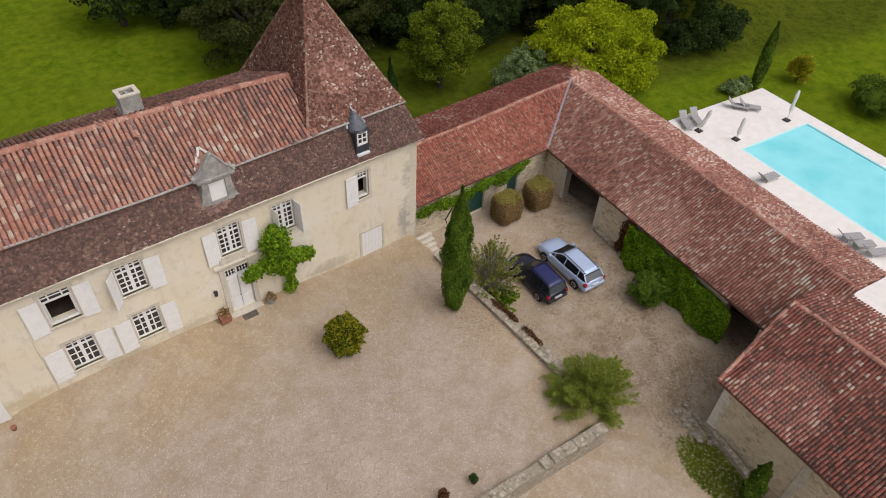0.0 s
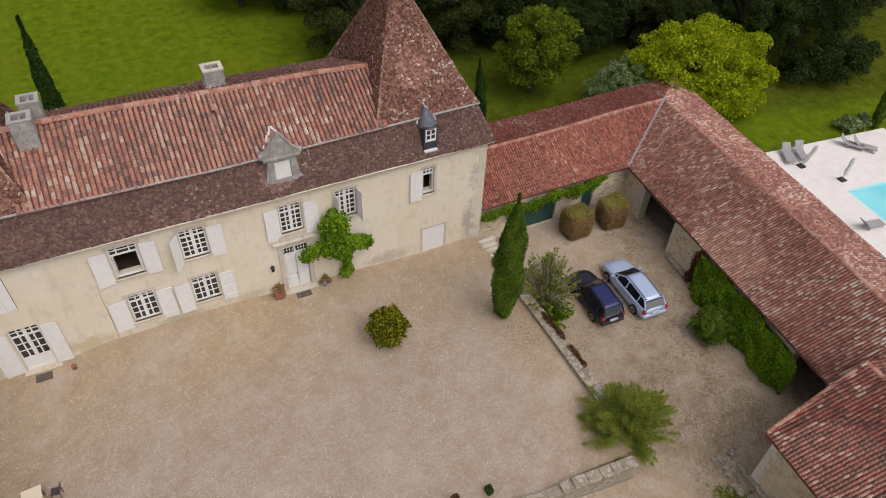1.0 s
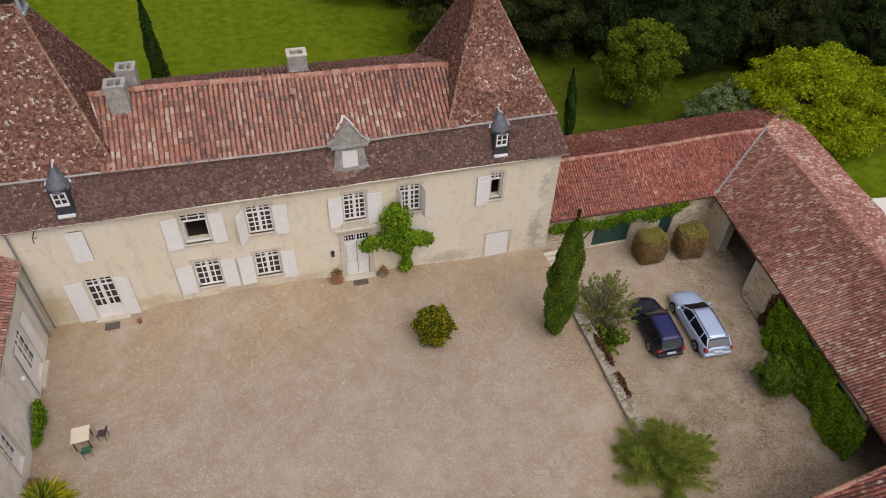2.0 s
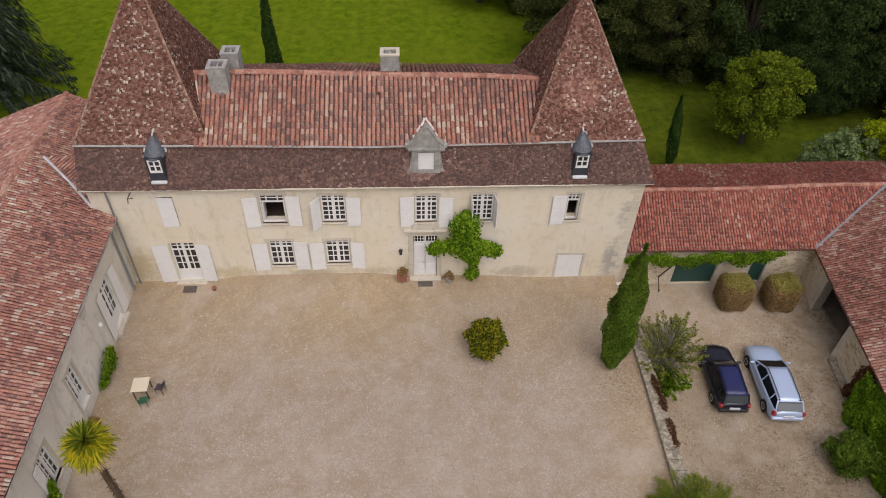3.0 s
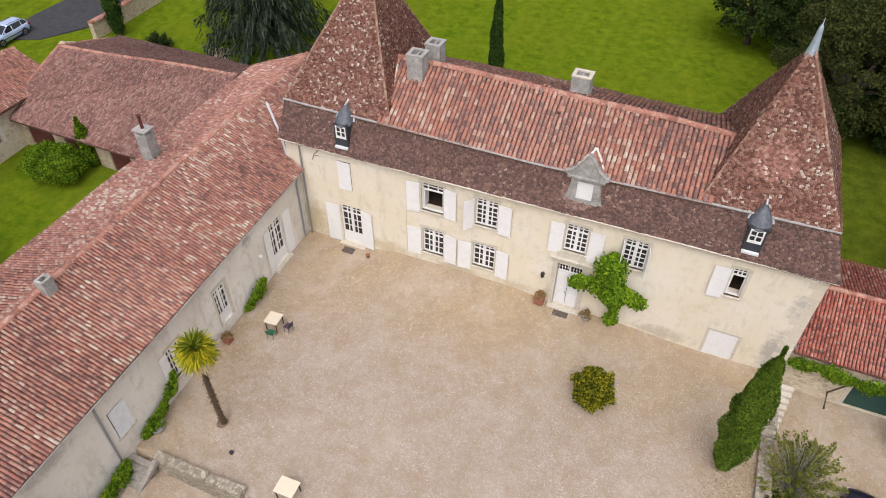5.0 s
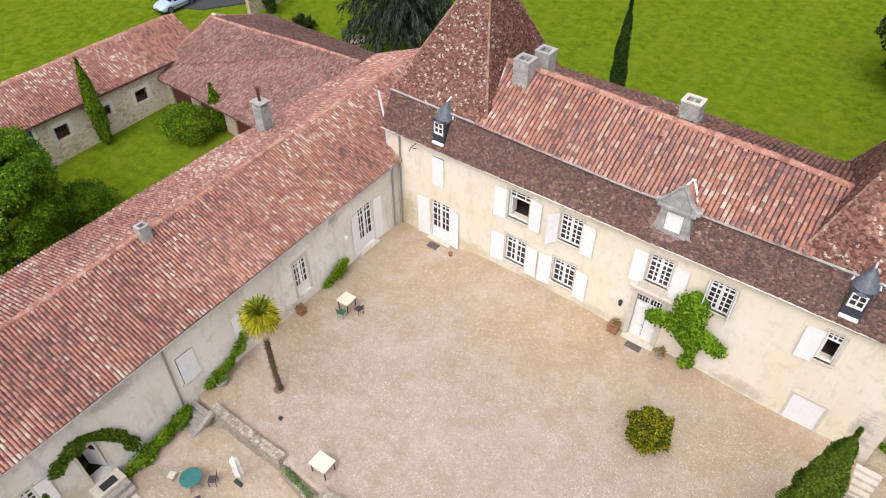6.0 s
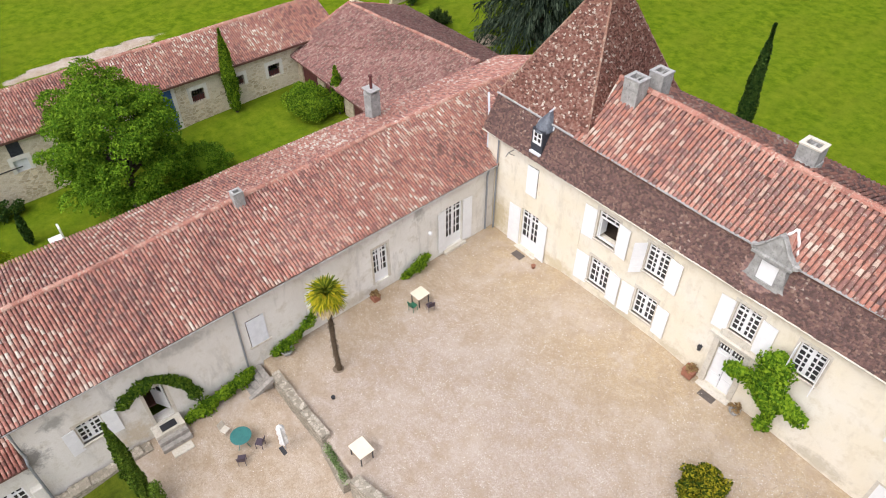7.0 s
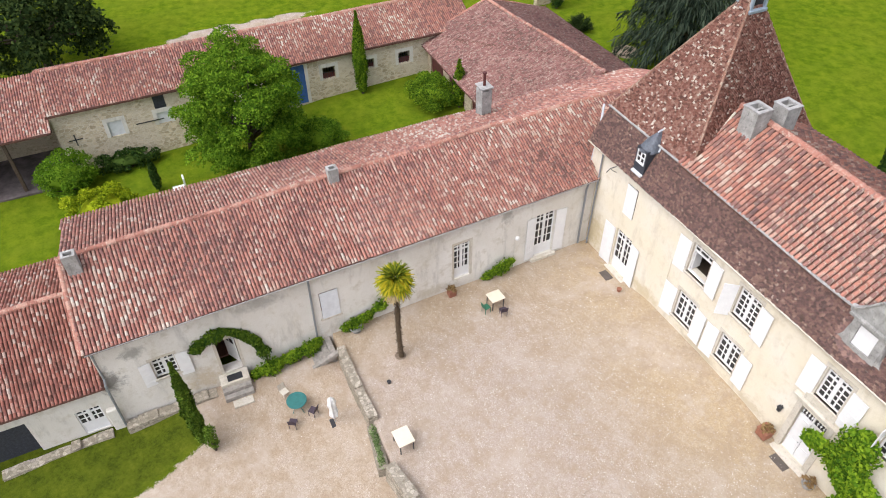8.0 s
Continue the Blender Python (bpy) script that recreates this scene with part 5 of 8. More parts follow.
    part("down_pipe", xform(tube(bmesh.new(), [(0.12, -0.12, 4.8), (0.1, -0.08, 4.3), (0.1, -0.08, 2.7), (0.02, -0.2, 2.3), (0.0, -0.3, -0.7)], 0.06, 8), fr), M_ZINC, wing)
    part("wall_lamp", xform(lathe(bmesh.new(), [(0.05, 0), (0.12, 0.06), (0.12, 0.2), (0.04, 0.28)], (s(-4.75), -0.14, 2.2), 10), fr), M_WHITE, wing)
    for y in (-5.3, -8.1, -16.9, -23.2, -26.4):
        part("eave_vent", xform(boxes(((s(y), -0.015, 4.45), (s(y) + 0.32, 0.05, 4.58))), fr), M_DARK, wing)
    # roof
    ez, ro = 4.98, 7.1
    E0, E1 = (1.0, 0.42, ez), (1.93, -27.2, ez)
    R0, R1, R2 = (-3.75, 9.2, 7.1), (-3.5, -4.0, 7.14), (-2.4, -27.2, 7.02)
    B0, B1 = (-8.35, 9.1, 5.3), (-7.85, -27.4, 5.25)
    V0, V1, Rn = (-0.08, 0.5, 5.5), (-2.9, 3.05, 6.85), (-3.62, 3.05, 7.13)
    C0, H0, H1 = (-0.08, 3.05, 6.95), (-0.25, 3.1, 5.6), (-0.25, 9.2, 5.6)
    faces = [[E1, E0, V0, V1, Rn, R1, R2], [(-0.34, 0.72, 5.62), V0, C0, V1], [H0, H1, R0, Rn], [B0, B1, R2, R1], [B0, R1, R0]]
    r = deck("roof", faces, wing, M_DECKTILE, 0.14, "canal tiles mottled red, brown and cream with lichen")
    cover(r, faces, "canal", WINGC, 0.04, 51, near=(0.5, -12, 5.2), lichen_at=0.59)
    ridge_row("ridge_tiles", R0, R1, wing, M_RIDGE, 0.14, 52)
    ridge_row("ridge_tiles", R1, R2, wing, M_RIDGE, 0.14, 53)
    ridge_row("verge_tiles", R2, E1, wing, M_RIDGE, 0.10, 54)
    ridge_row("verge_tiles", R0, B0, wing, M_RIDGE, 0.10, 55)
    part("gutter", tube(bmesh.new(), [(1.06, 0.3, ez - 0.09), (1.52, -12.6, ez - 0.1), (1.98, -27.1, ez - 0.09)], 0.032, 7), M_PALEZINC, wing)
    part("lead_valley", tube(bmesh.new(), [(0.0, 0.42, 5.56), (-1.4, 1.78, 6.26), (-2.9, 3.05, 6.95)], 0.07, 6), M_PALELEAD, wing)
    # chimneys
    cx, cy, cz = -6.85, -2.98, 7.45
    c1 = simple_chimney(wing, cx, cy, 4.6, cz, 0.78, 0.68, M_ASHLAR)
    part("chimney_slab", boxes(((cx - 0.46, cy - 0.4, cz + 0.17), (cx + 0.46, cy + 0.4, cz + 0.25)), *[((cx + a, cy + b, cz), (cx + a + 0.16, cy + b + 0.15, cz + 0.17)) for a in (-0.36, 0.2) for b in (-0.3, 0.15)]), M_PALEZINC, c1, local=True)
    part("flue_pipe", lathe(bmesh.new(), [(0.09, 0), (0.09, 0.75), (0.14, 0.78), (0.14, 0.85)], (cx, cy, cz + 0.25), 8), M_OXRED, c1, local=True)
    simple_chimney(wing, -2.8, -13.95, 6.4, 7.72, 0.5, 0.55)
    simple_chimney(wing, -1.72, -26.6, 6.0, 7.7, 0.5, 0.6, M_ASHLAR)
    return wing


west_wing = build_wing()


def build_annex():
    ax = thing("annex", (-3, -30, -1), "lower stone annex with canal-tile roof at the wing's end", "building")
    fr = frame_at((1.32, -38.0, 0), (0, 1, 0))
    holes = [(9.12, 10.25, -0.9, 0.84), (4.6, 7.15, -1.3, 1.3)]
    part("front_wall", xform(wall_mesh(10.93, -1.7, 2.2, 0.5, holes), fr), M_WINGR, ax, "patched cream and grey lime render")
    part("back_wall", boxes(((-6.9, -38, -1.9), (-6.4, -27.6, 3.5))), M_RUBBLE_W, ax)
    gb = prism(bmesh.new(), [(-6.4, -1.8), (0.82, -1.8), (0.82, 2.2), (-2.45, 4.65), (-6.4, 3.5)], -38, -37.5, "y")
    part("gable_wall", gb, M_RUBBLE_W, ax)
    # floor and partition are near black so the inside reads as unlit
    part("inner_floor", boxes(((-6.4, -37.5, -1.3), (0.82, -27.1, -1.2))), M_DARK, ax)
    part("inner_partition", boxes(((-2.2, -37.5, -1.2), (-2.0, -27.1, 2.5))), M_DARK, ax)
    window(ax, fr, *holes[0], cols=4, rows=(2, 2, 1), solid=0.7, name="glazed_door", sill=False, depth=0.1)
    part("garage_door", xform(grooved(bmesh.new(), 4.62, 7.13, -1.28, 1.28, 0.2, 0.26, 8), fr), M_SLATE, ax, "dark slate-blue boarded garage door")
    part("corner_pier", boxes(((1.3, -27.6, -1.5), (1.62, -27.08, 0.5)), bevel=0.05), M_GREYR, ax)
    E0, E1 = (1.66, -27.1, 2.3), (1.66, -38.3, 2.3)
    R0, R1 = (-2.45, -27.1, 4.9), (-2.45, -38.3, 4.9)
    B0, B1 = (-7.2, -27.1, 3.45), (-7.2, -38.3, 3.45)
    faces = [[E1, E0, R0, R1], [B0, B1, R1, R0]]
    r = deck("roof", faces, ax, M_DECKTILE, 0.14)
    cover(r, faces, "canal", BARNC, 0.03, 61)
    ridge_row("ridge_tiles", R0, R1, ax, M_RIDGE, 0.14, 62)
    return ax


build_annex()


def gable_range(name, label, x_face, y0, y1, ez, rx, rz, bx, bz, base, wall_m, holes, stops, seed, near=None, facing=1, fills=()):
    """A long range along y whose front faces +x (facing 1) or -x (facing -1), with a ridge roof."""
    rg = thing(name, ((x_face + bx) / 2, (y0 + y1) / 2, base), label, "building")
    if facing > 0:
        fr = frame_at((x_face, y0, 0), (0, 1, 0))
        conv = lambda y: y - y0
    else:
        fr = frame_at((x_face, y1, 0), (0, -1, 0))
        conv = lambda y: y1 - y
    hs = [(min(conv(a), conv(b)), max(conv(a), conv(b)), c, d) for a, b, c, d in holes]
    part("front_wall", xform(wall_mesh(y1 - y0, base - 0.4, ez - 0.05, 0.55, hs), fr), wall_m, rg)
    bw_ = bx + 0.5 * facing
    lo, hi = sorted((bw_, bw_ + 0.5 * facing))
    part("back_wall", boxes(((lo, y0, base - 0.4), (hi, y1, bz - 0.08))), wall_m, rg)
    xf = x_face - 0.55 * facing
    for a, b in ((y0, y0 + 0.5), (y1 - 0.5, y1)):
        xb2 = lo if facing < 0 else hi
        poly = [(xb2, base - 0.4), (xf, base - 0.4), (xf, ez - 0.1), (rx, rz - 0.15), (xb2, bz - 0.1)]
        part("gable_wall", prism(bmesh.new(), poly, a, b, "y"), wall_m, rg)
    # near-black floor carries the darkness inside the range
    part("inner_floor", boxes(((min(lo, xf), y0 + 0.5, base - 0.1), (max(hi, xf), y1 - 0.5, base - 0.03))), M_DARK, rg)
    ov = 0.35 * facing
    E0, E1 = (x_face + ov, y0 - 0.2, ez - 0.12), (x_face + ov, y1 + 0.2, ez - 0.12)
    R0, R1 = (rx, y0 - 0.2, rz), (rx, y1 + 0.2, rz)
    B0, B1 = (bx, y0 - 0.2, bz), (bx, y1 + 0.2, bz)
    if facing > 0:
        faces = [[E0, E1, R1, R0], [B1, B0, R0, R1]]
    else:
        faces = [[E1, E0, R0, R1], [B0, B1, R1, R0]]
    r = deck("roof", faces, rg, M_DECKTILE, 0.14)
    cover(r, faces, "canal", stops, 0.035, seed, near)
    ridge_row("ridge_tiles", R0, R1, rg, M_RIDGE, 0.14, seed + 1)
    return rg, fr, hs


# ---------------------------------------------------------------- garden ranges to the west
def build_garden_ranges():
    holes = [(-2.25, -1.2, 1.35, 2.4), (-5.15, -4.35, 1.6, 2.4), (-8.7, -7.65, 1.45, 2.5), (-11.7, -10.1, -0.2, 3.15), (-21.4, -20.6, 2.15, 3.45), (-21.45, -20.55, 0.9, 1.85), (-24.85, -23.85, 0.75, 1.95)]
    rg, fr, hs = gable_range("stable_range", "pale rubble-stone stable range with lichened canal tiles", -22.9, -28.2, 4.4, 3.68, -26.1, 5.2, -27.4, 4.7, -1.4, M_RUBBLE_W, holes, WINGC, 71)
    for k in (0, 1, 2):
        x0, x1, z0, z1 = hs[k]
        surround(rg, fr, x0, x1, z0, z1, 0.26, M_GREYR)
        part("window_grille", xform(boxes(*[((x0 + (x1 - x0) * i / 5 - 0.015, 0.15, z0), (x0 + (x1 - x0) * i / 5 + 0.015, 0.18, z1)) for i in range(1, 5)], ((x0, 0.15, (z0 + z1) / 2 - 0.02), (x1, 0.18, (z0 + z1) / 2 + 0.02))), fr), M_IRON, rg)
        part("window_panel", xform(boxes(((x0, 0.3, z0), (x1, 0.34, z0 + 0.45 * (z1 - z0)))), fr), M_OXRED, rg)
    x0, x1, z0, z1 = hs[3]
    n = 8
    part("blue_door", xform(grooved(bmesh.new(), x0, x1, z0 + 0.03, z1, 0.1, 0.16, n), fr), M_BLUE, rg, "tall faded blue boarded door")
    surround(rg, fr, x0, x1, z0, z1, 0.25, M_GREYR)
    x0, x1, z0, z1 = hs[4]
    part("dark_shutter", xform(boxes(((x0, 0.05, z0), (x1, 0.1, z1)), ((x0 - 0.02, -0.05, z0 + 0.2), (x1 + 0.02, -0.02, z0 + 0.28))), fr), M_SLATE, rg)
    for k in (5, 6):
        x0, x1, z0, z1 = hs[k]
        part("blocked_window", xform(boxes(((x0, 0.12, z0), (x1, 0.2, z1))), fr), M_WHITE2, rg)
        surround(rg, fr, x0, x1, z0, z1, 0.26, M_GREYR)
    part("iron_tie", xform(boxes(((5.2, -0.05, 1.3), (7.2, -0.01, 1.36)), ((1.0, -0.05, 0.7), (1.08, -0.01, 1.6)), ((0.6, -0.05, 1.15), (1.5, -0.01, 1.22))), fr), M_IRON, rg)
    # lean-to at the far end, open at the front
    lt = thing("open_shed", (-23, -32, -1.6), "open-fronted cart shed with canal-tile roof", "shed")
    part("back_wall", boxes(((-27.4, -38, -1.8), (-27.0, -28.25, 3.9))), M_RUBBLE, lt)
    part("shed_floor", boxes(((-27.0, -37.6, -1.8), (-21.7, -28.25, -1.48)), bevel=0.03), M_SHEDFLOOR, lt, "dark packed earth and grit floor")
    part("side_wall", boxes(((-27.0, -38, -1.8), (-22.2, -37.6, 2.6))), M_RUBBLE_W, lt)
    for y in (-31.5, -34.6):
        part("timber_post", boxes(((-22.3, y, -1.48), (-22.08, y + 0.22, 2.55)), bevel=0.02), M_TIMBER, lt)
    part("eave_beam", boxes(((-22.3, -37.6, 2.55), (-22.08, -28.25, 2.75))), M_TIMBER, lt)
    fc = [[(-21.8, -38.2, 2.75), (-21.8, -28.3, 2.75), (-27.4, -28.3, 4.55), (-27.4, -38.2, 4.55)]]
    r = deck("roof", fc, lt, M_DECKTILE, 0.12)
    cover(r, fc, "canal", WINGC, 0.03, 75)
    # range across the garden's end, facing south
    sr = thing("cart_barn", (-16, 3, -0.8), "brown-tiled barn with dark red boards facing the garden", "barn")
    frs = frame_at((-23.4, 0.35, 0), (1, 0, 0))
    hs2 = [(1.2, 3.6, -0.7, 2.0), (4.6, 7.4, -0.7, 2.0), (8.6, 10.4, -0.7, 1.9), (11.2, 13.4, -0.7, 1.9)]
    part("front_wall", xform(wall_mesh(14.9, -1.2, 2.6, 0.5, hs2), frs), M_RUBBLE, sr)
    for k, mm in zip(hs2, (M_OXRED, M_OXRED, M_OXRED, M_GREEN)):
        n = 8
        part("board_door", xform(grooved(bmesh.new(), k[0], k[1], k[2], k[3], 0.12, 0.17, n), frs), mm, sr)
    part("back_wall", boxes(((-23.4, 11.5, -1.2), (-8.6, 12.0, 3.0))), M_RUBBLE, sr)
    part("gable_wall", prism(bmesh.new(), [(0.85, -1.2), (11.5, -1.2), (11.5, 2.9), (6.4, 5.4), (0.85, 2.5)], -23.4, -22.9, "x"), M_RUBBLE, sr)
    E0, E1 = (-23.9, -0.1, 2.65), (-8.3, -0.4, 2.65)
    R0, R1 = (-22.6, 5.6, 5.55), (-8.3, 7.2, 5.55)
    B0, B1 = (-23.9, 12.3, 3.0), (-8.3, 12.3, 3.0)
    fc = [[E0, E1, R1, R0], [B1, B0, R0, R1], [B0, E0, R0]]
    r = deck("roof", fc, sr, M_DECKTILE, 0.14, "dull brown canal tiles, mossy")
    cover(r, fc, "canal", CARTC, 0.04, 81, lichen_at=0.58, spread=0.9)
    ridge_row("ridge_tiles", R0, R1, sr, M_RIDGE, 0.13, 82)
    ridge_row("hip_tiles", E0, R0, sr, M_RIDGE, 0.10, 83)
    ridge_row("hip_tiles", B0, R0, sr, M_RIDGE, 0.11, 84)


build_garden_ranges()


# ---------------------------------------------------------------- barns round the car yard
def build_barn():
    bn = thing("courtyard_barn", (40, -4, -1.4), "L-shaped rubble barn with red canal-tile roof and open bay", "barn")
    g = -1.4
    frn = frame_at((28.9, 0.7, 0), (1, 0, 0))
    hn = [(3.3, 5.9, g, 0.75), (7.95, 8.9, g, 0.6)]
    part("north_wall", xform(wall_mesh(11.9, g - 0.3, 1.75, 0.5, hn), frn), M_RUBBLE_W, bn)
    for k in hn:
        n = 6 if k[1] - k[0] > 2 else 3
        dr = part("garage_door", xform(grooved(bmesh.new(), k[0], k[1], k[2] + 0.03, k[3], 0.15, 0.21, n), frn), M_GREEN, bn, "dark green boarded double door")
        part("stone_jamb", xform(boxes(((k[0] - 0.22, -0.02, g), (k[0] + 0.004, 0.12, k[3] - 0.004)), ((k[1] - 0.004, -0.02, g), (k[1] + 0.22, 0.12, k[3] - 0.004)), ((k[0] - 0.22, -0.02, k[3] - 0.004), (k[1] + 0.22, 0.12, k[3] + 0.2)), bevel=0.004), frn), M_PALESTONE, bn)
    # east range front faces -x
    a, b = Vector((40.4, 0.7, 0)), Vector((38.25, -18.7, 0))
    fre = frame_at(a, b - a)
    Le = (b - a).length
    he = [(2.35, 5.7, g - 0.25, 1.15), (16.5, 18.7, g - 0.25, 1.2)]
    part("east_wall", xform(wall_mesh(Le, g - 0.3, 1.75, 0.5, he), fre), M_RUBBLE_W, bn)
    part("lintel", xform(boxes(((2.1, -0.03, 1.15), (5.95, 0.3, 1.42))), fre), M_TIMBER, bn)
    part("lintel", xform(boxes(((16.3, -0.03, 1.2), (18.9, 0.3, 1.45))), fre), M_TIMBER, bn)
    for u0, u1 in ((1.95, 2.35), (5.7, 6.05)):
        part("stone_pier", xform(boxes(((u0, -0.05, g), (u1, 0.5, 1.15)), bevel=0.02), fre), M_PALESTONE, bn)
    part("wall_plinth", xform(boxes(((6.05, -0.35, g - 0.1), (15.8, 0.0, g + 0.25)), bevel=0.06), fre), M_DRYWALL, bn)
    part("inner_floor", boxes(((40.9, -19, g - 0.1), (47.4, 6.6, g + 0.08))), M_BAYFLOOR, bn)
    part("back_wall", boxes(((45.6, -19.4, g - 0.3), (46.1, -2.0, 2.1)), ((47.4, -2.0, g - 0.3), (47.9, 7.0, 2.1))), M_RUBBLE, bn)
    part("back_wall", boxes(((28.9, 6.5, g - 0.3), (47.4, 7.0, 2.1))), M_RUBBLE, bn)
    # added near-black walls darken the depth of the barn
    part("inner_partition", boxes(((41.0, 0.9, g), (41.3, 6.5, 1.9)), ((42.5, -7.5, g), (45.6, -7.2, 2.0))), M_DARK, bn)
    part("gable_wall", prism(bmesh.new(), [(38.6, g - 0.3), (45.6, g - 0.3), (45.6, 2.2), (42.4, 3.4), (38.6, 1.7)], -19.4, -18.9, "y"), M_RUBBLE, bn)
    part("hay_rack", boxes(((44.0, -4.5, g), (45.4, -1.5, g + 0.9)), bevel=0.05), M_WOOD, bn)
    ez, rz = 1.74, 3.75
    V = (40.05, 0.36, ez)
    W0 = (28.95, 0.44, ez + 0.02)
    Rc = (45.35, 3.8, rz)
    Rw = (28.95, 3.5, rz - 0.05)
    Bc, Bw = (49.9, 7.5, 2.6), (28.95, 7.4, 2.6)
    S0, Rs, Bs = (37.8, -19.7, ez), (42.4, -20.1, rz - 0.05), (46.3, -20.2, 2.55)
    north, nback = [W0, V, Rc, Rw], [Bc, Bw, Rw, Rc]
    east, eback = [V, S0, Rs, Rc], [Bs, Bc, Rc, Rs]
    r = deck("north_roof", [north, nback], bn, M_DECKTILE, 0.14, "orange-red canal tiles")
    cover(r, [north, nback], "canal", DARKR, 0.035, 91, near=(33, 1.0, 2), lichen_at=0.58)
    r = deck("east_roof", [east, eback], bn, M_DECKTILE, 0.14, "brown-red canal tiles with pale lichen")
    cover(r, [east, eback], "canal", BARNC, 0.04, 92, near=(39, -9, 2), lichen_at=0.58)
    ridge_row("ridge_tiles", Rw, Rc, bn, M_RIDGE, 0.13, 93)
    ridge_row("ridge_tiles", Rc, Rs, bn, M_RIDGE, 0.13, 94)
    ridge_row("hip_tiles", Bc, Rc, bn, M_RIDGE, 0.12, 95)
    part("lead_valley", tube(bmesh.new(), [Vector(V) + Vector((0, 0, 0.02)), Vector(Rc) + Vector((0, 0, 0.04))], 0.1, 6), M_ZINC, bn)
    part("flashing", boxes(((28.83, 0.44, 1.82), (28.93, 3.8, 2.02))), M_ZINC, bn)
    return bn


build_barn()


def build_outbuilding():
    ob = thing("outbuilding", (37, -24, -1.4), "rubble-stone outbuilding with dark red canal-tile roof", "building")
    a, b = Vector((32.95, -19.25, 0)), Vector((31.8, -30.3, 0))
    fr = frame_at(a, b - a)
    L = (b - a).length
    part("front_wall", xform(wall_mesh(L, -1.8, 2.4, 0.55, [(6.2, 7.3, -1.4, 0.7)]), fr), M_RUBBLE_W, ob)
    for i in range(10):
        part("quoin", xform(boxes(((-0.02, -0.02, -1.7 + i * 0.38), (0.5 if i % 2 else 0.32, 0.5, -1.7 + i * 0.38 + 0.36)), bevel=0.012), fr), M_GREYR, ob)
    part("plank_door", xform(grooved(bmesh.new(), 6.22, 7.28, -1.4, 0.69, 0.12, 0.17, 5), fr), M_WOOD, ob)
    for u0 in (4.6, 8.6):
        part("stone_pier", xform(boxes(((u0, -0.06, -1.6), (u0 + 0.4, 0.3, 2.2)), bevel=0.02), fr), M_PALESTONE, ob)
    part("gable_wall", prism(bmesh.new(), [(33.5, -1.8), (42.0, -1.8), (42.0, 2.4), (37.8, 4.3), (33.5, 2.35)], -19.65, -19.25, "y"), M_RUBBLE, ob)
    part("back_wall", boxes(((42.0, -30.3, -1.8), (42.5, -19.25, 2.5))), M_RUBBLE, ob)
    part("gable_wall", prism(bmesh.new(), [(32.4, -1.8), (42.0, -1.8), (42.0, 2.4), (37.2, 4.3), (32.4, 2.35)], -30.7, -30.3, "y"), M_RUBBLE, ob)
    E0, E1 = (32.45, -18.98, 2.55), (31.2, -31.0, 2.55)
    R0, R1 = (37.86, -18.8, 4.5), (37.0, -31.0, 4.5)
    B0, B1 = (43.0, -18.7, 2.6), (42.6, -31.0, 2.6)
    faces = [[E0, E1, R1, R0], [B1, B0, R0, R1]]
    r = deck("roof", faces, ob, M_DECKTILE, 0.14, "dark red canal tiles with slipped pieces")
    cover(r, faces, "canal", OUTC, 0.04, 101, near=(33.5, -21.5, 2.8), lichen_at=0.6, spread=0.9)
    ridge_row("ridge_tiles", R0, R1, ob, M_RIDGE, 0.13, 102)
    ridge_row("verge_tiles", E0, R0, ob, M_RIDGE, 0.1, 103)


build_outbuilding()

# ---------------------------------------------------------------- plants
M_LEAF_OAK = leaf_mat("dark_wood_leaves", (0.011, 0.023, 0.007), (0.026, 0.046, 0.012), (0.062, 0.090, 0.022))
M_LEAF_WOOD = leaf_mat("olive_wood_leaves", (0.018, 0.026, 0.008), (0.044, 0.054, 0.014), (0.095, 0.105, 0.028))
M_LEAF_MID = leaf_mat("garden_tree_leaves", (0.036, 0.092, 0.006), (0.088, 0.180, 0.010), (0.19, 0.31, 0.018))
M_LEAF_OLIVEG = leaf_mat("olive_green_leaves", (0.042, 0.072, 0.006), (0.098, 0.140, 0.009), (0.19, 0.23, 0.017))
M_LEAF_YEL = leaf_mat("lime_green_leaves", (0.10, 0.155, 0.004), (0.23, 0.30, 0.007), (0.38, 0.43, 0.013))
M_LEAF_SILV = leaf_mat("silver_green_leaves", (0.07, 0.115, 0.035), (0.15, 0.21, 0.075), (0.27, 0.34, 0.15))
M_LEAF_GREY = leaf_mat("grey_olive_leaves", (0.09, 0.11, 0.02), (0.18, 0.20, 0.035), (0.30, 0.30, 0.07))
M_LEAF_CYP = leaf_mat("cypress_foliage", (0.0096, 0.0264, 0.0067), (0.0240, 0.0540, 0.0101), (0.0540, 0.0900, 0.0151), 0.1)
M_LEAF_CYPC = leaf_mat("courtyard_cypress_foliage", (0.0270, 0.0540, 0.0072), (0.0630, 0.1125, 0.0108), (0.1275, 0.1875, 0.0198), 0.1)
M_LEAF_IVY = leaf_mat("ivy_leaves", (0.022, 0.055, 0.005), (0.075, 0.155, 0.009), (0.23, 0.34, 0.017))
M_LEAF_MAG = leaf_mat("evergreen_bush_leaves", (0.018, 0.040, 0.005), (0.060, 0.088, 0.008), (0.42, 0.36, 0.02))
M_LEAF_DRY = leaf_mat("dry_hedge_leaves", (0.14, 0.08, 0.034), (0.24, 0.15, 0.065), (0.33, 0.235, 0.105), 0.1)
M_LEAF_HEDGETOP = leaf_mat("hedge_top_leaves", (0.15, 0.125, 0.03), (0.25, 0.21, 0.055), (0.34, 0.30, 0.085), 0.1)
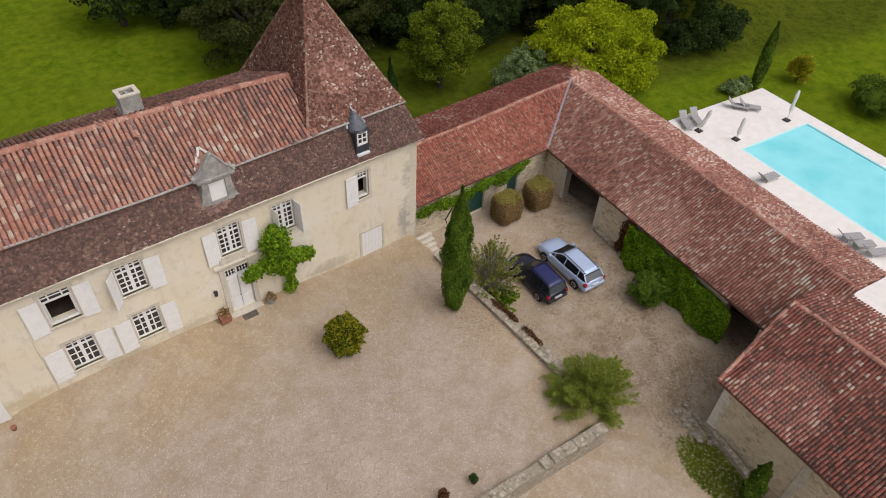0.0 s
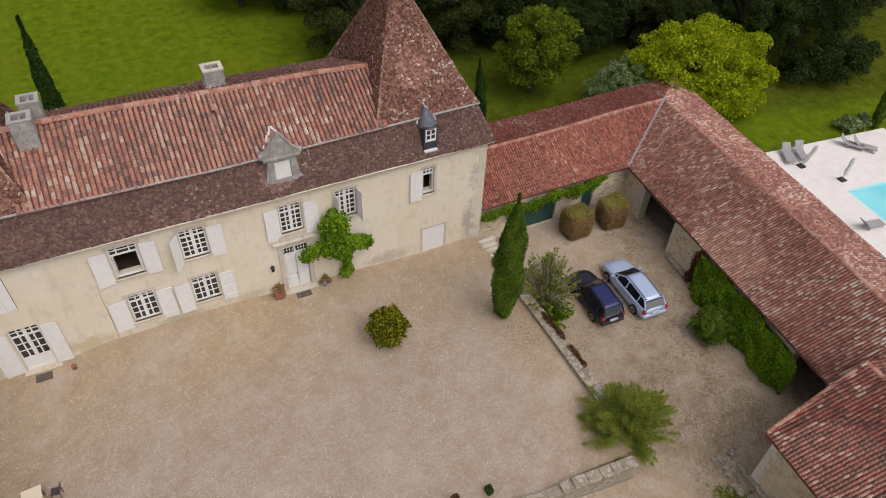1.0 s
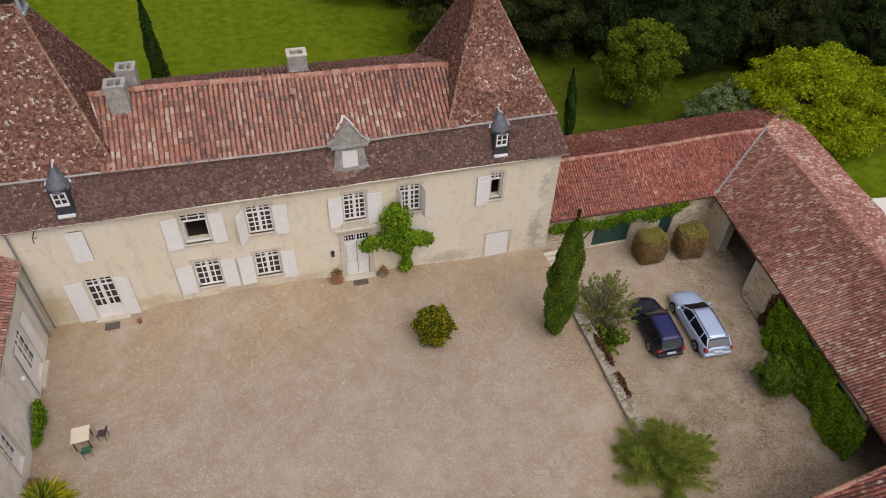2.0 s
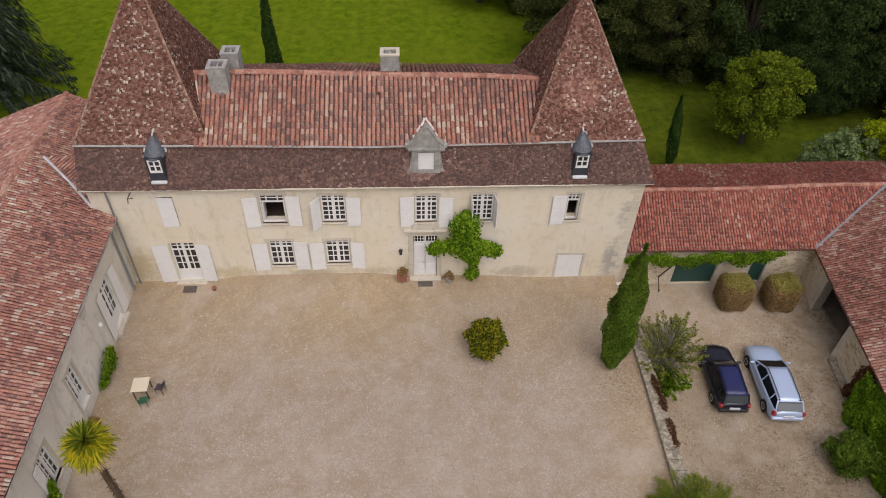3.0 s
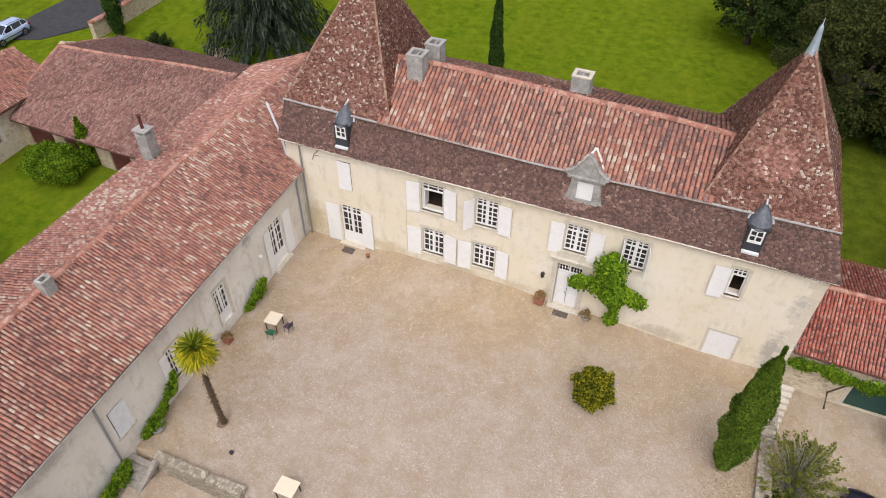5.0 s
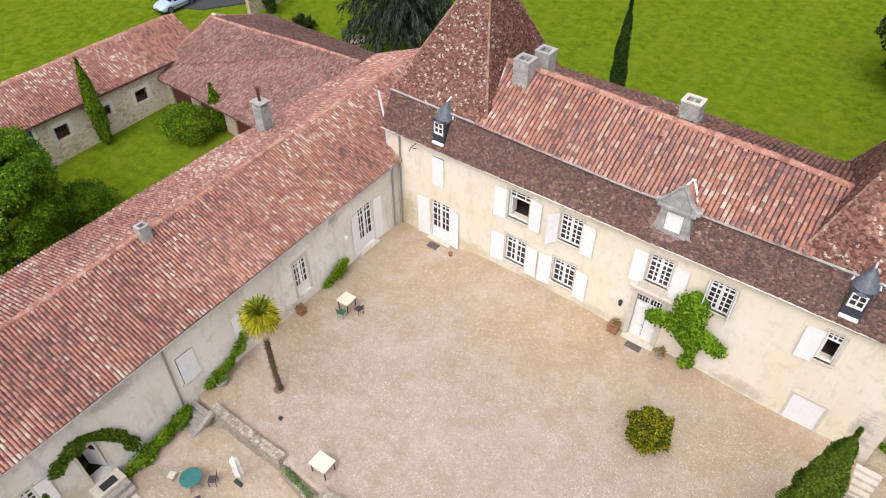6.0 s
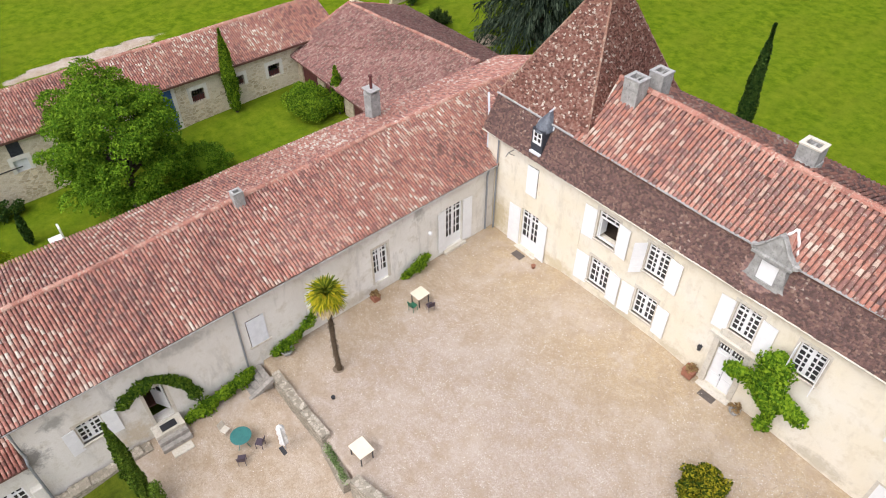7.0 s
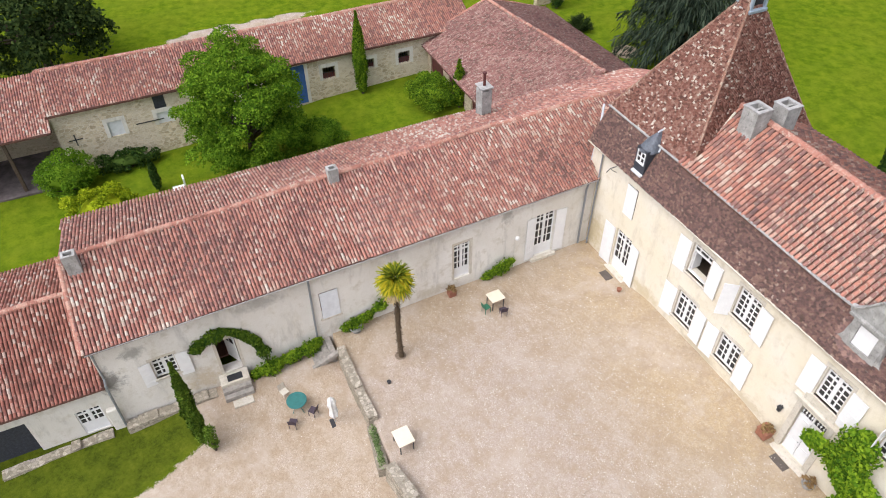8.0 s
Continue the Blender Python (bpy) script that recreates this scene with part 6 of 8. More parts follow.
M_LEAF_DARKIVY = leaf_mat("dark_ivy_leaves", (0.014, 0.036, 0.006), (0.045, 0.095, 0.010), (0.14, 0.215, 0.018))
M_LEAF_VIVID = leaf_mat("vivid_vine_leaves", (0.030, 0.075, 0.006), (0.092, 0.190, 0.010), (0.235, 0.35, 0.018))
M_LEAF_TAM = leaf_mat("feathery_leaves", (0.10, 0.135, 0.02), (0.19, 0.235, 0.035), (0.30, 0.34, 0.06))
M_LEAF_RED = leaf_mat("dry_creeper_leaves", (0.060, 0.025, 0.012), (0.10, 0.045, 0.022), (0.14, 0.075, 0.035))
M_LEAF_PALM = leaf_mat("palm_fronds", (0.0900, 0.1275, 0.0084), (0.2400, 0.2550, 0.0126), (0.5100, 0.4200, 0.0210))
M_LEAF_PALMG = leaf_mat("green_palm_fronds", (0.045, 0.075, 0.008), (0.11, 0.15, 0.012), (0.26, 0.27, 0.02))
M_PALMDRY = plain("palm_fibre", (0.13, 0.095, 0.06), 0.95, 0.1, wear=0.5, scale=10)
M_PALESTRAW = plain("dry_palm_straw", (0.42, 0.32, 0.17), 0.9, 0.1, wear=0.4)
M_TWIG = plain("pale_twigs", (0.46, 0.44, 0.39), 0.9, 0.1)

LEAF = (np.array([(0, 0, 0), (0.5, 0.32, 0.08), (1, 0, 0), (0.5, -0.32, 0.08)], float), [(0, 1, 2, 3)])
NEEDLE = (np.array([(0, 0.09, 0), (1, 0.03, 0.0), (1, -0.03, 0.0), (0, -0.09, 0)], float), [(0, 1, 2, 3)])


def leaf_poses(pos, out, size, rng, spread=0.8, up=0.25, vary=0.35):
    """Poses for leaves at pos, their faces turned roughly towards out."""
    n = len(pos)
    nz = out + rng.normal(0, spread, (n, 3)) + np.array([0, 0, up])
    nz /= np.linalg.norm(nz, axis=1)[:, None] + 1e-9
    ax = rng.normal(0, 1, (n, 3))
    ax -= nz * (ax * nz).sum(1)[:, None]
    ax /= np.linalg.norm(ax, axis=1)[:, None] + 1e-9
    ay = np.cross(nz, ax)
    s = size * (1 + rng.uniform(-vary, vary, n))
    m = np.zeros((n, 4, 4))
    m[:, :3, 0], m[:, :3, 1], m[:, :3, 2], m[:, :3, 3] = ax * s[:, None], ay * s[:, None], nz * s[:, None], pos
    m[:, 3, 3] = 1
    return m


def clumpy(rng, n, radii, clumps, clump_r, hollow=0.5, low=-0.75):
    """Points and outward ways of an uneven crown: leaf clumps set about an ellipsoid."""
    k = np.arange(clumps) + 0.5
    dz = 1 - (1 - low) * k / clumps
    az = k * 2.399963 + rng.normal(0, 0.25, clumps)
    c = np.stack([np.sqrt(1 - dz ** 2) * np.cos(az), np.sqrt(1 - dz ** 2) * np.sin(az), dz], -1)
    c = c * ((hollow + (1 - hollow) * rng.random(clumps) ** 0.5) * rng.uniform(0.85, 1.06, clumps))[:, None]
    c = c[rng.permutation(clumps)]
    c = c * np.array(radii)
    sizes = clump_r * rng.uniform(0.6, 1.35, clumps)
    which = rng.choice(clumps, n, p=sizes ** 2 / (sizes ** 2).sum())
    d = rng.normal(0, 1, (n, 3))
    d /= np.linalg.norm(d, axis=1)[:, None]
    d[:, 2] = np.where(d[:, 2] < -0.3, -d[:, 2], d[:, 2])
    pos = c[which] + d * (sizes[which] * (0.55 + 0.45 * rng.random(n) ** 0.5))[:, None] * np.array([1, 1, 0.72])
    return pos, d, c


def tree(name, loc, label, crown_z, radii, n, leaf, material, trunk=0.25, clumps=40, clump_r=1.2, seed=1, hollow=0.5, bark=None, group=""):
    rng = np.random.default_rng(seed)
    t = thing(name, loc, label, "tree", group)
    pos, out, centres = clumpy(rng, n, radii, clumps, clump_r, hollow)
    pos[:, 2] += crown_z
    me = joined("crown", LEAF, leaf_poses(pos, out, leaf, rng))
    tr = bmesh.new()
    lean = rng.normal(0, 0.15, 2)
    top = (lean[0], lean[1], crown_z * 0.75)
    tube(tr, [(0, 0, -0.3), (lean[0] * 0.4, lean[1] * 0.4, crown_z * 0.35), top], [trunk * 1.25, trunk, trunk * 0.8], 8)
    for c in centres[:: max(1, len(centres) // 14)]:
        mid = (c[0] * 0.45 + lean[0] * 0.5, c[1] * 0.45 + lean[1] * 0.5, crown_z * 0.75 + (c[2] + crown_z - crown_z * 0.75) * 0.5)
        tube(tr, [(lean[0] * 0.7, lean[1] * 0.7, crown_z * 0.55), mid, (c[0], c[1], c[2] + crown_z)], [trunk * 0.6, trunk * 0.35, trunk * 0.08], 5)
    part("trunk", tr, bark or M_BARK, t, local=True)
    link("crown", me, material, t, local=True)
    return t


def cypress(name, loc, label, h, r, n, material, seed=1, lean=(0, 0), leaf=0.28):
    rng = np.random.default_rng(seed)
    t = thing(name, loc, label, "tree")
    u = rng.random(n) ** 0.85
    prof = np.sin(np.clip(u * 1.02 + 0.06, 0, 1) * math.pi) ** 0.5 * (1 - 0.32 * u)
    a = rng.uniform(0, 2 * math.pi, n)
    bulge = 1 + 0.16 * np.sin(a * 3 + u * 14) + 0.12 * np.sin(a * 5 - u * 23)
    rad = r * prof * bulge * (0.72 + 0.30 * rng.random(n))
    z = 0.15 + u * (h - 0.15)
    pos = np.stack([rad * np.cos(a) + lean[0] * u * h, rad * np.sin(a) + lean[1] * u * h, z], -1)
    out = np.stack([np.cos(a), np.sin(a), np.full(n, 0.15)], -1)
    m = leaf_poses(pos, out, leaf, rng, 0.45, 0.1)
    # sprays point upwards
    up = np.tile(np.array([0, 0, 1.0]), (n, 1)) + out * 0.35 + rng.normal(0, 0.25, (n, 3))
    nz = m[:, :3, 2] / np.linalg.norm(m[:, :3, 2], axis=1)[:, None]
    ax = up - nz * (up * nz).sum(1)[:, None]
    ax /= np.linalg.norm(ax, axis=1)[:, None]
    s = np.linalg.norm(m[:, :3, 0], axis=1)[:, None]
    m[:, :3, 0], m[:, :3, 1] = ax * s, np.cross(nz, ax) * s
    # added opaque core; its dark green gives the shade inside the crown
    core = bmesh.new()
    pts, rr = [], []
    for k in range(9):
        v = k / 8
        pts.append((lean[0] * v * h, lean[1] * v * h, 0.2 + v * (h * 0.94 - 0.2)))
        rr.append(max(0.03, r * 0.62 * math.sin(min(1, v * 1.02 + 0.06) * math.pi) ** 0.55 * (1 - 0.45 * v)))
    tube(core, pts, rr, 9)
    part("dark_core", core, M_LEAF_CYP, t, local=True)
    part("trunk", tube(bmesh.new(), [(0, 0, -0.3), (0, 0, 0.6)], [r * 0.2, r * 0.16], 7), M_BARK, t, local=True)
    link("crown", joined("crown", LEAF, m), material, t, local=True)
    return t


def bush(name, loc, label, radii, n, leaf, material, seed=1, clumps=26, clump_r=0.35, twigs=0, hollow=0.7, square=0.0, category="bush", blade=LEAF):
    rng = np.random.default_rng(seed)
    t = thing(name, loc, label, category)
    pos, out, centres = clumpy(rng, n, radii, clumps, clump_r, hollow, -0.9)
    if square:
        k = np.array(radii)
        q = pos / k
        pos = np.sign(q) * np.abs(q) ** (1 - square) * k
        pos += rng.normal(0, 0.03, pos.shape)
    pos[:, 2] += radii[2]
    pos[:, 2] = np.maximum(pos[:, 2], 0.03)
    st = bmesh.new()
    for c in centres[:10]:
        tube(st, [(0, 0, -0.1), (c[0] * 0.4, c[1] * 0.4, radii[2] * 0.5), (c[0] * 0.9, c[1] * 0.9, max(0.1, c[2] * 0.9 + radii[2]))], [0.06, 0.04, 0.01], 5)
    part("stem", st, M_BARK, t, local=True)
    if hollow >= 0.7:
        core = bmesh.new()
        bmesh.ops.create_icosphere(core, subdivisions=2, radius=1.0)
        for v in core.verts:
            p = Vector(v.co)
            f = 0.62 * (1 + 0.18 * noise.noise(p * 2.3))
            q = Vector((p.x * radii[0], p.y * radii[1], p.z * radii[2])) * f
            if square:
                q = Vector([math.copysign(abs(q[i] / radii[i]) ** (1 - square) * radii[i], q[i]) for i in range(3)]) * 0.95
            v.co = q + Vector((0, 0, radii[2]))
        part("inner_foliage", core, material, t, local=True)
    link("foliage", joined("foliage", blade, leaf_poses(pos, out, leaf, rng)), material, t, local=True)
    if twigs:
        tw = bmesh.new()
        for _ in range(twigs):
            a, e = rng.uniform(0, 6.28), rng.uniform(0.3, 1.3)
            L = rng.uniform(0.7, 1.12)
            d = np.array([math.cos(a) * math.cos(e) * radii[0], math.sin(a) * math.cos(e) * radii[1], math.sin(e) * radii[2] * 1.9]) * L
            k = d * 0.55 + rng.normal(0, 0.12, 3)
            tube(tw, [tuple(k * 0.3), tuple(k), tuple(d)], [0.022, 0.014, 0.006], 3)
        part("bare_branches", tw, M_TWIG, t, local=True)
    return t


def blade_poses(pos, axis, size, rng, jitter=0.35):
    """Poses for blades at pos that point along axis."""
    n = len(pos)
    ax = axis + rng.normal(0, jitter, (n, 3))
    ax /= np.linalg.norm(ax, axis=1)[:, None] + 1e-9
    nz = rng.normal(0, 0.6, (n, 3)) + np.array([0, 0, 1.0])
    nz -= ax * (nz * ax).sum(1)[:, None]
    nz /= np.linalg.norm(nz, axis=1)[:, None] + 1e-9
    s = (size * rng.uniform(0.6, 1.25, n))[:, None]
    m = np.zeros((n, 4, 4))
    m[:, :3, 0], m[:, :3, 1], m[:, :3, 2], m[:, :3, 3], m[:, 3, 3] = ax * s, np.cross(nz, ax) * s, nz * s, pos, 1
    return m


def shoot_bush(name, loc, label, reach, height, shoots, per, size, material, seed, blade, wood, thick=0.02, leafy=0.3, droop=0.25, width=0.16, bare=0.0):
    """A loose shrub of many shoots that rise from one foot and bend outwards, each with its own plume of small leaves."""
    rng = np.random.default_rng(seed)
    t = thing(name, loc, label, "bush")
    st = bmesh.new()
    pos, ax = [], []
    for i in range(shoots):
        a, k = rng.uniform(0, 6.283), rng.random() ** 0.6
        d = np.array([math.cos(a) * reach[0] * k, math.sin(a) * reach[1] * k, 0])
        h = height * (1 - 0.55 * k ** 2) * rng.uniform(0.7, 1.12)
        u = np.linspace(0, 1, 5)
        line = d[None] * (u ** 1.3)[:, None] + np.stack([0 * u, 0 * u, h * (u * (1 + droop) - droop * u ** 3)], -1) + rng.normal(0, 0.05, (5, 3)) * u[:, None]
        line[:, 2] = np.maximum(line[:, 2], 0.05 * u)
        tube(st, [tuple(p) for p in line], [thick * (1 - 0.8 * x) for x in u], 3)
        if rng.random() < bare:
            continue
        f = leafy + (1 - leafy) * rng.random(per) ** 0.8
        q = np.stack([np.interp(f, u, line[:, j]) for j in range(3)], -1)
        way = line[-1] - line[-2]
        way /= np.linalg.norm(way) + 1e-9
        pos.append(q + rng.normal(0, width, (per, 3)) * (1.15 - f)[:, None])
        ax.append(np.tile(way, (per, 1)))
    pos, ax = np.concatenate(pos), np.concatenate(ax)
    pos[:, 2] = np.maximum(pos[:, 2], 0.04)
    part("stem", st, wood, t, local=True)
    link("foliage", joined("foliage", blade, blade_poses(pos, ax, size, rng, 0.55)), material, t, local=True)
    return t


def clipped_hedge(loc, label, radii, seed):
    """A shrub shorn to a rounded box: dry brown twigs on its sides, a duller green-brown top."""
    rng = np.random.default_rng(seed)
    t = thing("dry_hedge", loc, label, "bush")
    r = np.array(radii)

    def skin(d, e=4.5):
        return d / (np.abs(d) ** e).sum(-1, keepdims=True) ** (1 / e)
    core = bmesh.new()
    bmesh.ops.create_icosphere(core, subdivisions=3, radius=1.0)
    for v in core.verts:
        p = skin(np.array([list(v.co)]))[0] * r * (0.93 + 0.05 * noise.noise(v.co * 2.1 + Vector((seed, 0, 0))))
        v.co = Vector((p[0], p[1], max(0.0, p[2] + r[2])))
    part("inner_foliage", core, M_LEAF_RED, t, local=True)
    n = 17000
    d = rng.normal(0, 1, (n, 3))
    d /= np.linalg.norm(d, axis=1)[:, None]
    p = skin(d) * r * (0.97 + 0.04 * np.sin(d[:, :1] * 5 + seed) + 0.05 * rng.random((n, 1)))
    p[:, 2] = np.maximum(p[:, 2] + r[2], 0.04)
    top = d[:, 2] > 0.62
    for pick, name, m in ((~top, "side_foliage", M_LEAF_DRY), (top, "top_foliage", M_LEAF_HEDGETOP)):
        link(name, joined(name, LEAF, leaf_poses(p[pick], d[pick], 0.085, rng, 0.9, 0.1)), m, t, local=True)
    return t


def climber(name, loc, label, pts, radii, n, leaf, material, seed=1, flat=None, stem=None):
    """Leaves heaped along a line of points (world), thickest as radii say; flat squeezes them towards a wall along that axis."""
    rng = np.random.default_rng(seed)
    t = thing(name, loc, label, "climbing plant")
    p, r = np.array(pts, float), np.array(radii, float)
    seg = np.linalg.norm(np.diff(p, axis=0), axis=1)
    w = seg * (r[1:] + r[:-1])
    k = rng.choice(len(seg), n, p=w / w.sum())
    f = rng.random(n)
    c = p[k] * (1 - f)[:, None] + p[k + 1] * f[:, None]
    rr = (r[k] * (1 - f) + r[k + 1] * f) * (0.75 + 0.35 * np.sin(c[:, 0] * 4.1 + c[:, 1] * 5.3 + c[:, 2] * 3.7))
    d = rng.normal(0, 1, (n, 3))
    d /= np.linalg.norm(d, axis=1)[:, None]
    off = d * (rr * rng.random(n) ** 0.4)[:, None]
    if flat is not None:
        off[:, flat[0]] = np.abs(off[:, flat[0]]) * flat[1]
        d[:, flat[0]] = np.sign(flat[1]) * np.abs(d[:, flat[0]]) + np.sign(flat[1]) * 0.5
    link("leaves", joined("leaves", LEAF, leaf_poses(c + off, d, leaf, rng, 0.6, 0.35)), material, t)
    if stem:
        part("stem", tube(bmesh.new(), stem, 0.05, 6), M_BARK, t)
    return t


def on_ground(x, y):
    return (x, y, float(ground_z(x, y)) - 0.02)


def plant_all():
    rng = random.Random(5)
    # woods behind the lawns
    wood = None
    spots = [(33.5, 31.5, 1.0), (37.5, 23.5, 0.9), (43.5, 22.5, 1.0), (49.5, 19.5, 0.95), (56, 17, 1.0), (60.5, 11.5, 0.95), (66.5, 10.5, 1.0), (68, 19, 1.1), (60, 26, 1.15), (52, 31, 1.1), (44, 36, 1.15), (36, 39, 1.1),
             (27.5, 38, 0.9), (74, 13, 1.0), (70, 28, 1.2), (62, 36, 1.2), (50, 43, 1.2), (40, 48, 1.2), (55.5, 12.5, 0.6), (46.5, 17.5, 0.7), (80, 22, 1.2), (-46, 29, 0.9), (-42, 40, 1.0)]
    for i, (x, y, s) in enumerate(spots):
        if x > 25:
            x, y = x + 0.04 * (x - 10), y + 0.04 * (y + 26)
        at = Matrix.Translation((x, y, float(ground_z(x, y)))) @ Matrix.Rotation(i * 1.7, 4, "Z") @ Matrix.Scale(s, 4)
        if wood is None:
            wood = tree("woodland_tree", (0, 0, 0), "tall dark green deciduous tree of the wood edge", 5.6, (5.4, 5.2, 5.5), 44000, 0.2, M_LEAF_OAK, 0.4, 130, 1.0, 3, 0.45, group="wood edge")
            wood2 = tree("woodland_tree", (0, 0, 0), "tall olive-green tree of the wood edge", 5.6, (5.2, 5.0, 5.8), 44000, 0.2, M_LEAF_WOOD, 0.4, 120, 1.05, 4, 0.45, group="wood edge")
            wood2.matrix_basis = Matrix.Translation((31.0, 26.5, -0.8)) @ Matrix.Scale(0.95, 4)
            wood.matrix_basis = at
        else:
            copy_thing(wood2 if i in (1, 4, 8, 11, 13, 17) else wood, at)
    ez = -0.8
    under = bush("wood_undergrowth", (34.8, 26.4, ez), "dark undergrowth beneath the wood edge", (3.6, 2.4, 2.3), 16000, 0.19, M_LEAF_OAK, 88, 110, 0.6, 0, 0.6)
    for k, (x, y) in enumerate(((39.2, 25.4), (43.4, 24.2), (47.6, 21.4), (51.5, 20.0), (31.4, 32.2), (29.2, 37.6), (57.0, 17.6))):
        copy_thing(under, Matrix.Translation((x, y, ez)) @ Matrix.Rotation(k * 1.3, 4, "Z") @ Matrix.Scale(0.9 + 0.08 * (k % 4), 4))
    tree("walnut_tree", (53.2, 8.6, ez), "broad lime-green tree behind the barn", 2.0, (6.8, 4.6, 4.2), 70000, 0.20, M_LEAF_YEL, 0.35, 200, 0.95, 11, 0.62)
    tree("plum_tree", (41.7, 14.6, ez), "olive-green round garden tree on the lawn", 4.0, (3.1, 3.0, 3.6), 20000, 0.19, M_LEAF_OLIVEG, 0.2, 90, 0.7, 12, 0.5)
    bush("silver_shrub", (47.0, 9.6, ez), "large silvery green shrub against the barn", (3.4, 2.2, 2.0), 26000, 0.16, M_LEAF_SILV, 13, 150, 0.45, 0, 0.6)
    tree("garden_tree", on_ground(-16.6, -16.1), "large bright green leafy tree in the walled garden", 5.0, (4.1, 4.0, 4.9), 80000, 0.165, M_LEAF_MID, 0.3, 220, 0.75, 14, 0.45)
    tree("field_tree", (-38.5, -28.8, ez), "dark green tree at the field edge", 4.4, (6.0, 5.5, 4.6), 14000, 0.36, M_LEAF_OAK, 0.35, 60, 1.3, 15, 0.5)
    tree("lawn_tree", (24.0, 40.0, ez), "dark feathery conifer beside the lawn", 4.5, (4.0, 3.6, 4.4), 9000, 0.3, M_LEAF_OAK, 0.3, 50, 1.0, 17, 0.5)
    # cedar with drooping sprays
    cd = thing("cedar", (-17.0, 22.5, ez), "spreading dark blue-green cedar with drooping boughs", "tree")
    g = np.random.default_rng(21)
    boughs = 190
    lay = np.sort(g.random(boughs)) ** 0.9
    az = np.arange(boughs) * 2.39996
    reach = 6.6 * (1 - lay) ** 0.8 * g.uniform(0.75, 1.1, boughs) + 0.3
    per = 190
    f = g.random((boughs, per)) ** 0.75
    rad = f * reach[:, None]
    hang = g.random((boughs, per)) ** 1.6 * (0.35 + 1.3 * f)
    side = g.normal(0, 0.16, (boughs, per)) * (0.4 + f)
    z = 1.4 + lay[:, None] * 14.5 + 0.10 * rad - 0.055 * rad ** 2 - hang
    aa = az[:, None]
    pos = np.stack([rad * np.cos(aa) - side * np.sin(aa), rad * np.sin(aa) + side * np.cos(aa), np.maximum(z, 0.2)], -1).reshape(-1, 3)
    way = np.stack([np.cos(aa) * 0.55 + 0 * rad, np.sin(aa) * 0.55 + 0 * rad, -0.5 - 0.5 * f], -1).reshape(-1, 3)
    ms = blade_poses(pos, way, 0.62, g, 0.3)
    link("crown", joined("crown", NEEDLE, ms), leaf_mat("cedar_needles", (0.011, 0.018, 0.012), (0.025, 0.038, 0.024), (0.070, 0.090, 0.055), 0.1), cd, local=True)
    part("trunk", tube(bmesh.new(), [(0, 0, -0.4), (0, 0, 7), (0, 0, 16)], [0.5, 0.35, 0.05], 8), M_BARK, cd, local=True)
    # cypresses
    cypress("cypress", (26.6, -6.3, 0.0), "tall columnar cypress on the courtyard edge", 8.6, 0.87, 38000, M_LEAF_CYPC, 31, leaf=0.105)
    cypress("cypress", (7.2, 16.2, ez), "slim dark cypress standing on the lawn", 11.8, 0.6, 18000, M_LEAF_CYP, 32, leaf=0.16)
    cypress("cypress", (35.3, 11.8, ez), "slim young cypress on the lawn", 5.8, 0.45, 7000, M_LEAF_CYP, 33, (-0.1, 0.0), leaf=0.13)
    cypress("cypress", (65.4, -0.5, -1.4), "dark cypress beside the swimming pool", 6.3, 0.55, 8000, M_LEAF_CYPC, 34, (-0.02, 0.0), leaf=0.16)
    cypress("cypress", on_ground(-22.1, -5.8), "columnar cypress against the stable wall", 6.8, 0.58, 9000, M_LEAF_IVY, 35, leaf=0.15)
    cypress("cypress", on_ground(-16.4, 0.1), "young bright cypress by the barn", 3.9, 0.5, 2200, M_LEAF_IVY, 36, leaf=0.2)
    cypress("cypress", on_ground(-18.1, -22.8), "young cypress in the garden grass", 2.6, 0.33, 1500, M_LEAF_CYP, 37, leaf=0.17)
    cypress("cypress", (4.2, -23.8, -1.0), "leaning cypress at the terrace lawn", 5.9, 0.37, 14000, M_LEAF_CYPC, 38, (-0.04, 0.0), leaf=0.12)
    cypress("cypress", (31.0, -22.9, -1.4), "small cypress beside the outbuilding", 3.4, 0.5, 7000, M_LEAF_CYPC, 39, leaf=0.12)
    cypress("cypress", (-30.8, 18.2, ez), "dark cypress by the garden wall", 7.0, 0.8, 3500, M_LEAF_CYP, 40, leaf=0.28)
    bush("cypress_shoot", (4.85, -23.35, -1.0), "small shoot beside the leaning cypress", (0.16, 0.16, 1.0), 1300, 0.09, M_LEAF_CYPC, 41, 12, 0.2)
    # courtyard and yard shrubs
    bush("round_bush", (20.2, -5.2, 0.0), "round clipped evergreen bush with yellow leaf tips", (0.98, 0.98, 1.05), 9000, 0.12, M_LEAF_MAG, 51, 100, 0.22)
    shoot_bush("olive_shrub", (29.8, -5.7, -1.4), "loose shrub with pale bare twigs and green shoots", (2.0, 2.1), 4.1, 260, 46, 0.14, M_LEAF_GREY, 52, LEAF, M_TWIG, 0.024, 0.5, 0.2, 0.12, 0.5)
    shoot_bush("shrub_shoots", (29.7, -6.9, -1.4), "fresh green shoots at the foot of the loose shrub", (1.3, 1.0), 1.3, 60, 60, 0.15, M_LEAF_IVY, 58, LEAF, M_TWIG, 0.014, 0.3, 0.25, 0.12)
    shoot_bush("tamarisk", (28.5, -14.9, -1.2), "feathery light green tamarisk over the wall end", (2.7, 2.4), 3.0, 125, 620, 0.12, M_LEAF_TAM, 53, NEEDLE, M_BARK, 0.022, 0.2, 0.35, 0.36, 0.1)
